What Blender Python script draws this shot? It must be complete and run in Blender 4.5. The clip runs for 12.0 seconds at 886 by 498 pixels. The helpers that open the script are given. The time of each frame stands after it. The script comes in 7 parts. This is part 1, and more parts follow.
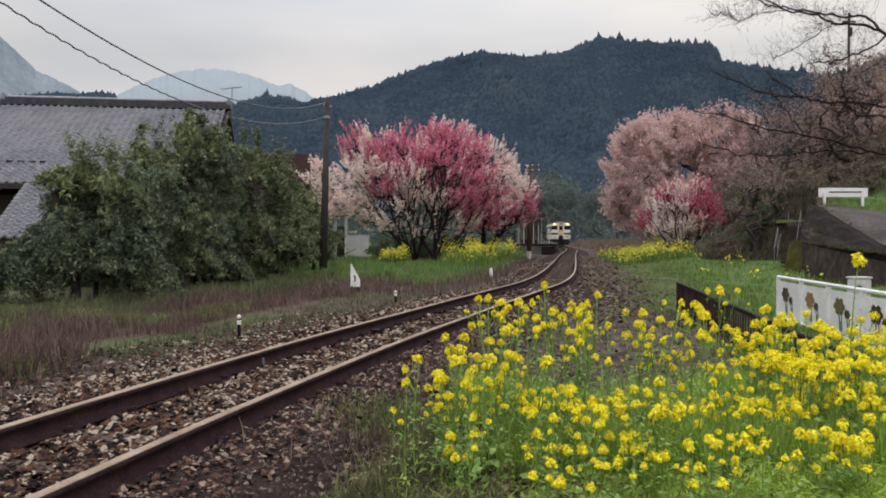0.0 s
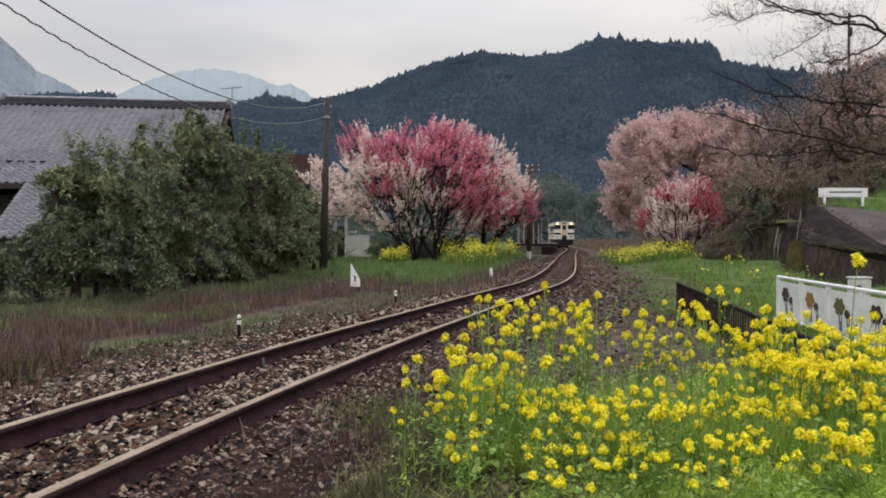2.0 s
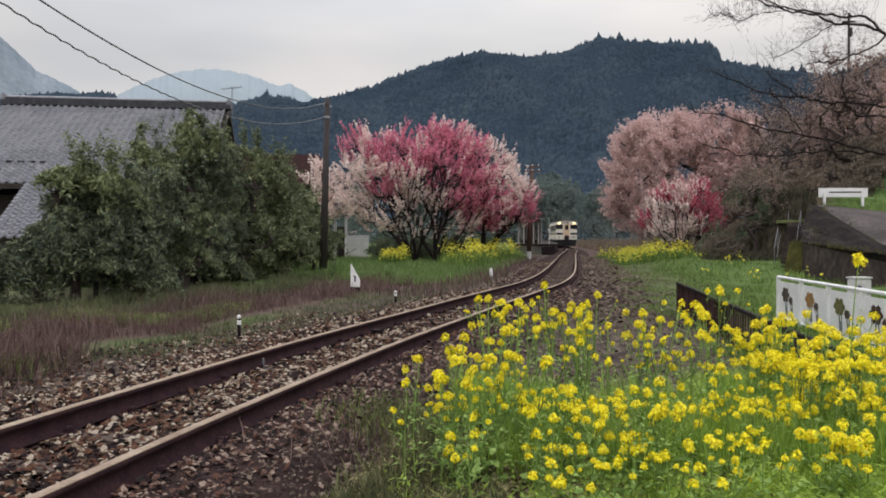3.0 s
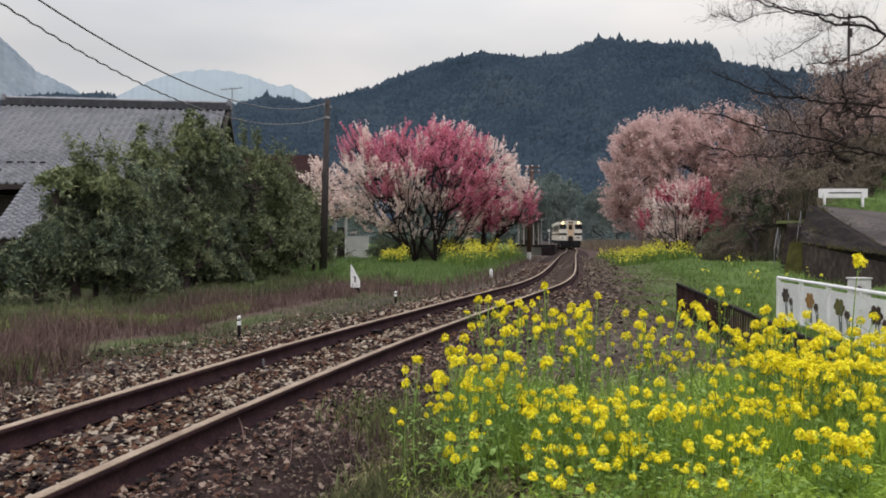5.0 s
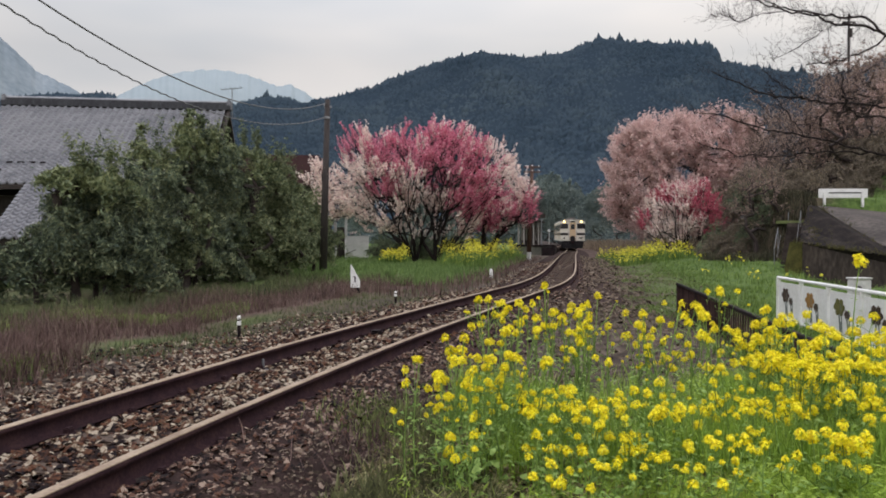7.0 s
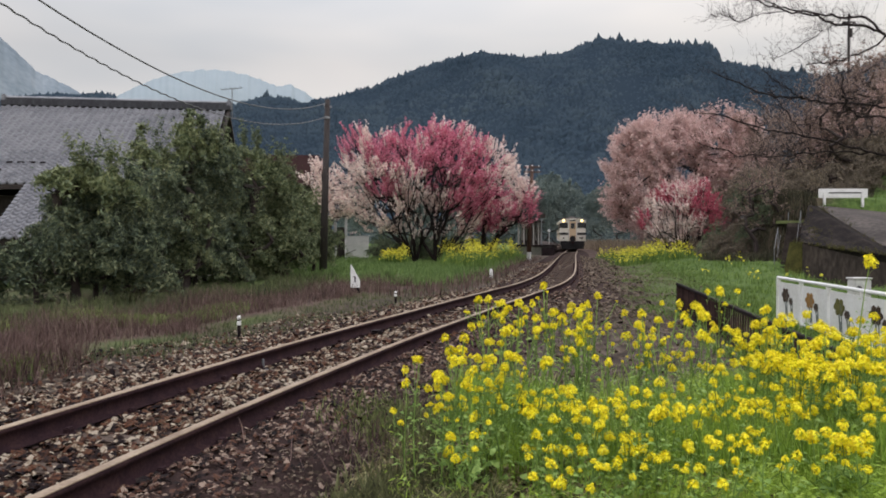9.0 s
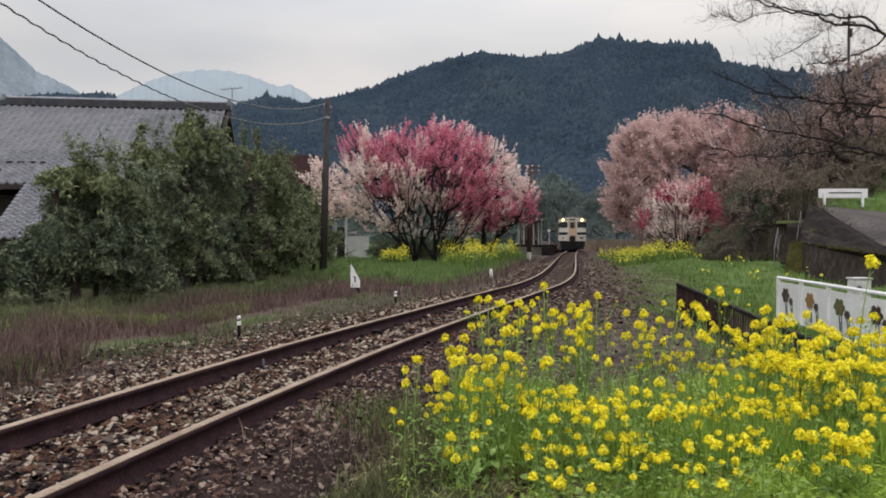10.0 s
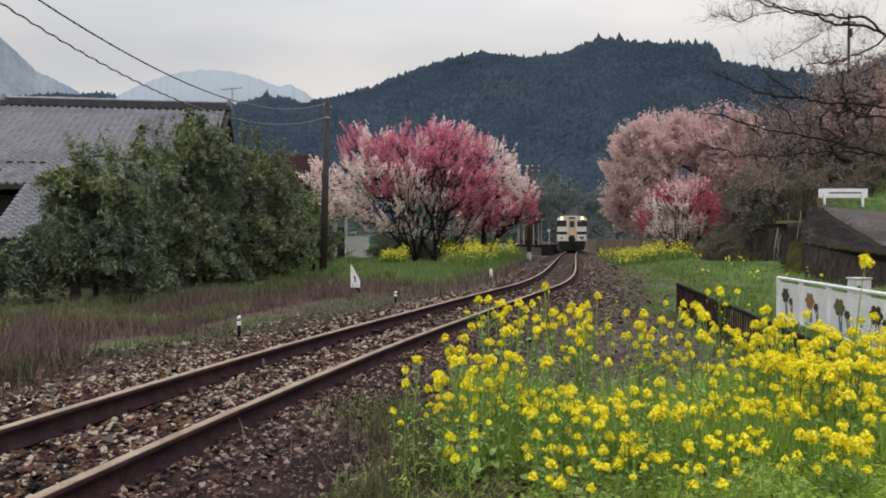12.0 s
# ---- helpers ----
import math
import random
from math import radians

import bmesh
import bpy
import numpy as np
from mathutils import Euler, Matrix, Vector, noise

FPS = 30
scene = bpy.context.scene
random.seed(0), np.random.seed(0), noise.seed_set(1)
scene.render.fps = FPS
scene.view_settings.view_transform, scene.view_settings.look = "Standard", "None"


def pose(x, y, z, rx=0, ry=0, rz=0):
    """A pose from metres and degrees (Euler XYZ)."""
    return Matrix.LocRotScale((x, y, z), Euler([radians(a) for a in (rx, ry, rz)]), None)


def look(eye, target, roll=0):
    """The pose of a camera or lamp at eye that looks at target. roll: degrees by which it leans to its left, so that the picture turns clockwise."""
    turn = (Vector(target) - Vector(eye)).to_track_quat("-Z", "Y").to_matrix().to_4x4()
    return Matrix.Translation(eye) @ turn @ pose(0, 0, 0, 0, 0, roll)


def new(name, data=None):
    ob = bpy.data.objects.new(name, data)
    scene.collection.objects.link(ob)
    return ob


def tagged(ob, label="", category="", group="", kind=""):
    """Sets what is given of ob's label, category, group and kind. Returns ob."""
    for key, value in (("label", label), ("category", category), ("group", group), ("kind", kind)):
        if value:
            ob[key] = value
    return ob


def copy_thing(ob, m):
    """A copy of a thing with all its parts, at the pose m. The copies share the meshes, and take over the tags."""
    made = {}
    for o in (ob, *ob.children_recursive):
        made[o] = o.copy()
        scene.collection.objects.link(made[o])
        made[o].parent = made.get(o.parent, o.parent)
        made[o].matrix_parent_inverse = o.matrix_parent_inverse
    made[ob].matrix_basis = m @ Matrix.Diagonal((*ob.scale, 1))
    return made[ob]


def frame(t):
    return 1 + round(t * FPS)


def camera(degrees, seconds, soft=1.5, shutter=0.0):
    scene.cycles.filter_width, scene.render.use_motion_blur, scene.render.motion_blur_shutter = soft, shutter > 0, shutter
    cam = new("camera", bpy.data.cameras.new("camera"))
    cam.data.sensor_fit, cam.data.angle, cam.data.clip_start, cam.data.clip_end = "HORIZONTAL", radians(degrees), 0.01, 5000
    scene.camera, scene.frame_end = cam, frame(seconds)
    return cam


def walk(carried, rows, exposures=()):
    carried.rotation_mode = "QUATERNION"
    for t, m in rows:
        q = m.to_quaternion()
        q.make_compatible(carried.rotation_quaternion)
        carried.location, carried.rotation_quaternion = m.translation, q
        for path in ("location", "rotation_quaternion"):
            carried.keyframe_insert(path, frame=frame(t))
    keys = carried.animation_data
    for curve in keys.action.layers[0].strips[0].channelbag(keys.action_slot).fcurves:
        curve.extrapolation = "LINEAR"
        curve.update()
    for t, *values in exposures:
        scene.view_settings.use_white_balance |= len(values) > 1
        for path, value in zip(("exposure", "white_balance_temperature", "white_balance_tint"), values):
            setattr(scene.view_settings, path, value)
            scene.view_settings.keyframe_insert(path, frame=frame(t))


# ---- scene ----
cam = camera(60.0, 12.0, soft=1.8)
EYE = (0.0, 0.0, 1.44)
AIM = (0.0, 100.0, 0.19)
# the stand is nudged up by a hair after three seconds
NUDGED = (0.0, 100.0, 0.285)
walk(cam, [(0.0, look(EYE, AIM)), (2.6, look(EYE, AIM)), (4.2, look(EYE, NUDGED)), (12.0, look(EYE, NUDGED))], [(0.0, 0.17, 6500, 14), (3.0, 0.18, 6500, 14), (5.3, 0.21, 6500, 14), (6.6, 0.18, 6500, 14), (9.0, 0.17, 6500, 14), (12.0, 0.17, 6500, 14)])

# ---- world, sun ----
SUN_ELEVATION, SUN_ROTATION = radians(52), radians(140)
world = bpy.data.worlds.new("overcast_sky")
scene.world = world
world.use_nodes = True


def build_sky():
    nt = world.node_tree
    nt.nodes.clear()
    out = nt.nodes.new("ShaderNodeOutputWorld")
    bg = nt.nodes.new("ShaderNodeBackground")
    sky = nt.nodes.new("ShaderNodeTexSky")
    sky.sky_type, sky.sun_disc = "NISHITA", False
    sky.sun_elevation, sky.sun_rotation = SUN_ELEVATION, SUN_ROTATION
    scaled = nt.nodes.new("ShaderNodeVectorMath")
    scaled.operation = "SCALE"
    scaled.inputs["Scale"].default_value = 0.1
    nt.links.new(sky.outputs[0], scaled.inputs[0])
    tc = nt.nodes.new("ShaderNodeTexCoord")
    mp = nt.nodes.new("ShaderNodeMapping")
    mp.inputs["Scale"].default_value = (1.2, 1.2, 4.5)
    nz = nt.nodes.new("ShaderNodeTexNoise")
    nz.inputs["Scale"].default_value, nz.inputs["Detail"].default_value = 1.6, 3.0
    ramp = nt.nodes.new("ShaderNodeValToRGB")
    ramp.color_ramp.elements[0].position, ramp.color_ramp.elements[1].position = 0.36, 0.66
    ramp.color_ramp.elements[0].color = (0.562, 0.583, 0.585, 1)
    ramp.color_ramp.elements[1].color = (0.755, 0.728, 0.682, 1)
    mix = nt.nodes.new("ShaderNodeMix")
    mix.data_type = "RGBA"
    mix.inputs["Factor"].default_value = 0.93
    nt.links.new(tc.outputs["Generated"], mp.inputs[0])
    nt.links.new(mp.outputs[0], nz.inputs["Vector"])
    nt.links.new(nz.outputs[0], ramp.inputs[0])
    nt.links.new(scaled.outputs[0], mix.inputs["A"])
    nt.links.new(ramp.outputs[0], mix.inputs["B"])
    # an overcast sky is about two and a half times brighter overhead than at the horizon
    sep = nt.nodes.new("ShaderNodeSeparateXYZ")
    nt.links.new(tc.outputs["Generated"], sep.inputs[0])
    # and a little cooler there
    high = nt.nodes.new("ShaderNodeMapRange")
    high.inputs["From Min"].default_value, high.inputs["From Max"].default_value = 0.25, 0.8
    nt.links.new(sep.outputs["Z"], high.inputs["Value"])
    cool = nt.nodes.new("ShaderNodeMix")
    cool.data_type, cool.blend_type = "RGBA", "MULTIPLY"
    cool.inputs["B"].default_value = (0.965, 0.995, 1.10, 1)
    nt.links.new(high.outputs[0], cool.inputs["Factor"])
    nt.links.new(mix.outputs["Result"], cool.inputs["A"])
    # and warmer to the east, where the sun stands behind it
    side = nt.nodes.new("ShaderNodeMapRange")
    side.inputs["From Min"].default_value, side.inputs["From Max"].default_value = -0.1, 0.5
    nt.links.new(sep.outputs["X"], side.inputs["Value"])
    warm = nt.nodes.new("ShaderNodeMix")
    warm.data_type, warm.blend_type = "RGBA", "MULTIPLY"
    warm.inputs["B"].default_value = (1.03, 1.0, 0.955, 1)
    nt.links.new(side.outputs[0], warm.inputs["Factor"])
    nt.links.new(cool.outputs["Result"], warm.inputs["A"])
    nt.links.new(warm.outputs["Result"], bg.inputs["Color"])
    rise = nt.nodes.new("ShaderNodeMapRange")
    rise.inputs["From Min"].default_value, rise.inputs["From Max"].default_value = 0.22, 0.95
    rise.inputs["To Min"].default_value, rise.inputs["To Max"].default_value = 1.0, 3.15
    nt.links.new(sep.outputs["Z"], rise.inputs["Value"])
    # the cloud is thinner, and so lighter, to the east
    east = nt.nodes.new("ShaderNodeMapRange")
    east.inputs["From Min"].default_value, east.inputs["From Max"].default_value = -0.6, 0.5
    east.inputs["To Min"].default_value, east.inputs["To Max"].default_value = 0.87, 1.06
    nt.links.new(sep.outputs["X"], east.inputs["Value"])
    both = nt.nodes.new("ShaderNodeMath")
    both.operation = "MULTIPLY"
    nt.links.new(rise.outputs[0], both.inputs[0])
    nt.links.new(east.outputs[0], both.inputs[1])
    nt.links.new(both.outputs[0], bg.inputs["Strength"])
    nt.links.new(bg.outputs[0], out.inputs[0])


build_sky()
sun = new("sun", bpy.data.lights.new("sun", "SUN"))
sun.data.energy, sun.data.angle, sun.data.color = 0.6, radians(25), (1.0, 0.97, 0.92)
sun.matrix_world = look((-30, -40, 70), (0, 0, 0))

# ---- materials ----
MATS = {}


def mat(name, colors, scale=4.0, rough=0.8, bump=0.2, fine=8.0, vary=0.0, metal=0.0, spec=0.3, translucent=0.0, emit=0.0, stretch=(1, 1, 1), jitter="object"):
    """Two scales of noise over a ramp of colours, with relief; vary shifts the value from piece to piece."""
    m = bpy.data.materials.new(name)
    m.use_nodes = True
    nt = m.node_tree
    b = nt.nodes["Principled BSDF"]
    tc = nt.nodes.new("ShaderNodeTexCoord")
    mp = nt.nodes.new("ShaderNodeMapping")
    mp.inputs["Scale"].default_value = stretch
    nt.links.new(tc.outputs["Object"], mp.inputs[0])
    n1 = nt.nodes.new("ShaderNodeTexNoise")
    n1.inputs["Scale"].default_value, n1.inputs["Detail"].default_value = scale, 5.0
    n2 = nt.nodes.new("ShaderNodeTexNoise")
    n2.inputs["Scale"].default_value, n2.inputs["Detail"].default_value = scale * fine, 3.0
    for n in (n1, n2):
        nt.links.new(mp.outputs[0], n.inputs["Vector"])
    blend = nt.nodes.new("ShaderNodeMix")
    blend.inputs["Factor"].default_value = 0.42
    nt.links.new(n1.outputs[0], blend.inputs["A"])
    nt.links.new(n2.outputs[0], blend.inputs["B"])
    value = blend.outputs["Result"]
    if vary:
        if jitter == "island":
            rnd = nt.nodes.new("ShaderNodeNewGeometry").outputs["Random Per Island"]
        else:
            rnd = nt.nodes.new("ShaderNodeObjectInfo").outputs["Random"]
        add = nt.nodes.new("ShaderNodeMath")
        add.operation = "MULTIPLY_ADD"
        add.inputs[1].default_value = vary
        nt.links.new(rnd, add.inputs[0])
        off = nt.nodes.new("ShaderNodeMath")
        off.operation = "SUBTRACT"
        off.inputs[1].default_value = vary / 2
        nt.links.new(value, off.inputs[0])
        nt.links.new(off.outputs[0], add.inputs[2])
        value = add.outputs[0]
    ramp = nt.nodes.new("ShaderNodeValToRGB")
    el = ramp.color_ramp.elements
    el[0].position, el[1].position = 0.3, 0.7
    el[0].color, el[1].color = (*colors[0], 1), (*colors[-1], 1)
    for i, c in enumerate(colors[1:-1]):
        e = el.new(0.3 + 0.4 * (i + 1) / (len(colors) - 1))
        e.color = (*c, 1)
    nt.links.new(value, ramp.inputs[0])
    nt.links.new(ramp.outputs[0], b.inputs["Base Color"])
    b.inputs["Roughness"].default_value, b.inputs["Metallic"].default_value = rough, metal
    b.inputs["Specular IOR Level"].default_value = spec
    if bump:
        bp = nt.nodes.new("ShaderNodeBump")
        bp.inputs["Strength"].default_value, bp.inputs["Distance"].default_value = bump, 0.02
        nt.links.new(blend.outputs["Result"], bp.inputs["Height"])
        nt.links.new(bp.outputs[0], b.inputs["Normal"])
    if translucent:
        tr = nt.nodes.new("ShaderNodeBsdfTranslucent")
        nt.links.new(ramp.outputs[0], tr.inputs["Color"])
        ms = nt.nodes.new("ShaderNodeMixShader")
        ms.inputs[0].default_value = translucent
        nt.links.new(b.outputs[0], ms.inputs[1])
        nt.links.new(tr.outputs[0], ms.inputs[2])
        nt.links.new(ms.outputs[0], nt.nodes["Material Output"].inputs[0])
    if emit:
        nt.links.new(ramp.outputs[0], b.inputs["Emission Color"])
        b.inputs["Emission Strength"].default_value = emit
    MATS[name] = m
    return m


mat("rail_side", [(0.015, 0.008, 0.011), (0.029, 0.015, 0.018), (0.052, 0.028, 0.026)], 6, 0.9, 0.3, spec=0.1)
mat("rail_head", [(0.157, 0.106, 0.072), (0.260, 0.199, 0.143), (0.373, 0.303, 0.226)], 5, 0.62, 0.05, metal=0.15, spec=0.2)
mat("bed", [(0.019, 0.013, 0.012), (0.034, 0.022, 0.020), (0.062, 0.040, 0.036)], 7, 0.95, 0.6, spec=0.05)
mat("stone", [(0.010, 0.007, 0.008), (0.020, 0.013, 0.011), (0.042, 0.021, 0.015), (0.094, 0.039, 0.021), (0.073, 0.044, 0.030), (0.123, 0.086, 0.056), (0.308, 0.262, 0.201)], 9, 0.95, 0.5, vary=0.52, jitter="island", spec=0.12)
mat("brown_stone", [(0.013, 0.011, 0.011), (0.024, 0.018, 0.018), (0.050, 0.027, 0.021), (0.094, 0.045, 0.028), (0.072, 0.048, 0.041), (0.110, 0.072, 0.053), (0.231, 0.175, 0.138)], 9, 0.95, 0.5, vary=0.5, jitter="island", spec=0.1)
mat("sleeper_wood", [(0.03, 0.02, 0.016), (0.07, 0.048, 0.036), (0.11, 0.08, 0.06)], 3, 0.9, 0.5, stretch=(1, 6, 1))
mat("bark", [(0.018, 0.014, 0.014), (0.045, 0.034, 0.032), (0.09, 0.07, 0.06)], 5, 0.95, 0.6)
mat("twig", [(0.06, 0.044, 0.042), (0.10, 0.074, 0.068)], 5, 0.9, 0.2)
mat("evergreen", [(0.054, 0.074, 0.056), (0.096, 0.125, 0.083), (0.148, 0.177, 0.106), (0.224, 0.249, 0.140)], 1.1, 0.8, 0.0, vary=0.45, jitter="island", translucent=0.25, spec=0.15)
mat("young_leaf", [(0.086, 0.114, 0.058), (0.156, 0.190, 0.089), (0.252, 0.276, 0.132)], 1.2, 0.5, 0.0, vary=0.4, jitter="island", translucent=0.25)
mat("grass", [(0.06, 0.105, 0.03), (0.115, 0.185, 0.052), (0.19, 0.265, 0.09)], 0.8, 0.6, 0.0, vary=0.5, jitter="island", translucent=0.3)
mat("dry_grass", [(0.049, 0.030, 0.028), (0.104, 0.063, 0.055), (0.189, 0.128, 0.110)], 0.6, 0.85, 0.0, vary=0.5, jitter="island", translucent=0.15)
mat("rape_leaf", [(0.143, 0.248, 0.062), (0.253, 0.385, 0.096), (0.396, 0.539, 0.168)], 3, 0.6, 0.0, vary=0.45, jitter="island", translucent=0.45)
mat("rape_petal", [(0.62, 0.49, 0.006), (0.87, 0.755, 0.009), (0.95, 0.88, 0.025)], 4, 0.6, 0.0, vary=0.5, jitter="island", translucent=0.25)
mat("pink_petal", [(0.56, 0.13, 0.22), (0.69, 0.23, 0.33), (0.78, 0.37, 0.44)], 0.6, 0.7, 0.0, vary=0.6, jitter="island", translucent=0.4)
mat("white_petal", [(0.71, 0.51, 0.475), (0.85, 0.71, 0.65), (0.92, 0.85, 0.78)], 0.7, 0.7, 0.0, vary=0.6, jitter="island", translucent=0.4)
mat("cherry_petal", [(0.52, 0.36, 0.335), (0.63, 0.455, 0.42), (0.73, 0.56, 0.52)], 0.35, 0.8, 0.0, vary=0.4, jitter="island", translucent=0.4)
# blue haze over the hill is mixed into the forest and soil colours
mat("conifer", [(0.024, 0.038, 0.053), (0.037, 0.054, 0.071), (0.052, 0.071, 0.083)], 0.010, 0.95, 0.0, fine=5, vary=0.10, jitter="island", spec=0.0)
mat("hazed_hill_soil", [(0.021, 0.032, 0.046), (0.027, 0.040, 0.053)], 0.05, 1.0, 0.0, spec=0.0)
# the haze over the far ridges is put into these base colours
mat("near_ridge_haze", [(0.124, 0.156, 0.181), (0.175, 0.210, 0.237), (0.230, 0.262, 0.284)], 0.012, 1.0, 0.0, fine=6, spec=0.0)
mat("far_ridge_haze", [(0.242, 0.288, 0.31), (0.272, 0.318, 0.338)], 0.004, 1.0, 0.0, fine=7, spec=0.0)
mat("brown_leaf", [(0.21, 0.148, 0.122), (0.31, 0.222, 0.185), (0.40, 0.30, 0.25)], 0.5, 0.9, 0.0, vary=0.5, jitter="island", translucent=0.35)
mat("roof_tile", [(0.135, 0.138, 0.158), (0.20, 0.203, 0.222), (0.275, 0.278, 0.298)], 1.2, 0.55, 0.15, vary=0.16)
mat("roof_tile_joined", [(0.135, 0.138, 0.158), (0.20, 0.203, 0.222), (0.275, 0.278, 0.298)], 1.2, 0.55, 0.15, vary=0.16, jitter="island")
mat("dark_wood", [(0.02, 0.016, 0.014), (0.045, 0.035, 0.03)], 4, 0.8, 0.3, stretch=(4, 4, 1))
mat("plaster", [(0.40, 0.38, 0.34), (0.52, 0.50, 0.46)], 1.5, 0.9, 0.1)
mat("pole_wood", [(0.022, 0.018, 0.018), (0.04, 0.033, 0.032), (0.062, 0.052, 0.048)], 3, 0.9, 0.4, stretch=(5, 5, 0.6))
mat("brown_pole", [(0.07, 0.04, 0.03), (0.12, 0.07, 0.05)], 3, 0.85, 0.3, stretch=(5, 5, 0.6))
mat("concrete", [(0.16, 0.15, 0.14), (0.25, 0.235, 0.215), (0.33, 0.31, 0.285)], 1.4, 0.9, 0.3)
mat("old_concrete", [(0.023, 0.018, 0.018), (0.049, 0.040, 0.036), (0.107, 0.087, 0.074)], 1.1, 0.95, 0.5, spec=0.06, stretch=(1, 1, 0.4))
mat("moss", [(0.022, 0.025, 0.010), (0.07, 0.066, 0.018), (0.12, 0.105, 0.032)], 2.8, 1.0, 0.5)
mat("pale_moss", [(0.07, 0.085, 0.03), (0.13, 0.155, 0.06), (0.20, 0.22, 0.10)], 2.8, 1.0, 0.4)
mat("ramp_asphalt", [(0.038, 0.034, 0.032), (0.070, 0.061, 0.056), (0.12, 0.103, 0.092)], 0.9, 0.95, 0.4, spec=0.15)
mat("slope_stone", [(0.010, 0.009, 0.010), (0.025, 0.021, 0.019), (0.058, 0.048, 0.042)], 1.8, 1.0, 0.9, spec=0.05, vary=0.3, jitter="island")
mat("undergrowth", [(0.09, 0.076, 0.056), (0.155, 0.128, 0.094), (0.23, 0.185, 0.138)], 0.6, 0.9, 0.0, vary=0.5, jitter="island", translucent=0.2)
mat("white_paint", [(0.58, 0.57, 0.55), (0.72, 0.72, 0.71), (0.80, 0.80, 0.80)], 2.2, 0.5, 0.08)
mat("grey_white_paint", [(0.40, 0.40, 0.39), (0.52, 0.52, 0.50), (0.60, 0.60, 0.58)], 1.6, 0.6, 0.1)
mat("black_paint", [(0.006, 0.0045, 0.005), (0.014, 0.010, 0.011), (0.032, 0.020, 0.020)], 3, 0.7, 0.15, spec=0.08)
mat("rusty_bar", [(0.022, 0.012, 0.012), (0.048, 0.026, 0.025), (0.085, 0.05, 0.047)], 5, 0.8, 0.2, vary=0.3, spec=0.1)
mat("dark_mark", [(0.05, 0.05, 0.05), (0.09, 0.09, 0.09)], 6, 0.7, 0.0)
mat("flower_ochre", [(0.22, 0.11, 0.03), (0.32, 0.18, 0.05)], 6, 0.7, 0.05)
mat("flower_grey", [(0.10, 0.12, 0.11), (0.20, 0.22, 0.21)], 6, 0.7, 0.05)
mat("galvanised", [(0.20, 0.21, 0.23), (0.32, 0.33, 0.35)], 5, 0.5, 0.1, metal=0.6)
mat("wire", [(0.11, 0.112, 0.115), (0.17, 0.172, 0.176)], 5, 0.6, 0.0)
mat("rust_roof", [(0.042, 0.017, 0.019), (0.066, 0.027, 0.028)], 1.5, 0.7, 0.15)
mat("train_cream", [(0.60, 0.57, 0.49), (0.70, 0.67, 0.59)], 1.2, 0.4, 0.02)
mat("train_tan", [(0.50, 0.36, 0.22), (0.58, 0.44, 0.29)], 1.2, 0.45, 0.02)
mat("train_black", [(0.006, 0.006, 0.007), (0.014, 0.013, 0.014)], 3, 0.5, 0.05)
mat("train_glass", [(0.008, 0.009, 0.011), (0.014, 0.015, 0.018)], 2, 0.08, 0.0, spec=0.5)
mat("train_roof", [(0.14, 0.13, 0.12), (0.22, 0.20, 0.19)], 2, 0.7, 0.1)
mat("lit_lamp", [(1.0, 0.70, 0.24), (1.0, 0.75, 0.30)], 2, 0.3, 0.0, emit=3.2)
mat("ridge_tile", [(0.026, 0.027, 0.031), (0.045, 0.046, 0.052), (0.075, 0.076, 0.084)], 2.5, 0.7, 0.2, spec=0.2, stretch=(3, 1, 1))
mat("olive_leaf", [(0.068, 0.086, 0.050), (0.123, 0.152, 0.084), (0.189, 0.220, 0.116), (0.253, 0.275, 0.149)], 1.0, 0.8, 0.0, vary=0.45, jitter="island", translucent=0.25, spec=0.15)
mat("flower_brown", [(0.03, 0.02, 0.015), (0.075, 0.045, 0.03)], 9, 0.7, 0.05)
mat("flower_olive", [(0.07, 0.07, 0.02), (0.15, 0.14, 0.04)], 9, 0.7, 0.05)
mat("dark_bark", [(0.012, 0.010, 0.011), (0.028, 0.022, 0.022), (0.055, 0.043, 0.04)], 8, 1.0, 0.4, spec=0.04)
mat("glass", [(0.02, 0.022, 0.025), (0.035, 0.038, 0.04)], 2, 0.1, 0.0, spec=0.5)
mat("clod", [(0.025, 0.019, 0.015), (0.055, 0.041, 0.032), (0.11, 0.082, 0.062), (0.16, 0.13, 0.10)], 4, 1.0, 0.4, vary=0.45, jitter="island", spec=0.05)

# ---- mesh tools ----


def smooth(me):
    me.polygons.foreach_set("use_smooth", [True] * len(me.polygons))
    return me


def mesh_np(name, verts, faces, material, flat=True):
    """A mesh from arrays: faces all with the same number of corners."""
    verts, faces = np.asarray(verts, dtype=np.float32), np.asarray(faces, dtype=np.int32)
    me = bpy.data.meshes.new(name)
    n, k = faces.shape
    me.vertices.add(len(verts))
    me.vertices.foreach_set("co", verts.ravel())
    me.loops.add(n * k)
    me.loops.foreach_set("vertex_index", faces.ravel())
    me.polygons.add(n)
    me.polygons.foreach_set("loop_start", np.arange(0, n * k, k, dtype=np.int32))
    if not flat:
        me.polygons.foreach_set("use_smooth", np.ones(n, dtype=bool))
    me.update(calc_edges=True)
    me.materials.append(MATS[material])
    return me


def thing(name, m, label, category, group="", kind=""):
    e = new(name)
    e.matrix_world = m
    return tagged(e, label, category, group, kind)


def link(name, me, parent=None, label="", m=None):
    ob = new(name, me)
    if parent is not None:
        ob.parent = parent
    if m is not None:
        ob.matrix_basis = m
    if label:
        ob["label"] = label
    return ob


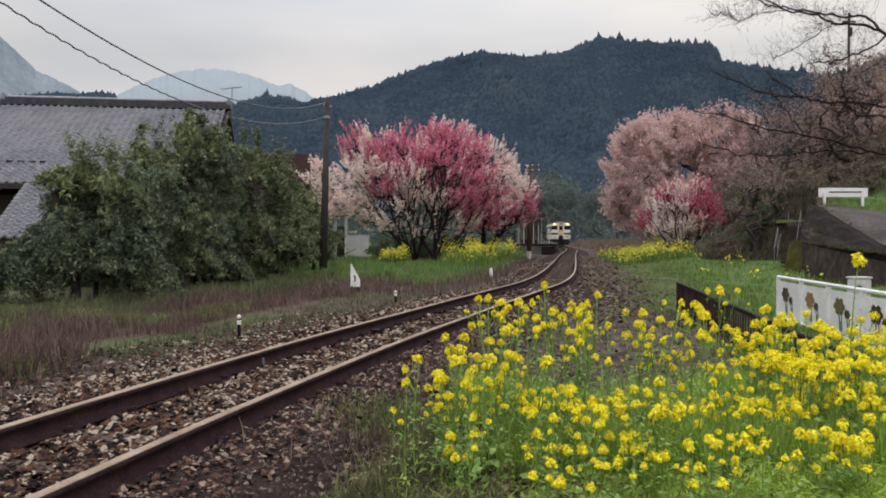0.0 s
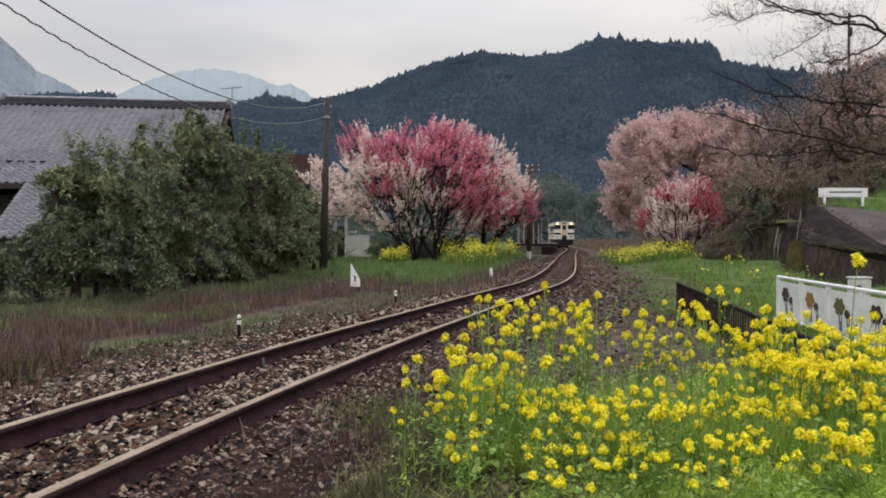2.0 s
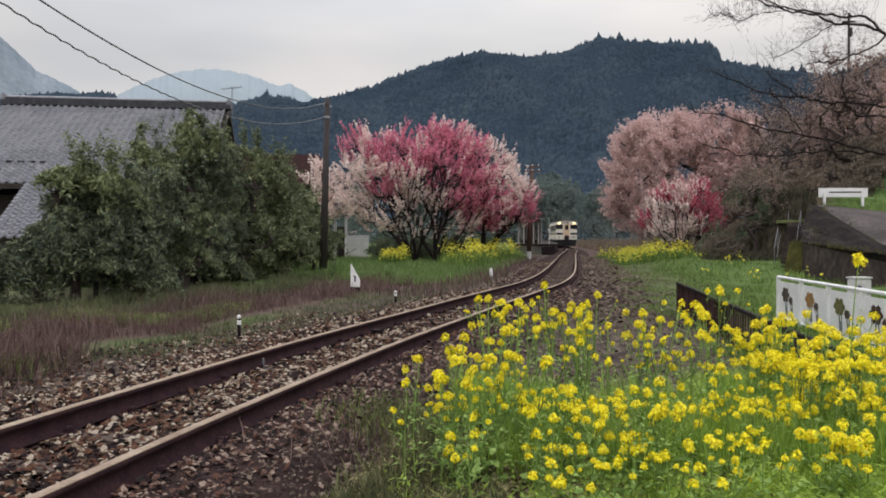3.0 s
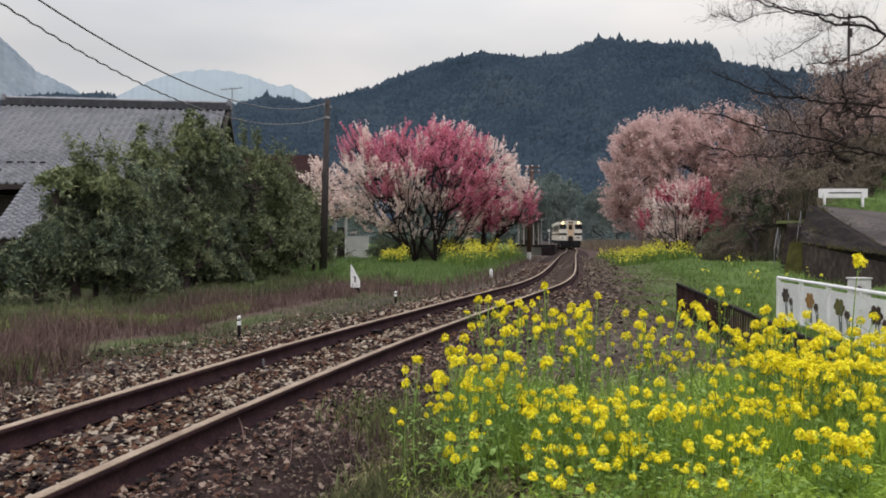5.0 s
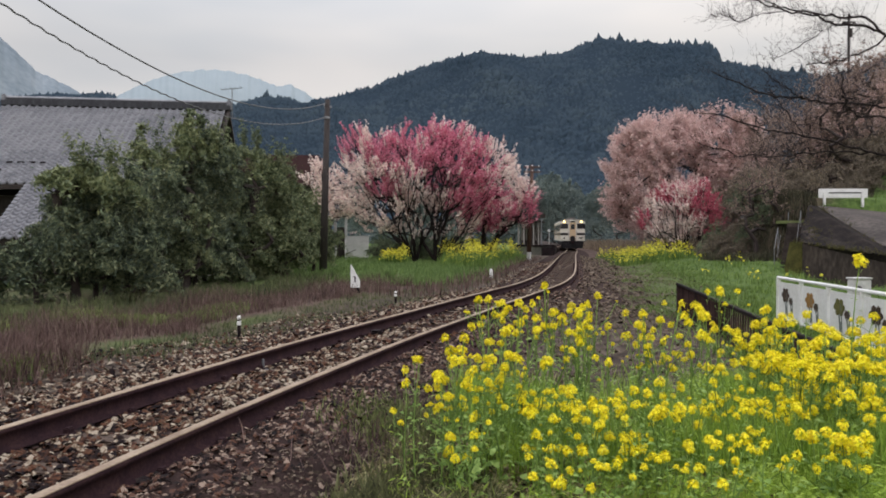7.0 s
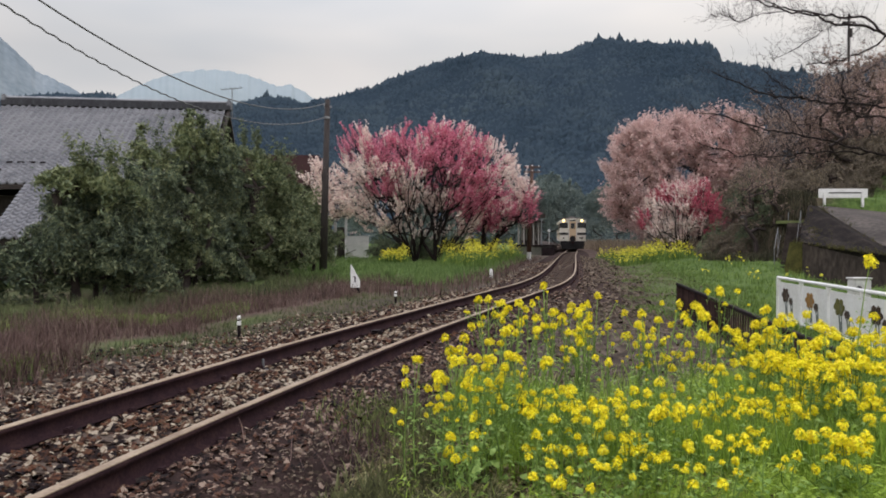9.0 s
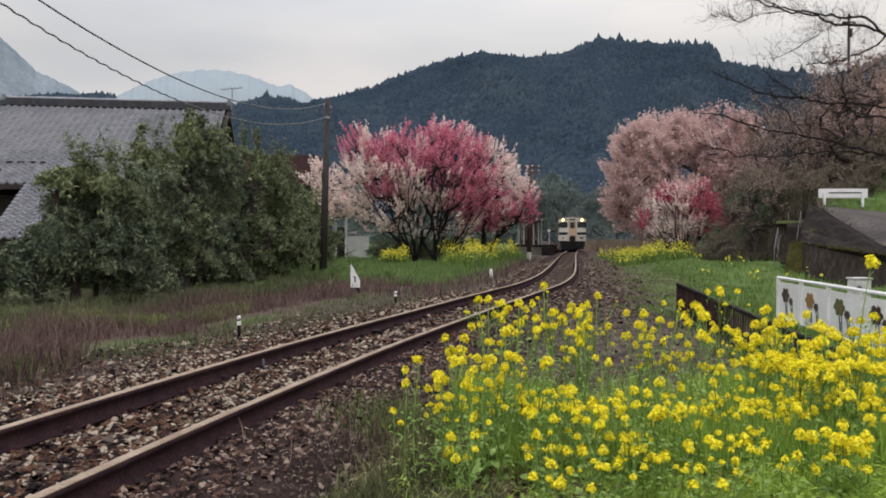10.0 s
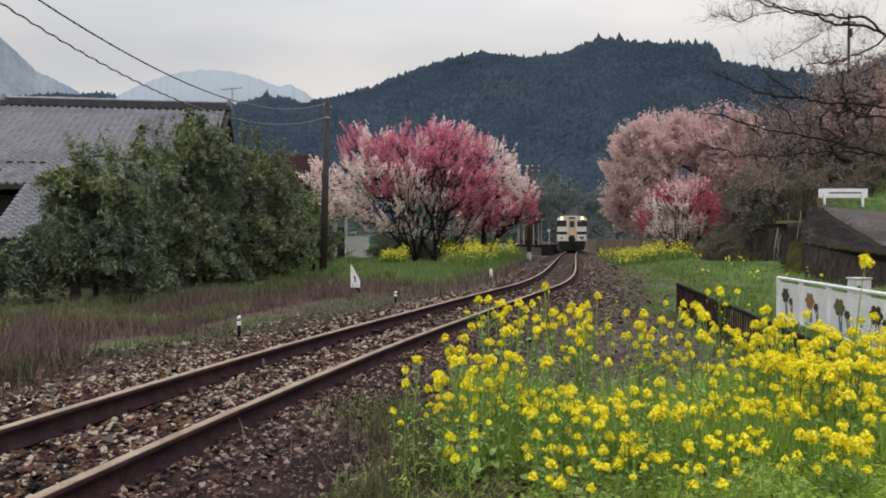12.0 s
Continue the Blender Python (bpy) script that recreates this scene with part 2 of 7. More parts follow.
def part(name, bm, material, parent, label="", m=None, smooth_it=False):
    me = bpy.data.meshes.new(name)
    bmesh.ops.recalc_face_normals(bm, faces=bm.faces[:])
    bm.to_mesh(me)
    bm.free()
    me.materials.append(MATS[material])
    if smooth_it:
        smooth(me)
    return link(name, me, parent, label, m)


def box(sx, sy, sz, at=(0, 0, 0), bevel=0.0, bm=None, turn=None):
    """A box with its centre at at."""
    own = bmesh.new()
    bmesh.ops.create_cube(own, size=1.0)
    bmesh.ops.scale(own, vec=(sx, sy, sz), verts=own.verts[:])
    if bevel:
        bmesh.ops.bevel(own, geom=own.edges[:], offset=bevel, segments=2, affect="EDGES")
    if turn is not None:
        bmesh.ops.transform(own, matrix=turn, verts=own.verts[:])
    bmesh.ops.translate(own, vec=at, verts=own.verts[:])
    return join(bm, own)


def join(bm, own):
    if bm is None:
        return own
    tmp = bpy.data.meshes.new("tmp")
    own.to_mesh(tmp)
    own.free()
    bm.from_mesh(tmp)
    bpy.data.meshes.remove(tmp)
    return bm


def tube(p, q, r0, r1=None, sides=10, bm=None, caps=True):
    p, q = Vector(p), Vector(q)
    own = bmesh.new()
    d = q - p
    bmesh.ops.create_cone(own, cap_ends=caps, segments=sides, radius1=r0, radius2=r0 if r1 is None else r1, depth=d.length)
    t = Matrix.Translation((p + q) / 2) @ d.to_track_quat("Z", "Y").to_matrix().to_4x4()
    bmesh.ops.transform(own, matrix=t, verts=own.verts[:])
    return join(bm, own)


def ball(r, at, scale=(1, 1, 1), bm=None, sub=2):
    own = bmesh.new()
    bmesh.ops.create_icosphere(own, subdivisions=sub, radius=r)
    bmesh.ops.scale(own, vec=scale, verts=own.verts[:])
    bmesh.ops.translate(own, vec=at, verts=own.verts[:])
    return join(bm, own)


def prism(outline, depth, bm=None):
    """An outline in x and z pulled along y by depth, from y = 0."""
    own = bmesh.new()
    a = [own.verts.new((x, 0, z)) for x, z in outline]
    b = [own.verts.new((x, depth, z)) for x, z in outline]
    own.faces.new(a)
    own.faces.new(b[::-1])
    for i in range(len(a)):
        j = (i + 1) % len(a)
        own.faces.new((a[i], a[j], b[j], b[i]))
    return join(bm, own)


def wirepath(points, r, name, material, parent=None, label=""):
    """A round strand through the points, as a mesh."""
    pts = [Vector(p) for p in points]
    vs, fs, k = [], [], 6
    for i, p in enumerate(pts):
        d = (pts[min(i + 1, len(pts) - 1)] - pts[max(i - 1, 0)]).normalized()
        u = d.cross(Vector((0.13, 0.21, 0.97))).normalized()
        w = d.cross(u)
        for j in range(k):
            a = 2 * math.pi * j / k
            vs.append(p + (u * math.cos(a) + w * math.sin(a)) * r)
        if i:
            for j in range(k):
                o = (i - 1) * k
                fs.append((o + j, o + (j + 1) % k, o + k + (j + 1) % k, o + k + j))
    me = mesh_np(name, [tuple(v) for v in vs], fs, material, flat=False)
    return link(name, me, parent, label)


def frames_of(rng, n, up=0.0, facing=None):
    """n random right-handed frames: two unit vectors each; up leans the normals upwards, facing towards given directions."""
    nrm = rng.normal(size=(n, 3))
    if facing is not None:
        nrm = nrm * 0.55 + facing
    nrm[:, 2] += up
    nrm /= np.linalg.norm(nrm, axis=1)[:, None] + 1e-9
    t = rng.normal(size=(n, 3))
    u = np.cross(nrm, t)
    u /= np.linalg.norm(u, axis=1)[:, None] + 1e-9
    return u, np.cross(nrm, u)


def leaf_mesh(name, centres, size, material, rng, aspect=0.55, up=0.0, spread=0.35, facing=None):
    """Leaf-shaped diamonds, folded a little along the middle."""
    c = np.asarray(centres)
    n = len(c)
    u, v = frames_of(rng, n, up, facing)
    s = size * (1 + spread * rng.uniform(-1, 1, n))[:, None]
    nn = np.cross(u, v)
    verts = np.stack([c - u * s * 0.5, c + v * s * aspect * 0.5 + nn * s * 0.08, c + u * s * 0.5, c - v * s * aspect * 0.5 + nn * s * 0.08], axis=1).reshape(-1, 3)
    return mesh_np(name, verts, np.arange(n * 4).reshape(n, 4), material)


def blade_mesh(name, roots, height, width, material, rng, lean=0.3):
    """Tapered blades that bend: a quad and a tip."""
    r = np.asarray(roots)
    n = len(r)
    h = (height * (0.55 + 0.7 * rng.random(n)))[:, None]
    a = rng.uniform(0, 2 * math.pi, n)
    side = np.c_[np.cos(a), np.sin(a), np.zeros(n)] * (width * (0.6 + 0.8 * rng.random(n)))[:, None] * 0.5
    b = rng.uniform(0, 2 * math.pi, n)
    bend = np.c_[np.cos(b), np.sin(b), np.zeros(n)] * (lean * rng.random(n))[:, None] * h
    z = np.c_[np.zeros(n), np.zeros(n), np.ones(n)] * h
    v = np.stack([r - side, r + side, r + side * 0.7 + bend * 0.35 + z * 0.6, r - side * 0.7 + bend * 0.35 + z * 0.6, r + bend + z], axis=1).reshape(-1, 3)
    o = np.arange(n)[:, None] * 5
    tri = np.concatenate([o + [0, 1, 2], o + [0, 2, 3], o + [3, 2, 4]])
    return mesh_np(name, v, tri, material)


# ---- trees ----


def skeleton(base, lobes, count, rng, trunk=1.0, lift=0.25, step=0.5):
    """Grows limbs from the base to points in the lobes (cx, cy, cz, rx, ry, rz). Returns nodes, parents and thickness counts."""
    pts = []
    weights = np.array([l[3] * l[4] * l[5] for l in lobes]) ** (2 / 3)
    for k in rng.choice(len(lobes), count, p=weights / weights.sum()):
        cx, cy, cz, rx, ry, rz = lobes[k]
        d = rng.normal(size=3)
        d /= np.linalg.norm(d)
        q = rng.random() ** 0.4
        pts.append((cx + d[0] * rx * q, cy + d[1] * ry * q, cz + d[2] * rz * q))
    pts = np.array(pts)
    base = np.array(base, float)
    nodes, parent = [base, base + (rng.normal() * 0.08, rng.normal() * 0.08, trunk)], [-1, 0]
    order = np.argsort(np.linalg.norm(pts - nodes[1], axis=1))
    for p in pts[order]:
        arr = np.array(nodes[1:])
        d = np.linalg.norm(arr - p, axis=1) + 1.2 * np.maximum(arr[:, 2] - p[2], 0) + 0.0
        k = int(np.argmin(d)) + 1
        a = nodes[k]
        length = np.linalg.norm(p - a)
        m = max(1, int(length / step))
        last = k
        for i in range(1, m + 1):
            f = i / m
            q = a + (p - a) * f
            q = q + np.array((0, 0, -lift * length * f * (1 - f))) + rng.normal(size=3) * 0.06 * (1 - f)
            nodes.append(q)
            parent.append(last)
            last = len(nodes) - 1
    load = np.zeros(len(nodes))
    for i in range(len(nodes) - 1, 0, -1):
        load[i] = max(load[i], 1.0)
        load[parent[i]] += load[i]
    return np.array(nodes), np.array(parent), load


def limbs_mesh(name, nodes, parent, load, r_tip, r_base, material, sides=5):
    top = load[1]
    rad = r_tip + (r_base - r_tip) * np.sqrt(np.maximum(load - 1, 0) / max(top - 1, 1))
    vs, fs = [], []
    ang = np.arange(sides) * 2 * math.pi / sides
    for i in range(1, len(nodes)):
        a, b = nodes[parent[i]], nodes[i]
        d = b - a
        d = d / (np.linalg.norm(d) + 1e-9)
        u = np.cross(d, (0.31, 0.17, 0.93) if abs(d[2]) < 0.9 else (1, 0, 0))
        u = u / (np.linalg.norm(u) + 1e-9)
        w = np.cross(d, u)
        ring = np.cos(ang)[:, None] * u + np.sin(ang)[:, None] * w
        ra = min(rad[parent[i]], rad[i] * 1.35) * (1.4 if parent[i] == 0 else 1.0)
        o = len(vs)
        vs.extend(a + ring * ra)
        vs.extend(b + ring * rad[i])
        for j in range(sides):
            k = (j + 1) % sides
            fs.append((o + j, o + k, o + sides + k, o + sides + j))
    return mesh_np(name, np.array(vs), np.array(fs), material, flat=False)


def shoots(nodes, parent, load, rng, per, length, up, limit=6):
    """Straight young shoots from the thin wood: starts and ends."""
    thin = np.where(load <= limit)[0]
    thin = thin[thin > 1]
    a = nodes[np.repeat(thin, per)]
    par = nodes[parent[np.repeat(thin, per)]]
    out = a - par
    out /= np.linalg.norm(out, axis=1)[:, None] + 1e-9
    d = out * 0.7 + rng.normal(size=a.shape) * 0.55
    d[:, 2] += up
    d /= np.linalg.norm(d, axis=1)[:, None] + 1e-9
    a = a + (par - a) * rng.random(len(a))[:, None]
    return a, a + d * (length * (0.4 + 0.9 * rng.random(len(a))))[:, None]


def shoot_mesh(name, a, b, r, material):
    n = len(a)
    d = b - a
    u = np.cross(d, (0.3, 0.5, 0.81))
    u /= np.linalg.norm(u, axis=1)[:, None] + 1e-9
    w = np.cross(d, u)
    w /= np.linalg.norm(w, axis=1)[:, None] + 1e-9
    v = []
    for k in range(3):
        t = 2 * math.pi * k / 3
        v.append(a + (u * math.cos(t) + w * math.sin(t)) * r)
    v.append(b)
    v = np.stack(v, axis=1).reshape(-1, 3)
    o = np.arange(n)[:, None] * 4
    return mesh_np(name, v, np.concatenate([o + [0, 1, 3], o + [1, 2, 3], o + [2, 0, 3]]), material)


def along(a, b, per, rng, jitter=0.05, start=0.1):
    f = start + (1 - start) * rng.random((len(a), per, 1))
    p = a[:, None, :] + (b - a)[:, None, :] * f
    return (p + rng.normal(size=p.shape) * jitter).reshape(-1, 3)

# ---- the line of the track: its centre in plan, rail top at z = 0.30 ----
RAIL_TOP, GAUGE = 0.30, 1.067
KNOTS = [(-6.6, -18.0), (-3.95, -4.0), (-3.15, 0.0), (-2.42, 3.3), (-1.88, 5.6), (-1.02, 8.8), (-0.22, 11.4), (0.76, 14.6), (1.84, 18.0), (2.80, 21.2), (4.17, 27.6), (6.87, 43.0), (9.7, 59.5), (12.85, 76.7),
         (14.47, 86.2), (16.02, 96.0), (17.05, 105.5), (17.56, 110.8), (18.12, 117.5), (18.85, 125.0), (19.85, 135.0), (20.7, 147.0), (21.5, 158.0), (22.1, 167.0)]


def spline(knots, per=14):
    p = np.array(knots, float)
    e = np.vstack([2 * p[0] - p[1], p, 2 * p[-1] - p[-2]])
    out = []
    for i in range(1, len(e) - 2):
        for t in np.arange(per) / per:
            a, b, c, d = e[i - 1], e[i], e[i + 1], e[i + 2]
            out.append(0.5 * (2 * b + (c - a) * t + (2 * a - 5 * b + 4 * c - d) * t * t + (3 * b - a - 3 * c + d) * t ** 3))
    out.append(p[-1])
    out = np.array(out)
    for _ in range(14):
        out[1:-1] = out[1:-1] * 0.5 + (out[:-2] + out[2:]) * 0.25
    return out


TRACK = spline(KNOTS)
ARC = np.concatenate([[0], np.cumsum(np.linalg.norm(np.diff(TRACK, axis=0), axis=1))])


def on_track(s):
    """Centre and unit heading at s metres along the track."""
    s = np.asarray(s, float)
    p = np.stack([np.interp(s, ARC, TRACK[:, 0]), np.interp(s, ARC, TRACK[:, 1])], axis=-1)
    q = np.stack([np.interp(s + 0.4, ARC, TRACK[:, 0]), np.interp(s + 0.4, ARC, TRACK[:, 1])], axis=-1)
    o = np.stack([np.interp(s - 0.4, ARC, TRACK[:, 0]), np.interp(s - 0.4, ARC, TRACK[:, 1])], axis=-1)
    d = q - o
    return p, d / np.linalg.norm(d, axis=-1)[..., None]


def off_track(x, y):
    """Signed distance from the centre line, positive on the right of the way out."""
    x, y = np.atleast_1d(np.asarray(x, float)), np.atleast_1d(np.asarray(y, float))
    cx = np.interp(y, TRACK[:, 1], TRACK[:, 0])
    slope = np.interp(y, TRACK[1:, 1], np.diff(TRACK[:, 0]) / np.diff(TRACK[:, 1]))
    return (x - cx) / np.sqrt(1 + slope ** 2)


def ease(v):
    v = np.clip(v, 0, 1)
    return v * v * (3 - 2 * v)


def lumps(x, y, size, seed):
    """Cheap smooth unevenness from a few crossed waves, about -1 to 1."""
    r = np.random.default_rng(seed)
    out = 0
    for _ in range(7):
        a, k, p = r.uniform(0, 6.28), r.uniform(0.6, 1.7) * 6.28 / size, r.uniform(0, 6.28)
        out = out + np.sin((x * math.cos(a) + y * math.sin(a)) * k + p)
    return out / 3.5


def climb(y):
    """The line and the valley floor rise gently past the platform."""
    v = np.clip(np.asarray(y, float) - 86, 0, 90)
    return 0.006 * v * v / (v + 6)


def ground_z(x, y):
    x, y = np.asarray(x, float), np.asarray(y, float)
    z = 0.035 * lumps(x, y, 2.6, 3) + 0.05 * lumps(x, y, 11, 4)
    d = off_track(x, y).reshape(x.shape)
    z = z * ease((np.abs(d) - 1.6) / 1.2) - 0.02 * (np.abs(d) < 1.6)
    z = z + climb(y)
    z = z - 0.22 * ease((x - 3.0) / 2.0) * ease((y - 3) / 4) * ease((27 - y) / 8)
    z = z + 0.5 * ease((x - 9.0) / 4.5) * ease((y - 25) / 8) * ease((54 - y) / 10)
    # the field drops again to the foot of the retaining wall
    z = z - 0.45 * ease((x - 12.7) / 0.8) * ease((y - 24) / 3) * ease((32 - y) / 1.4)
    # bank with the ramp on the far side
    z = z + 2.9 * ease((x - 14.2 - 0.42 * np.maximum(y - 38, 0)) / 1.5) * ease((y - 33.6) / 1.6) * ease((68 - y) / 14)
    z = z + 3.0 * ease((x - 19.5 - 0.1 * np.maximum(y - 45, 0)) / 9) * ease((y - 36) / 8) * ease((100 - y) / 40)
    return z


# ---- ground ----


def grid_axis(cuts):
    out = []
    for a, b, st in cuts:
        out.extend(np.arange(a, b, st))
    return np.array(out + [cuts[-1][1]])


def build_ground():
    xs = grid_axis([(-3000, -400, 260), (-400, -60, 34), (-60, -16, 4), (-16, 20, 0.45), (20, 60, 2), (60, 400, 34), (400, 3000, 260)])
    ys = grid_axis([(-1500, -100, 200), (-100, -6, 12), (-6, 45, 0.45), (45, 110, 1.5), (110, 300, 12), (300, 3900, 200)])
    gx, gy = np.meshgrid(xs, ys)
    gz = ground_z(gx, gy)
    verts = np.stack([gx, gy, gz], axis=-1).reshape(-1, 3)
    w = len(xs)
    i, j = np.meshgrid(np.arange(w - 1), np.arange(len(ys) - 1))
    o = (j * w + i).ravel()
    me = mesh_np("ground", verts, np.stack([o, o + 1, o + w + 1, o + w], axis=1), "bed", flat=False)
    d = off_track(verts[:, 0], verts[:, 1])
    n = lumps(verts[:, 0], verts[:, 1], 3.2, 8)
    green = ease((np.abs(d + 0.25 * n) - 3.1) / 1.2)
    left = d < 0
    green = np.maximum(green, 0.85 * (d > 0) * ease((verts[:, 1] - 15.5) / 2) * ease((d - 2.3 + 0.9 * lumps(verts[:, 0], verts[:, 1], 2.4, 36)) / 0.8))
    dry = left * ease((-d - 3.2 + 0.5 * n) / 0.8) * ease((7.5 + d * 1.0 + 0.6 * n) / 1.5) * ease((30 - verts[:, 1]) / 6)
    path = (~left) * ease((4.9 - d + 0.3 * n) / 0.7) * ease((verts[:, 1] - 6) / 2) * ease((46 - verts[:, 1]) / 12) * (1 - 0.75 * ease((verts[:, 1] - 15.5) / 2) * ease((d - 2.2 + 0.9 * lumps(verts[:, 0], verts[:, 1], 2.4, 36)) / 0.8))
    shade = left * ease((26 - verts[:, 1]) / 5) * ease((-d - 5.0) / 1.5)
    dry = np.maximum(dry, 0.85 * shade * (0.7 + 0.3 * n))
    bank = ease((verts[:, 0] - 13.4 - 0.4 * np.maximum(verts[:, 1] - 38, 0)) / 0.8) * ease((20.2 + 0.6 * (verts[:, 1] - 38) - verts[:, 0]) / 1.5) * ease((verts[:, 1] - 32.5) / 1.0) * ease((78 - verts[:, 1]) / 8)
    beyond = (~left) * ease((verts[:, 1] - 62) / 5) * ease((300 - verts[:, 1]) / 30)
    dry = np.maximum(dry, np.maximum(0.9 * bank, beyond))
    green = np.clip(green - 0.9 * path, 0, 1)
    at = me.attributes.new("green", "FLOAT", "POINT")
    at.data.foreach_set("value", green.astype(np.float32))
    at = me.attributes.new("dry", "FLOAT", "POINT")
    at.data.foreach_set("value", np.clip(dry, 0, 1).astype(np.float32))
    me.materials.clear()
    me.materials.append(ground_material())
    return tagged(link("ground", me), "earth with patchy grass and dry weeds beside the track", "ground", kind="structure")


def ground_material():
    m = bpy.data.materials.new("ground")
    m.use_nodes = True
    nt = m.node_tree
    b = nt.nodes["Principled BSDF"]
    tc = nt.nodes.new("ShaderNodeTexCoord")

    def noisy(scale, colors, lo=0.3, hi=0.7, detail=6):
        n = nt.nodes.new("ShaderNodeTexNoise")
        n.inputs["Scale"].default_value, n.inputs["Detail"].default_value = scale, detail
        nt.links.new(tc.outputs["Object"], n.inputs["Vector"])
        r = nt.nodes.new("ShaderNodeValToRGB")
        e = r.color_ramp.elements
        e[0].position, e[1].position = lo, hi
        e[0].color, e[1].color = (*colors[0], 1), (*colors[-1], 1)
        if len(colors) > 2:
            e.new((lo + hi) / 2).color = (*colors[1], 1)
        nt.links.new(n.outputs[0], r.inputs[0])
        return r.outputs[0], n.outputs[0]

    soil, h = noisy(5, [(0.022, 0.017, 0.014), (0.055, 0.042, 0.033), (0.12, 0.095, 0.075)], 0.34, 0.66, 12)
    grass, _ = noisy(3.5, [(0.036, 0.064, 0.017), (0.07, 0.112, 0.030), (0.11, 0.155, 0.047)])
    dry, _ = noisy(6, [(0.035, 0.024, 0.02), (0.075, 0.05, 0.042), (0.12, 0.085, 0.065)])
    last = soil
    for name, color in (("green", grass), ("dry", dry)):
        at = nt.nodes.new("ShaderNodeAttribute")
        at.attribute_name = name
        mx = nt.nodes.new("ShaderNodeMix")
        mx.data_type = "RGBA"
        nt.links.new(at.outputs["Fac"], mx.inputs["Factor"])
        nt.links.new(last, mx.inputs["A"])
        nt.links.new(color, mx.inputs["B"])
        last = mx.outputs["Result"]
    nt.links.new(last, b.inputs["Base Color"])
    b.inputs["Roughness"].default_value = 0.95
    b.inputs["Specular IOR Level"].default_value = 0.1
    bp = nt.nodes.new("ShaderNodeBump")
    bp.inputs["Strength"].default_value, bp.inputs["Distance"].default_value = 0.6, 0.03
    nt.links.new(h, bp.inputs["Height"])
    nt.links.new(bp.outputs[0], b.inputs["Normal"])
    return m


build_ground()

# ---- track ----


def sweep(name, outline, s0, s1, offset, material, step=0.35, flat=False):
    """An outline in (across, z) swept along the track at an offset from its centre."""
    s = np.arange(s0, s1, step)
    p, d = on_track(s)
    nrm = np.stack([d[:, 1], -d[:, 0]], axis=1)
    o = np.array(outline)
    k = len(o)
    xy = p[:, None, :] + nrm[:, None, :] * (o[None, :, :1] + offset)
    verts = np.concatenate([xy, np.broadcast_to(o[None, :, 1:], (len(s), k, 1))], axis=2).reshape(-1, 3)
    verts[:, 2] += climb(verts[:, 1])
    i, j = np.meshgrid(np.arange(len(s) - 1), np.arange(k))
    a, b = (i * k + j).ravel(), (i * k + (j + 1) % k).ravel()
    return mesh_np(name, verts, np.stack([a, b, b + k, a + k], axis=1), material, flat=flat)


TRACK_END = ARC[-1] - 1


def build_track():
    bed = sweep("track_bed", [(-2.15, -0.06), (-1.42, 0.10), (-0.6, 0.115), (0.6, 0.12), (0.68, 0.155), (1.25, 0.135), (1.95, -0.10), (2.7, -0.42)], 0.5, TRACK_END, 0.0, "bed", 0.5)
    tagged(link("track_bed", bed), "dark ballast bed under the railway track", "track bed", kind="structure")
    track = thing("railway_track", pose(0, 0, 0), "single railway track with rusty rails on a ballast bed", "railway track", kind="structure")
    g = GAUGE / 2 + 0.032
    for side in (-1, 1):
        rail = link("rail", sweep("rail", [(-0.062, 0.148), (0.062, 0.148), (0.062, 0.158), (0.012, 0.175), (0.009, 0.25), (0.031, 0.262), (0.032, 0.293), (-0.032, 0.293), (-0.031, 0.262), (-0.009, 0.25), (-0.012, 0.175), (-0.062, 0.158)], 0.5, TRACK_END, side * g, "rail_side"), track)
        link("rail_head", sweep("rail_head", [(-0.0328, 0.2925), (0.0328, 0.2925), (0.0325, 0.297), (0.025, 0.3008), (-0.025, 0.3008), (-0.0325, 0.297)], 0.5, TRACK_END, side * g, "rail_head"), rail, "worn pale rail head")
    bm = box(2.0, 0.20, 0.13, (0, 0, 0.0), 0.012)
    me = bpy.data.meshes.new("sleeper")
    bm.to_mesh(me)
    bm.free()
    me.materials.append(MATS["sleeper_wood"])
    plate = bpy.data.meshes.new("rail_clip")
    bm = box(0.25, 0.15, 0.02, (0, 0, 0), 0.004)
    box(0.05, 0.06, 0.05, (-0.085, 0.0, 0.02), 0.008, bm)
    box(0.05, 0.06, 0.05, (0.085, 0.0, 0.02), 0.008, bm)
    bm.to_mesh(plate)
    bm.free()
    plate.materials.append(MATS["rail_side"])
    for s in np.arange(1.0, TRACK_END - 1, 0.66):
        p, d = on_track(s)
        rz = math.degrees(math.atan2(-d[0], d[1]))
        sl = link("sleeper", me, track, m=pose(p[0], p[1], 0.072 + float(climb(p[1])) + 0.008 * math.sin(s * 7), 0, 0, rz + math.sin(s * 3.1)))
        if p[1] < 45:
            for side in (-1, 1):
                link("rail_clip", plate, sl, m=pose(side * g, 0, 0.07))
    # a joint bar on the far rail, with bolts
    for side, s0 in ((-1, 13.3), (1, 19.0)):
        p, d = on_track(s0)
        rz = math.degrees(math.atan2(-d[0], d[1]))
        bm = box(0.03, 0.56, 0.07, (0.032, 0, 0.215), 0.006)
        for k in (-0.2, -0.07, 0.07, 0.2):
            tube((0.04, k, 0.215), (0.075, k, 0.215), 0.016, sides=6, bm=bm)
        part("joint_bar", bm, "rail_side", track, "dark steel joint bar", pose(p[0] + side * g * d[1], p[1] - side * g * d[0], 0, 0, 0, rz))


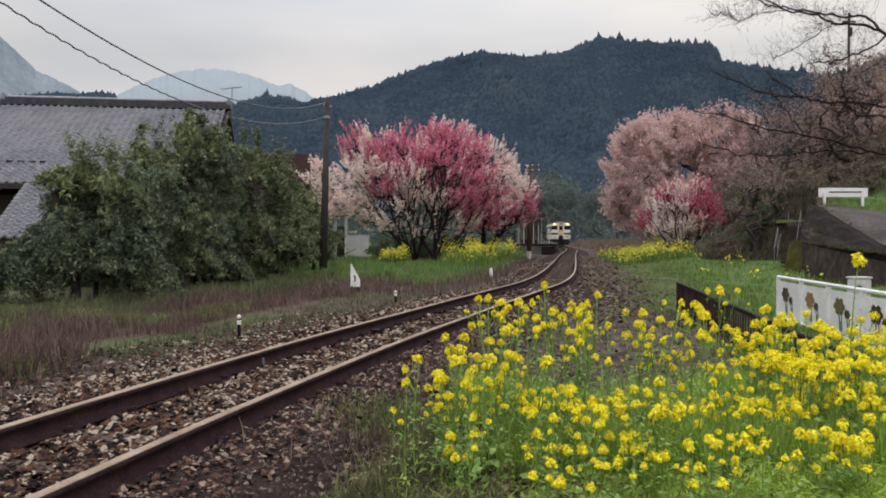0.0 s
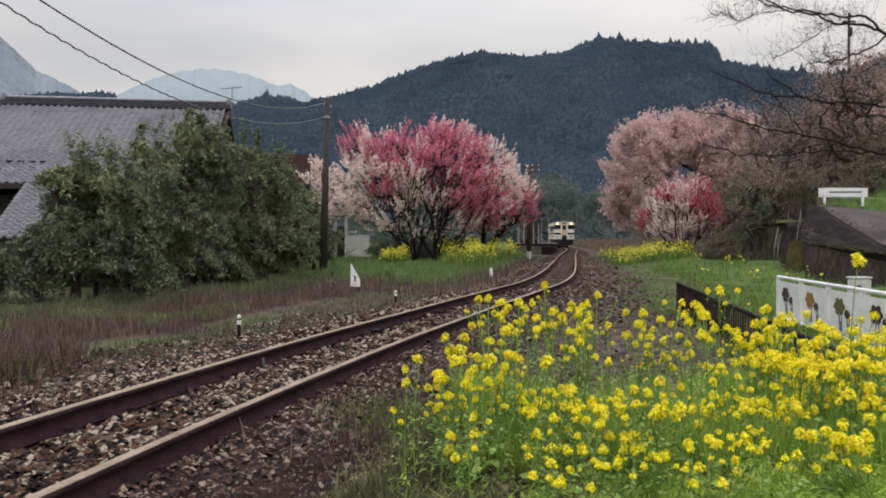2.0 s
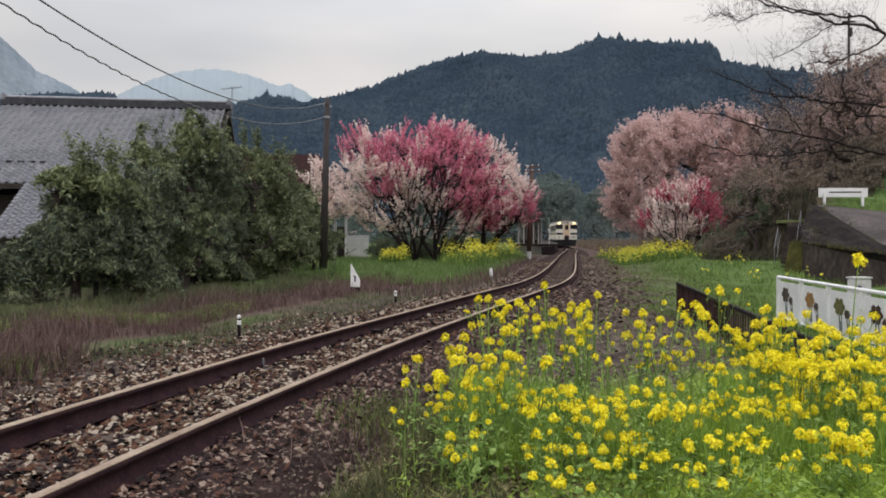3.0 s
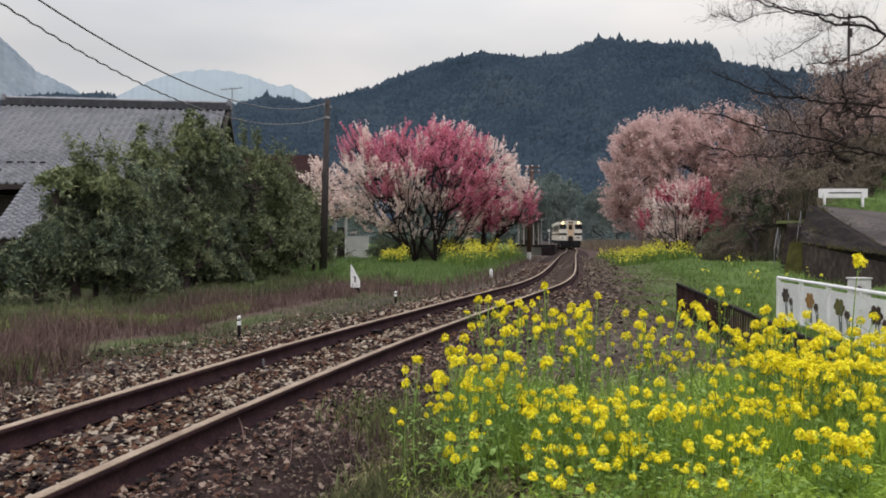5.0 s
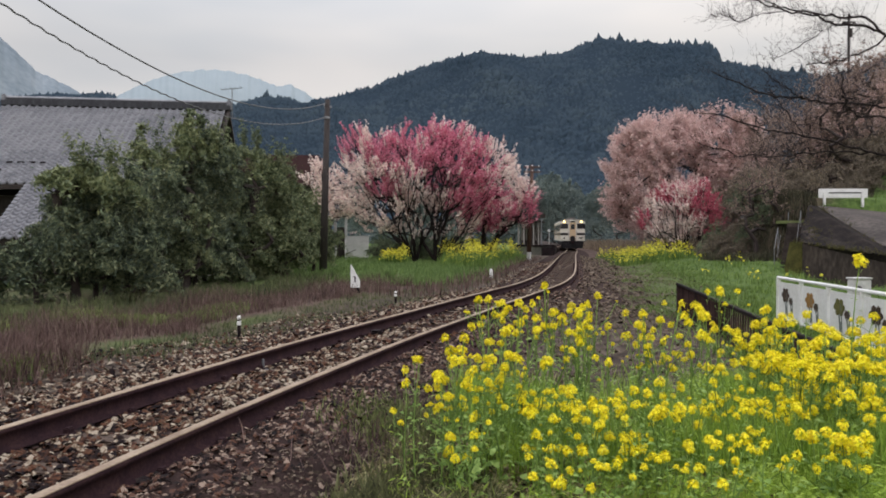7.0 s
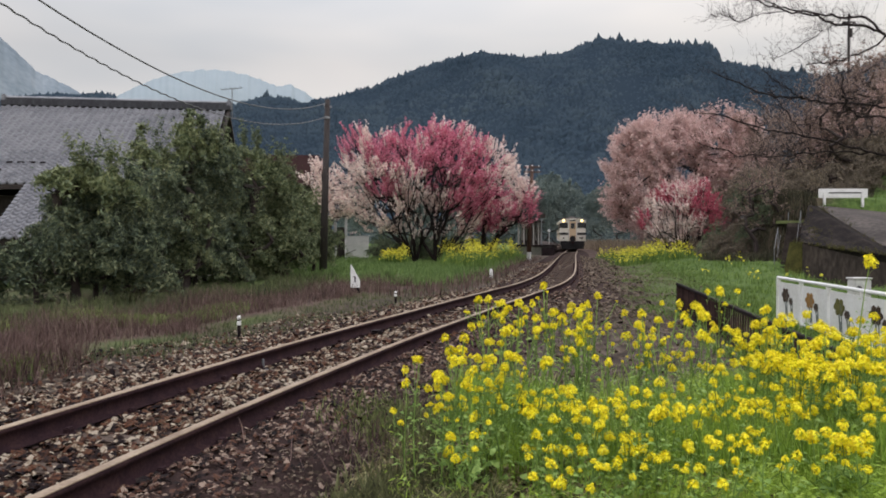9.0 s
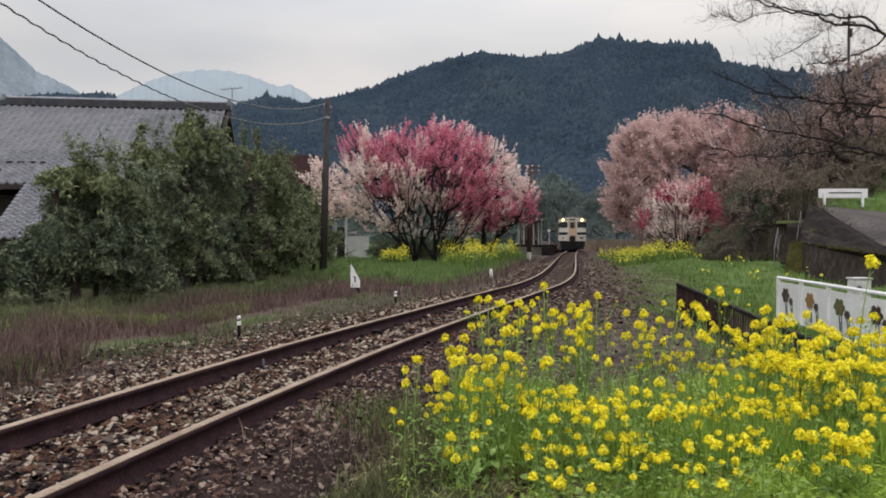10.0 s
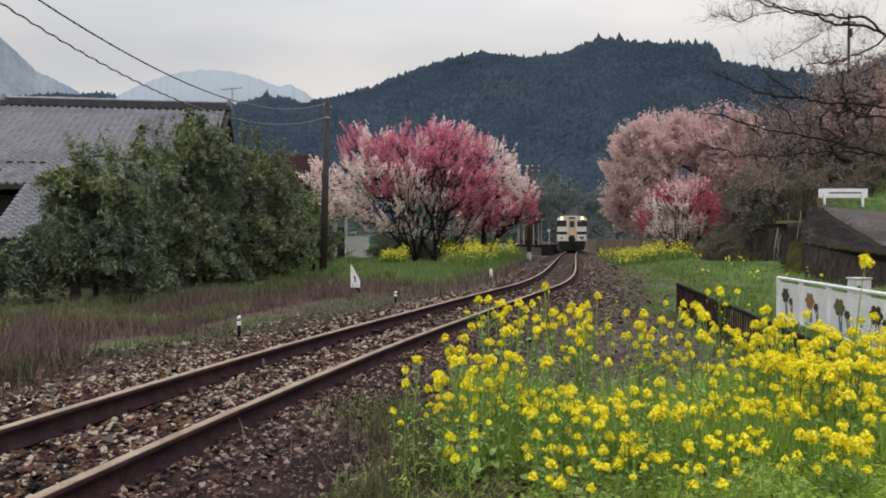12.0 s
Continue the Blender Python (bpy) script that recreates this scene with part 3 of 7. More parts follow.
def stones(rng, n, y0, y1, spread, size, lo=None, hi=None):
    """Broken ballast stones: small uneven octahedra with a flattened top."""
    s0, s1 = np.interp([y0, y1], TRACK[:, 1], ARC)
    s = rng.uniform(s0, s1, n)
    off = rng.uniform(-spread - 0.3, 1.8, n) if lo is None else rng.uniform(lo, hi, n)
    p, d = on_track(s)
    x = p[:, 0] + d[:, 1] * off
    y = p[:, 1] - d[:, 0] * off
    a = np.abs(off)
    z = np.maximum(np.where(a < 1.42, 0.115, 0.10 - (a - 1.42) * 0.215), 0.005) + 0.012
    z = np.where(off > 0.6, np.interp(off, [0.6, 0.68, 1.25, 1.95, 2.3], [0.12, 0.155, 0.135, -0.09, -0.2]) + 0.012, z)
    z = np.where(off > 1.3, np.maximum(z, ground_z(x, y) + 0.008), z)
    keep = rng.random(n) > np.where(off < 0, ease((a - (spread - 0.7)) / 1.0), ease((a - 0.95) / 0.45)) * 0.9
    if lo is not None:
        keep[:] = np.abs(a - GAUGE / 2 - 0.032) > 0.075
        z = np.maximum(ground_z(x, y) + 0.01, np.where(a < 2.0, z, -1))
    keep &= ~((np.abs(a - GAUGE / 2 - 0.032) < 0.075))
    inside = (a < 0.95) & (np.mod(s - 1.0 + 0.1, 0.66) < 0.2)
    keep &= ~(inside & (rng.random(n) < 0.3))
    x, y, z = x[keep], y[keep], z[keep] + rng.random(keep.sum()) * 0.025
    n = len(x)
    v = np.array([(1, 0, 0), (0.3, 0.9, 0.05), (-0.8, 0.5, 0), (-0.9, -0.5, 0.1), (0.2, -1, 0), (0.4, 0.25, 0.5), (-0.4, -0.2, 0.55)], float)
    f = np.array([(0, 1, 5), (1, 2, 6), (1, 6, 5), (2, 3, 6), (3, 4, 6), (4, 5, 6), (4, 0, 5)])
    r = size * (0.45 + 0.9 * rng.random((n, 1, 1)) ** 1.5)
    q = v[None] * (1 + 0.35 * rng.uniform(-1, 1, (n, 7, 3))) * r
    t = rng.uniform(0, 6.28, n)
    c, sn = np.cos(t)[:, None], np.sin(t)[:, None]
    tilt = rng.normal(size=(n, 2, 1)) * 0.35
    qx, qy = q[:, :, 0] * c - q[:, :, 1] * sn, q[:, :, 0] * sn + q[:, :, 1] * c
    qz = q[:, :, 2] + qx * tilt[:, 0] + qy * tilt[:, 1]
    verts = np.stack([qx + x[:, None], qy + y[:, None], qz + z[:, None]], axis=-1).reshape(-1, 3)
    faces = (f[None] + np.arange(n)[:, None, None] * 7).reshape(-1, 3)
    return verts, faces


def build_ballast():
    rng = np.random.default_rng(11)
    vs, fs, o = [], [], 0
    for n, y0, y1, spread, size in ((25000, 2.0, 9, 2.3, 0.027), (14000, 9, 20, 2.3, 0.036), (4600, 20, 46, 2.2, 0.034)):
        v, f = stones(rng, n, y0, y1, spread, size)
        vs.append(v)
        fs.append(f + o)
        o += len(v)
    for n, y0, y1, lo, hi, size in ((1500, 2.5, 30, 1.6, 4.4, 0.020), (5000, -7, 2.2, -2.2, 1.7, 0.032), (1500, 3, 14, -3.2, -2.3, 0.028), (1200, 2.2, 9, 1.2, 2.7, 0.017)):
        v, f = stones(rng, n, y0, y1, 2.3, size, lo, hi)
        vs.append(v)
        fs.append(f + o)
        o += len(v)
    clods = [stones(rng, n, y0, y1, 2.3, size, lo, hi) for n, y0, y1, size, lo, hi in ((1300, 6, 18, 0.024, 1.7, 4.9), (800, 18, 48, 0.04, 1.7, 4.9), (4200, 13, 62, 0.05, 0.9, 2.8), (9000, 2.6, 9, 0.013, 1.1, 2.7))]
    starts = np.cumsum([0] + [len(c[0]) for c in clods])
    me = mesh_np("earth_clods", np.concatenate([c[0] for c in clods]), np.concatenate([c[1] + k for c, k in zip(clods, starts)]), "clod")
    tagged(link("earth_clods", me), "brown clods and small stones on the earth path", "soil", kind="stuff")
    # the shoulder on the near side is browner and finer than the rest
    v = np.concatenate(vs).reshape(-1, 7, 3)
    # few lie loose on the oily bed between the rails further out
    off = off_track(v[:, 0, 0], v[:, 0, 1])
    v = v[~((np.abs(off) < 0.5) & (rng.random(len(v)) < 0.75 * ease((v[:, 0, 1] - 9) / 6)))]
    near = off_track(v[:, 0, 0], v[:, 0, 1]) > 0.64
    f = np.array([(0, 1, 5), (1, 2, 6), (1, 6, 5), (2, 3, 6), (3, 4, 6), (4, 5, 6), (4, 0, 5)])
    shoulder = v[near]
    shoulder = shoulder.mean(axis=1, keepdims=True) + (shoulder - shoulder.mean(axis=1, keepdims=True)) * np.where(rng.random(len(shoulder)) < 0.12, 1.0, 0.72)[:, None, None]
    for name, q, material, label in (("ballast_stones", v[~near], "stone", "broken brown, grey and pale ballast stones along the track"), ("shoulder_stones", shoulder, "brown_stone", "rusty brown ballast and dark grit on the shoulder of the track")):
        me = mesh_np(name, q.reshape(-1, 3), (f[None] + np.arange(len(q))[:, None, None] * 7).reshape(-1, 3), material)
        tagged(link(name, me), label, "ballast", kind="stuff")


build_track()
build_ballast()

# ---- hills ----
RIDGE = [(-44, 63), (-36, 93), (-30, 101), (-28.6, 105), (-27.2, 107), (-25.4, 107.5), (-24.5, 110), (-23.1, 109), (-22.4, 98), (-21.5, 94), (-19, 92), (-15.8, 106), (-12.8, 116), (-10.1, 110), (-7.7, 118), (-5.2, 126), (-2.7, 138), (0.2, 147), (2.8, 152), (6.1, 149), (9.0, 152), (11.5, 163), (13.1, 159), (16.3, 153), (18.6, 150), (19.4, 146), (19.9, 137), (21.9, 133), (24.4, 127), (26.5, 121), (28.1, 123), (30, 130), (36, 147), (46, 127)]


def build_hills():
    rng = np.random.default_rng(5)
    az = np.linspace(-44, 46, 150)
    rows = [(230, 0.0), (300, 0.10), (370, 0.27), (440, 0.50), (510, 0.74), (570, 0.92), (620, 1.0), (680, 0.97), (780, 0.8)]

    def place(a, k):
        d, f = np.interp(k, range(len(rows)), [r[0] for r in rows]), np.interp(k, range(len(rows)), [r[1] for r in rows])
        t = np.interp(a, [r[0] for r in RIDGE], [r[1] for r in RIDGE])
        ar = np.radians(a)
        x, y = np.sin(ar) * d, np.cos(ar) * d
        fold = 1 + 0.10 * np.sin(ar * 26 + d * 0.011) * (1 - f) * 2 * f + 0.06 * np.sin(ar * 61 + d * 0.02) * (1 - f) * f
        return x, y, t * f * fold - 3

    verts = []
    for k in range(len(rows)):
        x, y, z = place(az, np.full_like(az, k))
        verts.append(np.stack([x, y, z], axis=1))
    w = len(az)
    i, j = np.meshgrid(np.arange(w - 1), np.arange(len(rows) - 1))
    o = (j * w + i).ravel()
    me = mesh_np("hill", np.concatenate(verts), np.stack([o, o + 1, o + w + 1, o + w], axis=1), "hazed_hill_soil", flat=False)
    tagged(link("hill", me), "wooded hill with a dark conifer forest", "hill", kind="structure")
    n = 46000
    a, k = rng.uniform(-42, 44, n), rng.uniform(0.6, 6.25, n)
    # the crest, with single trees that stand over the rest and a row of taller ones
    crest = n
    a = np.concatenate([a, rng.uniform(-42, 44, 1100)])
    k = np.concatenate([k, rng.uniform(5.85, 6.1, 1100)])
    a[crest:crest + 16] = np.linspace(16.4, 19.7, 16) + rng.normal(size=16) * 0.06
    a[crest + 16:crest + 22] = (11.4, 12.9, 0.2, 4.2, 7.6, 14.6)
    n = len(a)
    x, y, z = place(a, k)
    z = z - 1.0
    stand = 1 + 0.14 * np.sin(a * 1.9 + k * 1.3) * np.sin(a * 0.7 - k * 2.1)
    h = rng.uniform(2.4, 4.0, n) * (1 + 0.6 * (rng.random(n) < 0.04)) * stand
    h[:crest] *= 0.8
    h[crest:] *= rng.uniform(0.7, 1.7, n - crest)
    h[crest:crest + 16] = rng.uniform(6.0, 10.0, 16)
    h[crest + 16:crest + 22] = (9.0, 9.5, 7.5, 6.0, 7.0, 6.0)
    r = h * rng.uniform(0.55, 0.75, n)
    r[crest:] *= 0.48
    r[crest:crest + 16] *= rng.uniform(0.9, 1.5, 16)
    sides = 4
    ang = np.arange(sides) * 2 * math.pi / sides
    vs = []
    for fz, fr in ((-0.5, 1.1), (0.45, 0.7)):
        vs.append(np.stack([np.cos(ang)[None] * (r * fr)[:, None] * (1 + 0.3 * rng.uniform(-1, 1, (n, sides))) + x[:, None],
                            np.sin(ang)[None] * (r * fr)[:, None] * (1 + 0.3 * rng.uniform(-1, 1, (n, sides))) + y[:, None],
                            (z + h * fz)[:, None] + h[:, None] * 0.08 * rng.uniform(-1, 1, (n, sides))], axis=-1))
    tip = np.stack([x, y, z + h], axis=-1)[:, None]
    verts = np.concatenate(vs + [tip], axis=1).reshape(-1, 3)
    f = []
    for s in range(sides):
        t = (s + 1) % sides
        f += [(s, t, sides + t), (s, sides + t, sides + s), (sides + s, sides + t, 2 * sides)]
    faces = (np.array(f)[None] + np.arange(n)[:, None, None] * (2 * sides + 1)).reshape(-1, 3)
    tagged(link("conifer_forest", mesh_np("conifer_forest", verts, faces, "conifer", flat=False)), "dense dark conifer forest on the hill, blue haze put in its colour", "forest", kind="stuff")


def far_mountain(name, crest, dist, label, material="far_ridge_haze"):
    """A ridge far off, with the haze in its base colour: crest rows of (azimuth in degrees, height in metres)."""
    az = np.linspace(crest[0][0], crest[-1][0], 260)
    h = np.interp(az, [c[0] for c in crest], [c[1] for c in crest])
    h = h * (1 + 0.0025 * np.sin(az * 6.0) + 0.0015 * np.sin(az * 14))
    verts = []
    for d, f in ((0.72, 0.0), (0.86, 0.45), (0.95, 0.82), (1.0, 1.0), (1.1, 0.8)):
        r = np.radians(az)
        wob = 1 + 0.02 * (1 - f) * np.sin(az * 1.3 + d * 40)
        verts.append(np.stack([np.sin(r) * dist * d * wob, np.cos(r) * dist * d * wob, h * f - 5 + (f == 1.0) * 0.0018 * h * lumps(az * 10, az * 0, 4.0, 91)], axis=1))
    w = len(az)
    i, j = np.meshgrid(np.arange(w - 1), np.arange(4))
    o = (j * w + i).ravel()
    me = mesh_np(name, np.concatenate(verts), np.stack([o, o + 1, o + w + 1, o + w], axis=1), material, flat=False)
    tagged(link(name, me), label, "mountain", kind="structure")


build_hills()
far_mountain("backdrop_mountain", [(-46, 300), (-36, 600), (-31.5, 540), (-30, 490), (-28.4, 435), (-27.9, 415), (-26.7, 397), (-25.4, 374), (-24.2, 345), (-23, 310), (-21, 240)], 2100, "steep mountain, blue-grey from haze put in its colour", "near_ridge_haze")
far_mountain("backdrop_mountain_far", [(-26, 380), (-22.9, 439), (-22.0, 464), (-20.7, 494), (-19.2, 520), (-17.3, 536), (-15.8, 537), (-14.2, 526), (-13.0, 509), (-12.2, 495), (-11.2, 503), (-10.0, 475), (-7.7, 400), (-6, 330)], 2500, "rounded mountain, pale from haze put in its colour")

# ---- retaining wall, ramp, steps and guard board on the bank ----


def slab(corners, drop):
    """A thick plate under the given corners, in order, thickened by the vector drop."""
    bm = bmesh.new()
    bm.faces.new([bm.verts.new(v) for v in corners])
    ex = bmesh.ops.extrude_face_region(bm, geom=bm.faces[:])
    bmesh.ops.translate(bm, vec=drop, verts=[g for g in ex["geom"] if isinstance(g, bmesh.types.BMVert)])
    return bm


def build_bank():
    wall = thing("retaining_wall", pose(0, 0, 0), "dark weathered concrete retaining wall with a mossy end", "retaining wall", kind="structure")
    a, b = Vector((14.05, 30.0)), Vector((19.4, 21.2))
    for i in range(7):
        p, q = a.lerp(b, i / 7), a.lerp(b, (i + 0.994) / 7)
        zp, zq = 1.34 - 1.3 * i / 7, 1.34 - 1.3 * (i + 1) / 7
        part("panel", slab([(p.x, p.y, -0.4), (q.x, q.y, -0.4), (q.x, q.y, zq), (p.x, p.y, zp)], (0.35, 0.25, 0)), "old_concrete", wall)
    part("mossy_end", slab([(13.24, 30.05, -0.3), (14.04, 29.98, -0.3), (14.04, 29.98, 1.36), (13.58, 30.05, 1.36)], (0.3, 0.5, 0)), "moss", wall, "yellow-green mossy end block")
    part("slope_face", slab([(14.0, 30.05, 1.36), (15.7, 27.05, 0.90), (16.74, 29.0, 1.16), (16.6, 31.5, 2.05), (16.75, 34.4, 2.95), (16.2, 34.0, 3.0), (14.85, 31.8, 1.9)], (0.3, 0.5, -1.2)), "slope_stone", wall, "dark stone slope face")
    part("lower_slope", slab([(15.7, 27.05, 0.90), (19.3, 21.3, 0.06), (20.6, 22.8, 0.16), (16.74, 29.0, 1.16)], (0.2, 0.3, -0.8)), "slope_stone", wall)
    tagged(part("ramp", slab([(16.76, 29.0, 1.165), (20.62, 22.8, 0.17), (26.0, 26.0, 0.3), (25.5, 40.0, 3.25), (18.0, 35.4, 3.0), (16.77, 34.4, 2.965), (16.62, 31.5, 2.06)], (0, 0, -0.9)), "ramp_asphalt", None), "worn grey ramp road climbing the bank", "ramp", kind="structure")
    # guard board
    board = thing("guard_board", pose(18.18, 34.9, 3.1, 0, 0, -2), "white guard board on short posts with a dark strip", "guard rail")
    part("board", box(2.2, 0.06, 0.42, (0, 0, 0.47), 0.015), "white_paint", board)
    part("strip", box(1.45, 0.012, 0.06, (0.08, -0.036, 0.49), 0.003), "dark_mark", board, "narrow dark strip")
    for x in (-0.86, 0.84):
        part("post", box(0.1, 0.1, 0.66, (x, -0.06, 0.17), 0.012), "white_paint", board)
    # steps with pipe rails
    steps = thing("steps", pose(14.1, 31.2, 0, 0, 0, -29), "old concrete steps with pipe handrails up the bank", "stairs")
    for i in range(12):
        part("step", box(0.95, 0.3, 0.19, (0.1, 0.3 * i, 0.08 + 0.185 * i), 0.015), "old_concrete", steps)
    part("landing", box(1.3, 0.9, 0.14, (-0.2, 3.75, 2.24), 0.02), "pale_moss", steps, "yellow-green mossy landing edge")
    for x, y0, y1 in ((-0.6, 0.2, 1.65), (0.2, 0.85, 2.9), (-0.35, 3.5, 4.3)):
        flat = 0.0 if y0 < 3 else 0.75
        rail = part("handrail", tube((x, y0, 0.95 + 0.62 * y0 - 0.6 * flat), (x, y1, 0.95 + 0.62 * y1 - flat), 0.012), "wire", steps, "grey pipe handrail")
        if x < 0:
            part("middle_bar", tube((x + 0.1, y0, 0.62 + 0.62 * y0 - 0.6 * flat), (x + 0.1, y1, 0.62 + 0.62 * y1 - flat), 0.010), "wire", rail)
        for y in (y0, y1):
            part("post", tube((x, y, 0.62 * y - flat), (x, y, 0.95 + 0.62 * y - (1.0 if y > y0 else 0.6) * flat), 0.014), "galvanised", rail)
    # rubble on the slope, scraggy weeds along the edges of the wall
    rng = np.random.default_rng(19)
    tri = [((14.0, 30.05, 1.36), (15.7, 27.05, 0.90), (16.74, 29.0, 1.16)), ((14.0, 30.05, 1.36), (16.74, 29.0, 1.16), (16.6, 31.5, 2.05)), ((14.0, 30.05, 1.36), (16.6, 31.5, 2.05), (14.85, 31.8, 1.9)),
           ((14.85, 31.8, 1.9), (16.6, 31.5, 2.05), (16.3, 34.0, 2.95)), ((15.7, 27.05, 0.90), (19.3, 21.3, 0.06), (20.6, 22.8, 0.16)), ((15.7, 27.05, 0.90), (20.6, 22.8, 0.16), (16.74, 29.0, 1.16))]
    shape = np.array([(1, 0, 0), (0.3, 0.9, 0.05), (-0.8, 0.5, 0), (-0.9, -0.5, 0.1), (0.2, -1, 0), (0.4, 0.25, 0.45), (-0.4, -0.2, 0.5)])
    face = np.array([(0, 1, 5), (1, 2, 6), (1, 6, 5), (2, 3, 6), (3, 4, 6), (4, 5, 6), (4, 0, 5)])
    vs, fs, tufts = [], [], []
    for t in tri:
        a, b, c = (np.array(q) for q in t)
        for _ in range(170):
            u, v = rng.random(2)
            if u + v > 1:
                u, v = 1 - u, 1 - v
            p = a + (b - a) * u + (c - a) * v
            p = p * 0.9 + (a + b + c) / 30
            r = 0.07 + 0.15 * rng.random() ** 2
            fs.append(face + 7 * len(vs))
            vs.append(p - (0, 0, 0.05) + shape * (1 + 0.3 * rng.uniform(-1, 1, (7, 3))) * r * (rng.choice((-1, 1)), 1, 1))
            if rng.random() < 0.16:
                tufts.append(p + rng.normal(size=3) * (0.12, 0.12, 0.02))
    part_rubble = mesh_np("slope_rubble", np.concatenate(vs), np.concatenate(fs), "slope_stone")
    tagged(link("slope_rubble", part_rubble), "dark rough stones on the slope over the wall", "stones", kind="stuff")
    for (p, q, n) in (((13.7, 30.0, 1.36), (15.7, 27.0, 0.92), 28), ((15.7, 27.0, 0.92), (19.3, 21.3, 0.08), 28), ((16.6, 31.4, 2.05), (16.8, 34.3, 2.95), 9)):
        f = rng.random((n, 1))
        tufts.extend(np.array(p) * (1 - f) + np.array(q) * f + rng.normal(size=(n, 3)) * (0.12, 0.12, 0.0))
    tufts = np.repeat(np.array(tufts), 7, axis=0)
    tufts = tufts + rng.normal(size=tufts.shape) * (0.09, 0.09, 0.0) - (0, 0, 0.03)
    hedge = blade_mesh("wall_weeds", tufts, 0.17, 0.02, "moss", rng, 1.0)
    f = rng.random((2600, 1))
    strip = np.array((17.2, 34.75, 2.98)) * (1 - f) + np.array((23.5, 37.5, 3.1)) * f + rng.normal(size=(2600, 3)) * (0.1, 0.25, 0.02)
    tagged(link("ramp_verge", blade_mesh("ramp_verge", strip, 0.08, 0.025, "grass", rng, 0.8)), "strip of green grass under the guard board", "grass", kind="stuff")
    tagged(link("wall_weeds", hedge), "mossy weeds in the joints of the wall and slope", "weeds", kind="stuff")


build_bank()

# ---- fences ----


def build_black_fence():
    a, b = Vector((5.5, 18.0)), Vector((3.55, 6.6))
    d = (b - a)
    length, rz = d.length, math.degrees(math.atan2(d.y, d.x))
    f = thing("fence", pose(a.x, a.y, -0.26, 0, 0, rz), "low black rusty metal fence with upright bars", "fence")
    top = 0.70
    part("top_rail", box(length, 0.07, 0.05, (length / 2, 0, top - 0.025), 0.01), "black_paint", f)
    part("bottom_rail", box(length, 0.05, 0.04, (length / 2, 0, 0.10), 0.008), "black_paint", f)
    part("end_panel", box(5.6, 0.02, 0.56, (2.82, 0.012, 0.38), 0.006), "black_paint", f, "solid dark sheet panel")
    bar = bpy.data.meshes.new("bar")
    bm = box(0.06, 0.016, 0.57, (0, -0.008, 0.385), 0.003)
    bm.to_mesh(bar)
    bm.free()
    bar.materials.append(MATS["rusty_bar"])
    x = 0.06
    while x < length:
        link("bar", bar, f, m=pose(x, 0, 0, 0, 0.6 * math.sin(x * 5), 0))
        x += 0.165
    for k in range(5):
        part("post", box(0.07, 0.06, top - 0.04, (0.04 + k * (length - 0.08) / 4, 0.01, (top - 0.04) / 2), 0.008), "black_paint", f)


def build_white_fence(x0, y0, x1, y1, z, height, panels, name_label):
    a, b = Vector((x0, y0)), Vector((x1, y1))
    d = b - a
    length, rz = d.length, math.degrees(math.atan2(d.y, d.x))
    f = thing("white_fence", pose(x0, y0, z, 0, 0, rz), name_label, "fence")
    part("top_rail", tube((-0.03, 0, height), (length + 0.03, 0, height), 0.032), "white_paint", f)
    part("bottom_rail", tube((0, 0, 0.12), (length, 0, 0.12), 0.022), "white_paint", f)
    w = length / panels
    for i in range(panels + 1):
        part("post", box(0.07, 0.07, height, (i * w, 0.0, height / 2), 0.008), "white_paint", f)
    for i in range(panels):
        p = part("panel", box(w - 0.14, 0.012, height - 0.24, (i * w + w / 2, 0.0, height / 2 + 0.04), 0.003), "white_paint", f)
        for k, (u, v, r) in enumerate(((0.34, 0.64, 0.125), (0.60, 0.50, 0.065))):
            cx, cz = i * w + 0.07 + u * (w - 0.14), 0.16 + v * (height - 0.24)
            for side in (1, -1):
                bm = ball(r * 0.5, (cx, side * 0.012, cz), (1.7, 0.08, 1.1), None, 1)
                for q in range(6):
                    t = 2 * math.pi * q / 6 + k
                    ball(r * 0.5, (cx + math.cos(t) * r * 1.3, side * 0.012, cz + math.sin(t) * r * 0.8), (1.5, 0.08, 1.0), bm, 1)
                part("flower", bm, ("flower_brown", "flower_ochre", "flower_olive")[i % 3] if k == 0 else "flower_brown", p, ("dark brown painted flower", "orange-brown painted flower", "olive painted flower")[i % 3] if k == 0 else "small dark painted bud")
                part("flower_stalk", tube((cx + 0.13, side * 0.010, 0.2), (cx + 0.07, side * 0.010, cz + 0.06), 0.009, bm=tube((cx + 0.05, side * 0.010, 0.2), (cx, side * 0.010, cz - r), 0.012, bm=ball(0.07, (cx + 0.07, side * 0.01, 0.3), (0.5, 0.07, 1.3), None, 1))), "flower_grey", p, "grey-green painted stalk")


build_black_fence()
build_white_fence(7.0, 16.0, 6.1, 9.0, -0.28, 0.94, 5, "white metal fence with painted flower panels")


def build_meter_box():
    b = thing("meter_box", pose(7.6, 14.0, -0.34, 0, 0, 8), "pale grey steel box on a concrete post behind the white fence", "box")
    part("post", box(0.16, 0.16, 0.66, (0, 0, 0.33), 0.015), "concrete", b)
    part("case", box(0.34, 0.22, 0.42, (0, 0, 0.86), 0.02), "grey_white_paint", b)
    part("lid", box(0.37, 0.25, 0.03, (0, 0, 1.085), 0.008), "grey_white_paint", b)
    part("dial", tube((-0.09, -0.12, 0.9), (-0.09, -0.105, 0.9), 0.055, sides=14), "dark_mark", b, "round dark dial")
    part("door_handle", box(0.03, 0.03, 0.1, (0.12, -0.12, 0.84), 0.006), "dark_mark", b)


build_meter_box()

# ---- house with the grey tiled roof ----


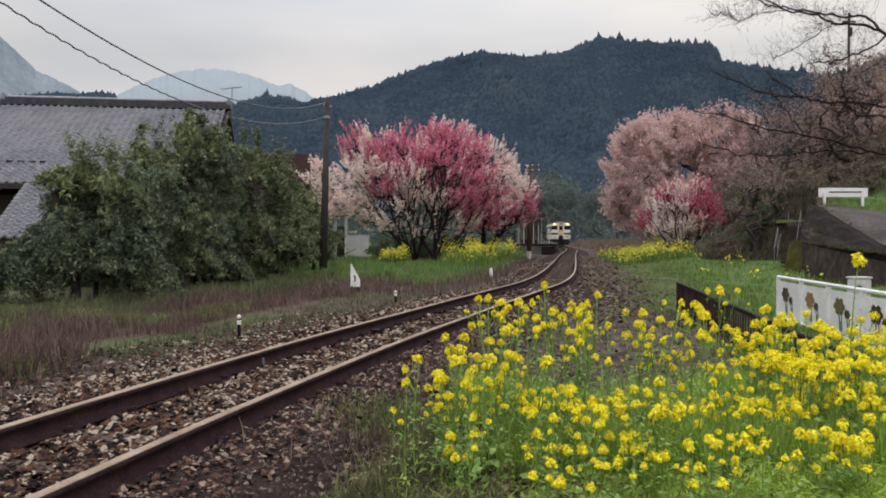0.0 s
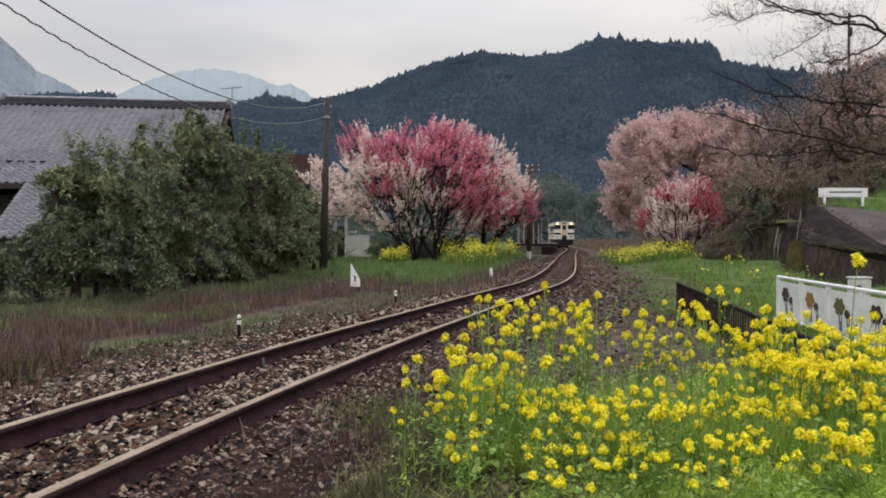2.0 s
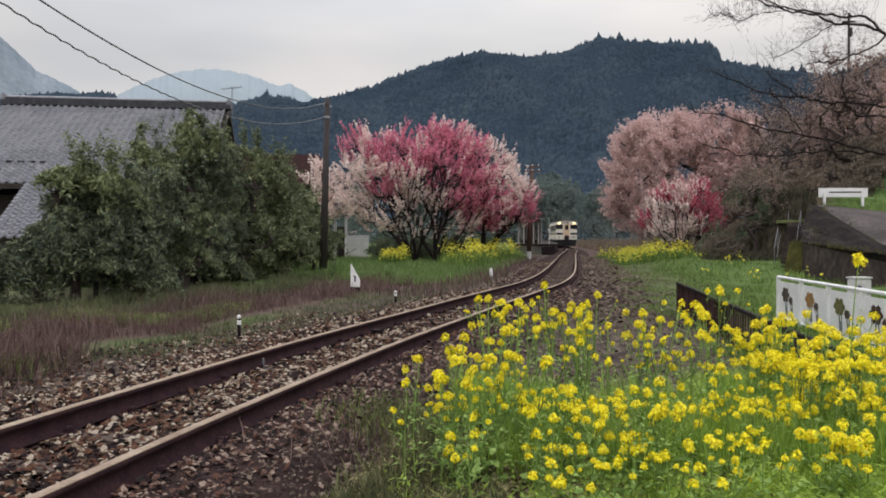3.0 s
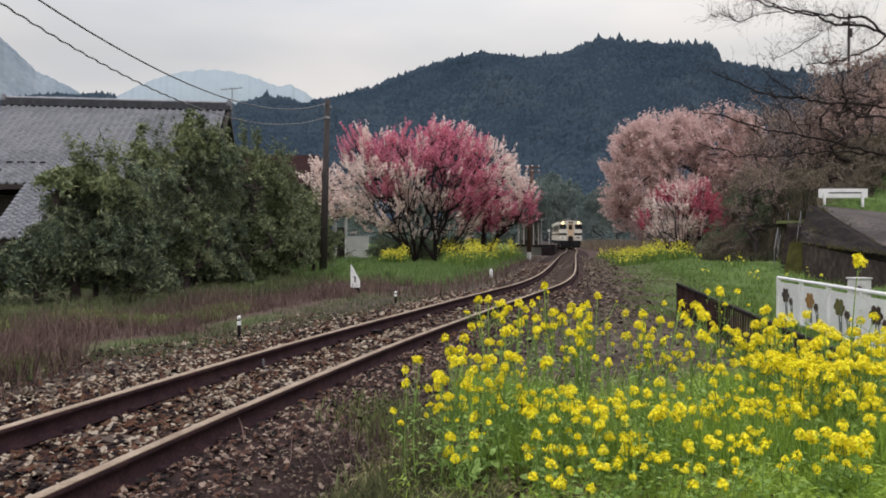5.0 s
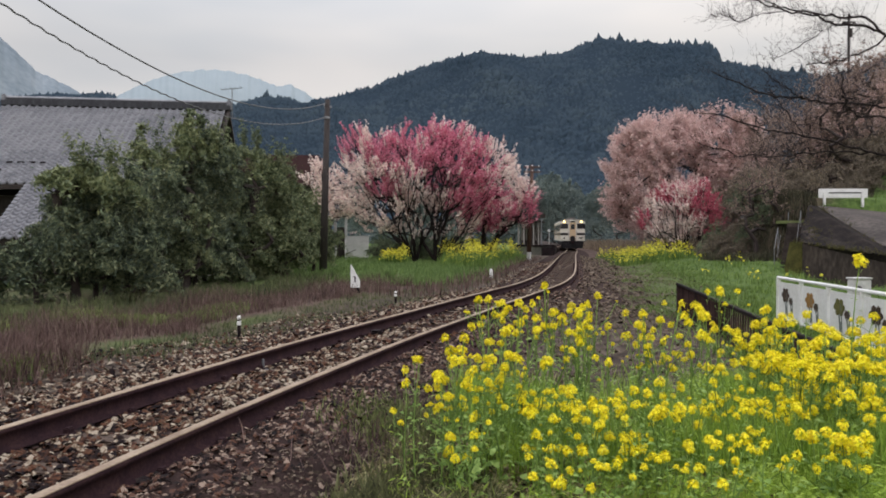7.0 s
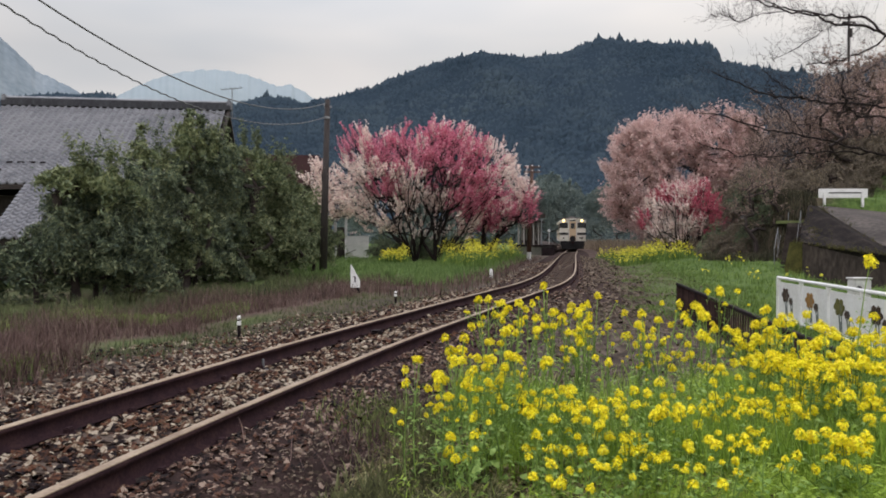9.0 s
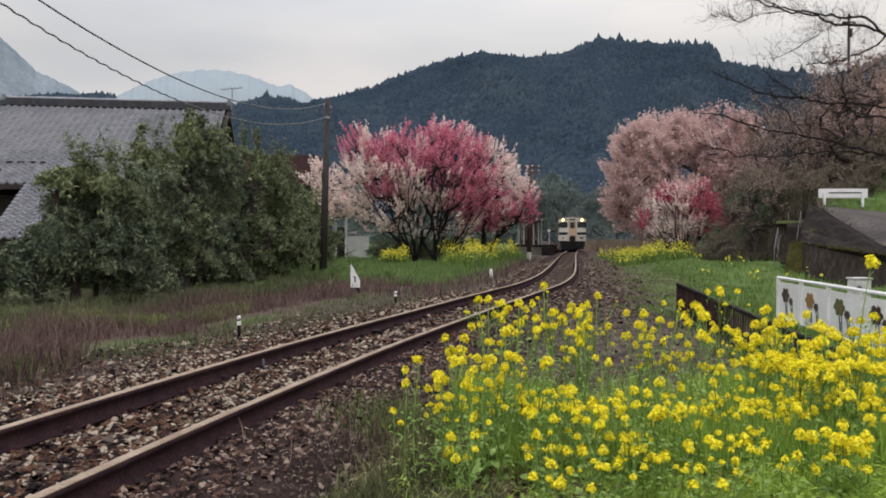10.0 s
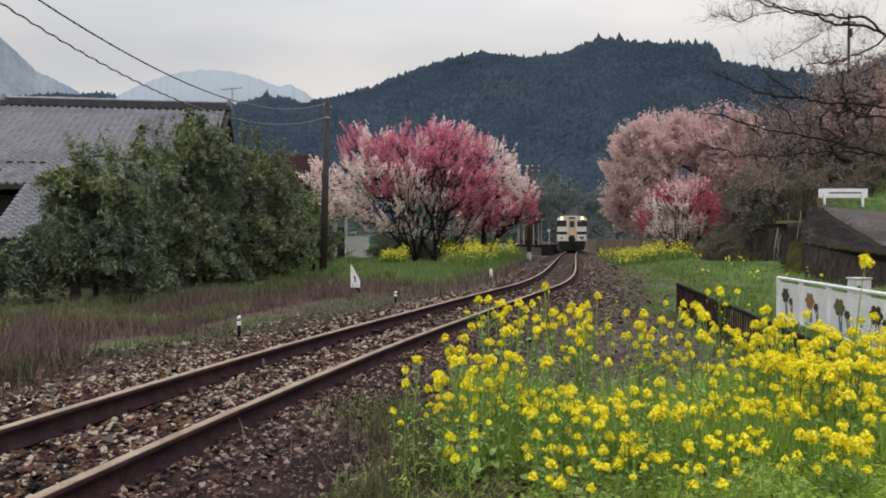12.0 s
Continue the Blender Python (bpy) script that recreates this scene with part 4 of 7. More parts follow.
def tile_mesh():
    """One pantile: a shallow wave across, a lip at the foot."""
    prof = [(-0.145, 0.0), (-0.10, -0.026), (-0.03, -0.030), (0.03, 0.0), (0.075, 0.042), (0.115, 0.044), (0.14, 0.008)]
    v = []
    for y, z in ((0.0, -0.012), (-0.26, 0.046), (-0.264, -0.02)):
        v += [(px, y, pz + z) for px, pz in prof]
    f = []
    for r in range(2):
        for i in range(6):
            f.append((r * 7 + i, r * 7 + i + 1, r * 7 + 7 + i + 1, r * 7 + 7 + i))
    return np.array(v), np.array(f)


def build_house():
    h = thing("house", pose(-17.55, 30.75, 0, 0, 0, 8.6), "old house with a large grey pantile roof", "house")
    length, run, slope, ridge = 8.75, 6.0, 0.60, 6.95
    low = 8.9
    x_low = 2.95
    # walls
    part("wall", box(length - 1.2, 0.16, 2.9, (length / 2, -5.1, 1.5), 0), "dark_wood", h, "dark boarded front wall")
    part("wall", box(length - 1.2, 0.16, 2.9, (length / 2, 5.1, 1.5), 0), "plaster", h)
    for x in (0.6, length - 0.6):
        part("gable_wall", prism([(-5.18, 0.05), (5.18, 0.05), (5.18, 3.3), (0, 6.35), (-5.18, 3.3)], 0.16), "plaster", h, "", Matrix.Translation((x + 0.08, 0, 0)) @ Matrix.Rotation(radians(90), 4, "Z"))
    part("side_wall", box(length - x_low - 0.6, 0.14, 1.35, ((length + x_low) / 2, -8.0, 0.75), 0), "dark_wood", h, "dark boarded lower wall")
    for i in range(4):
        win = part("window", box(0.9, 0.05, 1.2, (1.3 + i * 1.5, -5.2, 1.65), 0.01), "dark_wood", h, "dark framed window")
        part("pane", box(0.74, 0.02, 1.04, (1.3 + i * 1.5, -5.235, 1.65)), "glass", win)
    # roof deck, gable boards, ridge
    t = math.atan(slope)

    def deck(x0, x1, s1, side, name):
        bm = bmesh.new()
        y1 = side * s1
        lo = [(x0, 0, ridge - 0.10), (x1, 0, ridge - 0.10), (x1, y1, ridge - 0.10 - slope * s1), (x0, y1, ridge - 0.10 - slope * s1)]
        a = [bm.verts.new(v) for v in lo]
        b = [bm.verts.new((v[0], v[1], v[2] - 0.14)) for v in lo]
        bm.faces.new(a), bm.faces.new(b[::-1])
        for i in range(4):
            bm.faces.new((a[i], a[(i + 1) % 4], b[(i + 1) % 4], b[i]))
        return part(name, bm, "dark_wood", h, "dark timber roof deck")

    front = deck(0, length, run, -1, "roof")
    deck(0, length, run, 1, "roof")
    deck(x_low, length, low, -1, "lower_roof")
    rid = part("ridge", box(length + 0.1, 0.46, 0.20, (length / 2, 0, ridge - 0.03), 0.02), "ridge_tile", h, "layered grey ridge")
    part("ridge_course", box(length + 0.02, 0.26, 0.12, (length / 2, 0, ridge + 0.12), 0.02), "ridge_tile", rid, "dark ridge course")
    part("ridge_cap", tube((-0.05, 0, ridge + 0.2), (length + 0.05, 0, ridge + 0.2), 0.075, sides=10), "roof_tile", rid)
    for x in (0.02, length - 0.02):
        part("ridge_end", box(0.16, 0.4, 0.42, (x, 0, ridge + 0.1), 0.04), "roof_tile", rid)
        part("gable_board", prism([(-run, ridge - slope * run - 0.28), (0, ridge - 0.28), (run, ridge - slope * run - 0.28), (run, ridge - slope * run - 0.08), (0, ridge - 0.06), (-run, ridge - slope * run - 0.08)], 0.06), "dark_wood", h, "", Matrix.Translation((x + 0.03, 0, 0)) @ Matrix.Rotation(radians(90), 4, "Z"))
    # tiles
    v, f = tile_mesh()
    one = mesh_np("tile", v, f, "roof_tile", flat=False)
    turn = pose(0, 0, 0, math.degrees(t))
    cols, step = int(length / 0.268), 0.235
    rng = np.random.default_rng(2)
    rest_v, rest_f, made = [], [], 0
    for c in range(cols):
        x = 0.15 + c * 0.268
        s_end = low if x > x_low else run
        for r in range(int((s_end * math.sqrt(1 + slope ** 2)) / step)):
            s = (r * step + 0.12) / math.sqrt(1 + slope ** 2)
            m = Matrix.Translation((x, -s, ridge - 0.055 - slope * s)) @ turn @ pose(0, 0, 0, rng.normal() * 0.5, rng.normal() * 0.6, rng.normal() * 0.5)
            if c < 20 and 2 < r < 18 and made < 300:
                link("tile", one, front, m=m)
                made += 1
            else:
                a = np.array(m)
                rest_f.append(f + len(rest_v) * len(v))
                rest_v.append(v @ a[:3, :3].T + a[:3, 3])
    tiles = link("joined_tiles", mesh_np("joined_tiles", np.concatenate(rest_v), np.concatenate(rest_f), "roof_tile_joined", flat=False), front)
    tiles["kind"] = "stuff"
    # snow guards, two broken rows
    for s, n, x0 in ((5.25, 5, 0.35), (4.75, 4, 2.0)):
        for i in range(n):
            part("snow_guard", box(0.22, 0.05, 0.06, (x0 + i * 0.36, -s, ridge + 0.02 - slope * s), 0.01), "black_paint", front, "dark snow guard")
    # aerial
    an = thing("roof_aerial", pose(-8.75, 31.9, 6.9), "thin television aerial on a mast above the roof", "aerial")
    part("mast", tube((0, 0, -0.35), (0, 0, 0.85), 0.018), "wire", an)
    part("boom", tube((-0.45, 0, 0.78), (0.42, 0, 0.86), 0.014), "wire", an)
    for k in range(5):
        part("rod", tube((-0.4 + k * 0.2, -0.25, 0.79 + k * 0.018), (-0.4 + k * 0.2, 0.25, 0.79 + k * 0.018), 0.006, sides=6), "wire", an)


build_house()


def build_red_house():
    h = thing("red_roofed_house", pose(-12.9, 56.0, 0, 0, 0, 4), "house with a dull red metal roof behind the trees", "house")
    part("wall", box(8.0, 5.0, 5.5, (0, 2.5, 2.75), 0), "dark_wood", h)
    part("roof", prism([(-4.5, 5.4), (-3.8, 7.5), (3.8, 7.5), (4.5, 5.4)], 6.0), "rust_roof", h, "dull red metal roof", pose(0, -0.5, 0))
    part("ridge", box(7.7, 6.0, 0.12, (0, 2.5, 7.55), 0.03), "rust_roof", h)
    for i in range(3):
        w = part("window", box(1.2, 0.06, 1.1, (-2.4 + 2.4 * i, -0.03, 3.2), 0.02), "white_paint", h)
        part("pane", box(1.04, 0.03, 0.94, (-2.4 + 2.4 * i, -0.06, 3.2)), "glass", w)


build_red_house()


def build_garden_yard():
    # white sheet fence and a pale gate frame near the blossom trees
    f = thing("sheet_fence", pose(-7.85, 59, 0, 0, 0, 6), "greyish white corrugated sheet fence panels", "fence")
    for i in range(15):
        x = 0.45 + i * 0.115
        part("sheet", box(0.108, 0.05, 1.72 - 0.02 * (i % 3), (x, 0.02 * (i % 2), 0.86), 0.02), "grey_white_paint", f)
    part("end_sheet", box(0.05, 0.9, 1.4, (0.36, -0.45, 0.72), 0.01), "white_paint", f, "bright white end sheet")
    part("cap_rail", box(1.85, 0.08, 0.06, (1.27, 0.0, 1.74), 0.015), "grey_white_paint", f)
    g = thing("gate_frame", pose(-8.0, 60, 0), "weathered pale gate frame with a tiled top", "gate")
    for x in (-0.42, 0.42):
        part("post", box(0.2, 0.2, 3.2, (x, 0, 1.6), 0.02), "grey_white_paint", g)
    part("lintel", box(1.3, 0.3, 0.28, (0, 0, 3.3), 0.03), "grey_white_paint", g)
    part("top", prism([(-0.85, 3.44), (0, 3.75), (0.85, 3.44)], 0.7), "roof_tile", g, "small grey tiled top", pose(0, -0.35, 0))
    part("door", box(0.6, 0.05, 2.4, (0.0, 0.05, 1.25), 0.01), "dark_wood", g, "dark boarded door")


build_garden_yard()

# ---- poles and wires ----


def sagging(a, b, sag, n=40, twist=0.0):
    a, b = Vector(a), Vector(b)
    out = []
    for i in range(n + 1):
        t = i / n
        p = a.lerp(b, t)
        p.z -= sag * 4 * t * (1 - t)
        if twist:
            p += Vector((math.cos(i * 1.1), 0, math.sin(i * 1.1))) * twist
        out.append(p)
    return out


def build_poles():
    p = thing("utility_pole", pose(-5.28, 33.7, 0), "dark weathered wooden utility pole with two cables", "utility pole")
    part("pole", tube((0, 0, -0.3), (0.22, 0, 7.55), 0.185, 0.115, 14), "pole_wood", p, smooth_it=True)
    part("cap", tube((0.22, 0, 7.55), (0.222, 0, 7.62), 0.12, 0.06, 14), "pole_wood", p)
    part("bracket", box(0.34, 0.08, 0.08, (0.24, 0, 7.28), 0.01), "galvanised", p)
    part("insulator", tube((0.08, -0.05, 7.3), (0.08, -0.05, 7.42), 0.035, 0.02), "galvanised", p)
    part("band", tube((0.195, 0, 6.75), (0.197, 0, 6.85), 0.14, sides=14), "galvanised", p)
    wirepath(sagging(WIRE_1[0], WIRE_1[1], WIRE_1[2]), 0.018, "upper_cable", "wire", p, "grey overhead cable").matrix_parent_inverse = p.matrix_basis.inverted()
    wirepath(sagging(WIRE_2[0], WIRE_2[1], WIRE_2[2], 420, 0.012), 0.017, "twisted_cable", "wire", p, "twisted dark overhead cable").matrix_parent_inverse = p.matrix_basis.inverted()
    q = thing("station_pole", pose(6.05, 54, 0.02), "brown wooden pole with a white foot and a cross arm", "utility pole")
    part("pole", tube((0, 0, 0.55), (0.22, 0, 6.7), 0.16, 0.115, 12), "brown_pole", q, smooth_it=True)
    part("foot", tube((-0.01, 0, -0.2), (0, 0, 0.58), 0.165, 0.163, 12), "grey_white_paint", q, "white painted foot")
    for z in (6.2, 6.55):
        arm = part("cross_arm", box(1.2, 0.09, 0.09, (0.22, -0.1, z), 0.01), "brown_pole", q)
        for x in (-0.45, 0.0, 0.45):
            part("insulator", tube((0.22 + x, -0.1, z + 0.04), (0.22 + x, -0.1, z + 0.16), 0.035, 0.02, 8), "white_paint", arm)
    r = thing("slope_pole", pose(29.0, 55.0, 3.0), "thin dark pole with a short cross arm on the bank", "utility pole")
    part("pole", tube((0, 0, -0.5), (0, 0, 14.6), 0.12, 0.085, 10), "pole_wood", r, smooth_it=True)
    part("cross_arm", box(0.9, 0.1, 0.12, (0, 0, 14.0), 0.01), "pole_wood", r)
    part("transformer", tube((0, -0.2, 12.9), (0, -0.2, 13.5), 0.14, sides=10), "pole_wood", r)


WIRE_1 = ((-5.11, 33.7, 7.45), (-9.11, -0.94, 9.59), 2.89)
WIRE_2 = ((-5.11, 33.7, 6.85), (-9.58, 1.45, 9.12), 2.75)
build_poles()

# ---- markers beside the line ----


def build_markers():
    for x, y, hgt in ((-2.98, 11.2, 0.36), (-1.07, 17.3, 0.31)):
        p = thing("marker_post", pose(x, y, 0), "small black lineside post with a white top", "marker post", "lineside posts")
        part("post", tube((0, 0, -0.1), (0, 0, hgt * 0.55), 0.024, sides=10), "black_paint", p)
        part("collar", tube((0, 0, hgt * 0.55), (0, 0, hgt * 0.72), 0.032, sides=10), "white_paint", p, "white collar")
        part("neck", tube((0, 0, hgt * 0.72), (0, 0, hgt * 0.78), 0.02, sides=10), "black_paint", p)
        part("knob", ball(0.029, (0, 0, hgt * 0.86), (1, 1, 1.1)), "white_paint", p, "white knob")
    p = thing("white_post", pose(1.75, 27.9, 0), "short white concrete lineside post", "marker post", "lineside posts")
    part("post", box(0.11, 0.11, 0.46, (0, 0, 0.13), 0.02), "white_paint", p)
    part("top", tube((0, 0, 0.355), (0, 0, 0.40), 0.052, 0.025, 8), "white_paint", p)
    s = thing("gradient_sign", pose(-2.34, 20.4, 0), "white slant-topped gradient board with a dark figure", "railway sign")
    part("board", prism([(-0.12, 0.18), (0.13, 0.18), (0.13, 0.36), (0.10, 0.42), (-0.10, 0.78), (-0.12, 0.78)], 0.05), "white_paint", s)
    part("figure", box(0.035, 0.008, 0.16, (0.0, -0.004, 0.40), 0.002, bm=box(0.05, 0.008, 0.03, (-0.018, -0.004, 0.465), 0.002)), "black_paint", s, "dark painted figure")
    part("foot", box(0.25, 0.055, 0.34, (0.005, 0.026, 0.008), 0.008), "black_paint", s, "black lower part")
    # a sensor block between the rails and a bond wire on the web
    pt, d = on_track(np.interp(10.35, TRACK[:, 1], ARC))
    b = thing("track_sensor", pose(pt[0] - 0.36, pt[1] + 0.1, 0.11, 0, 0, -17), "small black box fixed beside the rail", "track sensor")
    part("case", box(0.11, 0.16, 0.08, (0, 0, 0.05), 0.012), "black_paint", b)
    part("lid", box(0.12, 0.17, 0.015, (0, 0, 0.097), 0.005), "black_paint", b)
    pt, d = on_track(np.interp(7.55, TRACK[:, 1], ARC))
    c = thing("rail_bond", pose(pt[0] - 0.44, pt[1] + 0.14, 0.13, 0, 0, -17), "pale bonding clip at the foot of the rail", "rail bond")
    part("clip", box(0.02, 0.02, 0.12, (0, 0, 0.06), 0.004, bm=box(0.07, 0.02, 0.02, (0.03, 0, 0.01), 0.004)), "galvanised", c)


build_markers()

# ---- station platform ----


mat("end_concrete", [(0.06, 0.06, 0.05), (0.09, 0.088, 0.072), (0.12, 0.115, 0.095)], 1.4, 0.9, 0.3)


def build_platform():
    # beside the track, with its end towards the road
    s0 = float(np.interp(72.5, TRACK[:, 1], ARC))
    p = thing("platform", pose(0, 0, 0), "low concrete station platform with a dark edge", "platform", kind="structure")
    L = float(np.interp(150, TRACK[:, 1], ARC))
    link("body", sweep("body", [(-5.6, 0.0), (-1.75, 0.0), (-1.75, 0.85), (-5.6, 0.85)], s0, L, 0, "old_concrete", 1.0, True), p)
    link("edge", sweep("edge", [(-5.6, 0.852), (-1.62, 0.852), (-1.62, 0.98), (-5.6, 0.98)], s0, L, 0, "old_concrete", 1.0, True), p, "dark edge slabs")
    c, d = on_track(s0)
    rz = math.degrees(math.atan2(-d[0], d[1]))
    part("end_wall", box(3.85, 0.16, 0.86, (-3.67, -0.08, 0.43), 0.01), "end_concrete", p, "grey concrete end wall", pose(c[0], c[1], 0, 0, 0, rz))
    part("end_beam", box(4.1, 0.24, 0.16, (-3.6, -0.12, 0.92), 0.02), "black_paint", p, "dark beam along the end", pose(c[0], c[1], 0, 0, 0, rz))
    # this black box also takes in the shadow on the ballast beside the rail
    part("dark_steps", box(1.2, 1.7, 0.78, (-2.06, -0.95, 0.37), 0.03), "black_paint", p, "dark boarded crossing steps with the ballast shadow built in", pose(c[0], c[1], 0, 0, 0, rz))
    sh = thing("platform_shelter", pose(c[0], c[1] + 6, 0.98, 0, 0, rz), "small open platform shelter with pale grey posts", "shelter")
    for x in (-4.35, -3.8, -2.8, -2.3):
        part("post", box(0.16, 0.16, 2.3, (x, 0, 1.15), 0.01), "concrete", sh)
        part("post", box(0.16, 0.16, 2.3, (x, 4.0, 1.15), 0.01), "concrete", sh)
    part("roof", prism([(-4.8, 2.3), (-4.8, 2.42), (-3.3, 2.75), (-1.8, 2.42), (-1.8, 2.3)], 5.0), "dark_wood", sh, "dark roof", pose(0, -0.5, 0))
    part("bench", box(2.0, 0.45, 0.45, (-3.3, 3.2, 0.22), 0.02), "dark_wood", sh)
    part("back_wall", box(2.2, 0.1, 1.9, (-3.3, 4.2, 0.95), 0.0), "dark_wood", sh)
    sg = thing("name_board", pose(c[0] - 2.55 * d[1], c[1] + 2.0, 0.98, 0, 0, rz), "station sign on a post, dark and pale", "station sign")
    part("post", tube((0, 0, 0), (0, 0, 3.0), 0.05), "galvanised", sg)
    part("board", box(0.75, 0.06, 0.42, (0.0, -0.05, 2.8), 0.01), "dark_wood", sg)
    ps = thing("platform_lamp", pose(c[0] - 1.95 * d[1], c[1] + 1.0, 0.98), "slim pale post with a round head on the platform", "lamp post")
    part("post", tube((0, 0, 0), (0, 0, 1.25), 0.035), "grey_white_paint", ps)
    part("head", ball(0.14, (0, 0, 1.35), (1, 0.4, 1)), "grey_white_paint", ps)


build_platform()

# ---- evergreen shrubs in front of the house ----


def shrub(name, base, lobes, rng, leaves, size, label, category="shrub", material="evergreen", group="", count=150, sprays=60, reach=0.5):
    """Limbs inside, a shaded inner mass of leaves, and plumes of hanging leaf sprays that stand out from it with gaps between."""
    t = thing(name, pose(*base), label, category, group)
    nodes, parent, load = skeleton((0, 0, -0.1), lobes, count, rng, 0.5)
    link("trunk", limbs_mesh("trunk", nodes, parent, load, 0.010, 0.06 if name == "shrub" else 0.11, "bark", 4), t, "dark trunk and limbs")
    arr = np.array(lobes)
    w = arr[:, 3] * arr[:, 4] + arr[:, 4] * arr[:, 5] + arr[:, 3] * arr[:, 5]

    def shells(n, lo, hi):
        L = arr[rng.choice(len(arr), n, p=w / w.sum())]
        d = rng.normal(size=(n, 3))
        d /= np.linalg.norm(d, axis=1)[:, None]
        d[:, 2] = np.where(d[:, 2] < -0.5, -d[:, 2], d[:, 2])
        return L[:, :3] + d * L[:, 3:] * (lo + (hi - lo) * rng.random(n) ** 0.6)[:, None], d

    # inner mass
    inner, di = shells(int(leaves * 0.34), 0.35, 0.86)
    # plumes: points that keep their distance from one another and lie on the outside of the whole
    c, d = shells(sprays * len(lobes) // 2, 0.86, 1.02)
    buried = np.zeros(len(c), bool)
    for l in arr:
        buried |= (((c - l[:3]) / l[3:]) ** 2).sum(axis=1) < 0.66
    c, d = c[~buried], d[~buried]
    keep = []
    gap = reach * 0.8
    for i in range(len(c)):
        if not keep or np.min(np.linalg.norm(c[keep] - c[i], axis=1)) > gap * (0.7 + 0.6 * rng.random()):
            keep.append(i)
    c, d = c[keep], d[keep]
    m = 12
    per = max(2, int(leaves * 0.66) // (len(c) * m))
    axis = np.repeat(d, m, axis=0) * 0.75 + rng.normal(size=(len(c) * m, 3)) * 0.42
    axis[:, 2] += 0.55
    axis /= np.linalg.norm(axis, axis=1)[:, None]
    spire = np.repeat((rng.random(len(c)) < 0.16) & (d[:, 2] > 0.25), m)
    axis[spire] = np.array((0, 0, 1.0)) + rng.normal(size=(spire.sum(), 3)) * 0.2
    big = np.repeat(0.65 + 0.7 * rng.random(len(c)), m)[:, None, None]
    f = rng.random((len(axis), per, 1)) ** 0.8 * reach * big * np.where(spire, 1.6, 1.0)[:, None, None]
    start = np.repeat(c - d * 0.12, m, axis=0)
    droop = np.where(spire, 0.0, 0.85)[:, None, None] * f * f / reach
    p = start[:, None] + axis[:, None] * f - np.array((0, 0, 1.0)) * droop + rng.normal(size=(len(axis), per, 3)) * 0.045
    p = np.concatenate([p.reshape(-1, 3), inner])
    # leaves lie flat on the top of the plumes and hang on their sides
    n = np.concatenate([np.repeat(axis * (0.8, 0.8, 0.0) + np.array((0, 0, 1.0)) * np.repeat(np.clip(d[:, 2] * 1.1 - 0.1, -0.1, 0.9), m)[:, None], per, axis=0), di * (1, 1, 0.3)])
    ok = p[:, 2] > 0.02
    link("crown", leaf_mesh("crown", p[ok], size * 1.04, material, rng, 0.30, 0.0, 0.5, n[ok]), t, "")
    if name == "shrub":
        k = rng.random(len(axis)) < 0.10
        tagged(link("fine_growth", shoot_mesh("fine_growth", start[k], start[k] + axis[k] * rng.uniform(0.3, 0.75, (k.sum(), 1)), 0.007, "twig"), t), "thin brown twigs", kind="stuff")
    return t


def lumpy(rng, n, env, r0, r1):
    """n round lumps inside an upright envelope (cx, cy, cz, rx, ry, rz), for a billowing outline."""
    out = []
    for _ in range(n):
        d = rng.normal(size=3)
        d = d / np.linalg.norm(d) * rng.random() ** 0.33
        r = rng.uniform(r0, r1)
        out.append((env[0] + d[0] * env[3], env[1] + d[1] * env[4], max(env[2] + d[2] * env[5], r * 0.55), r, r, r * rng.uniform(0.7, 1.05)))
    return out


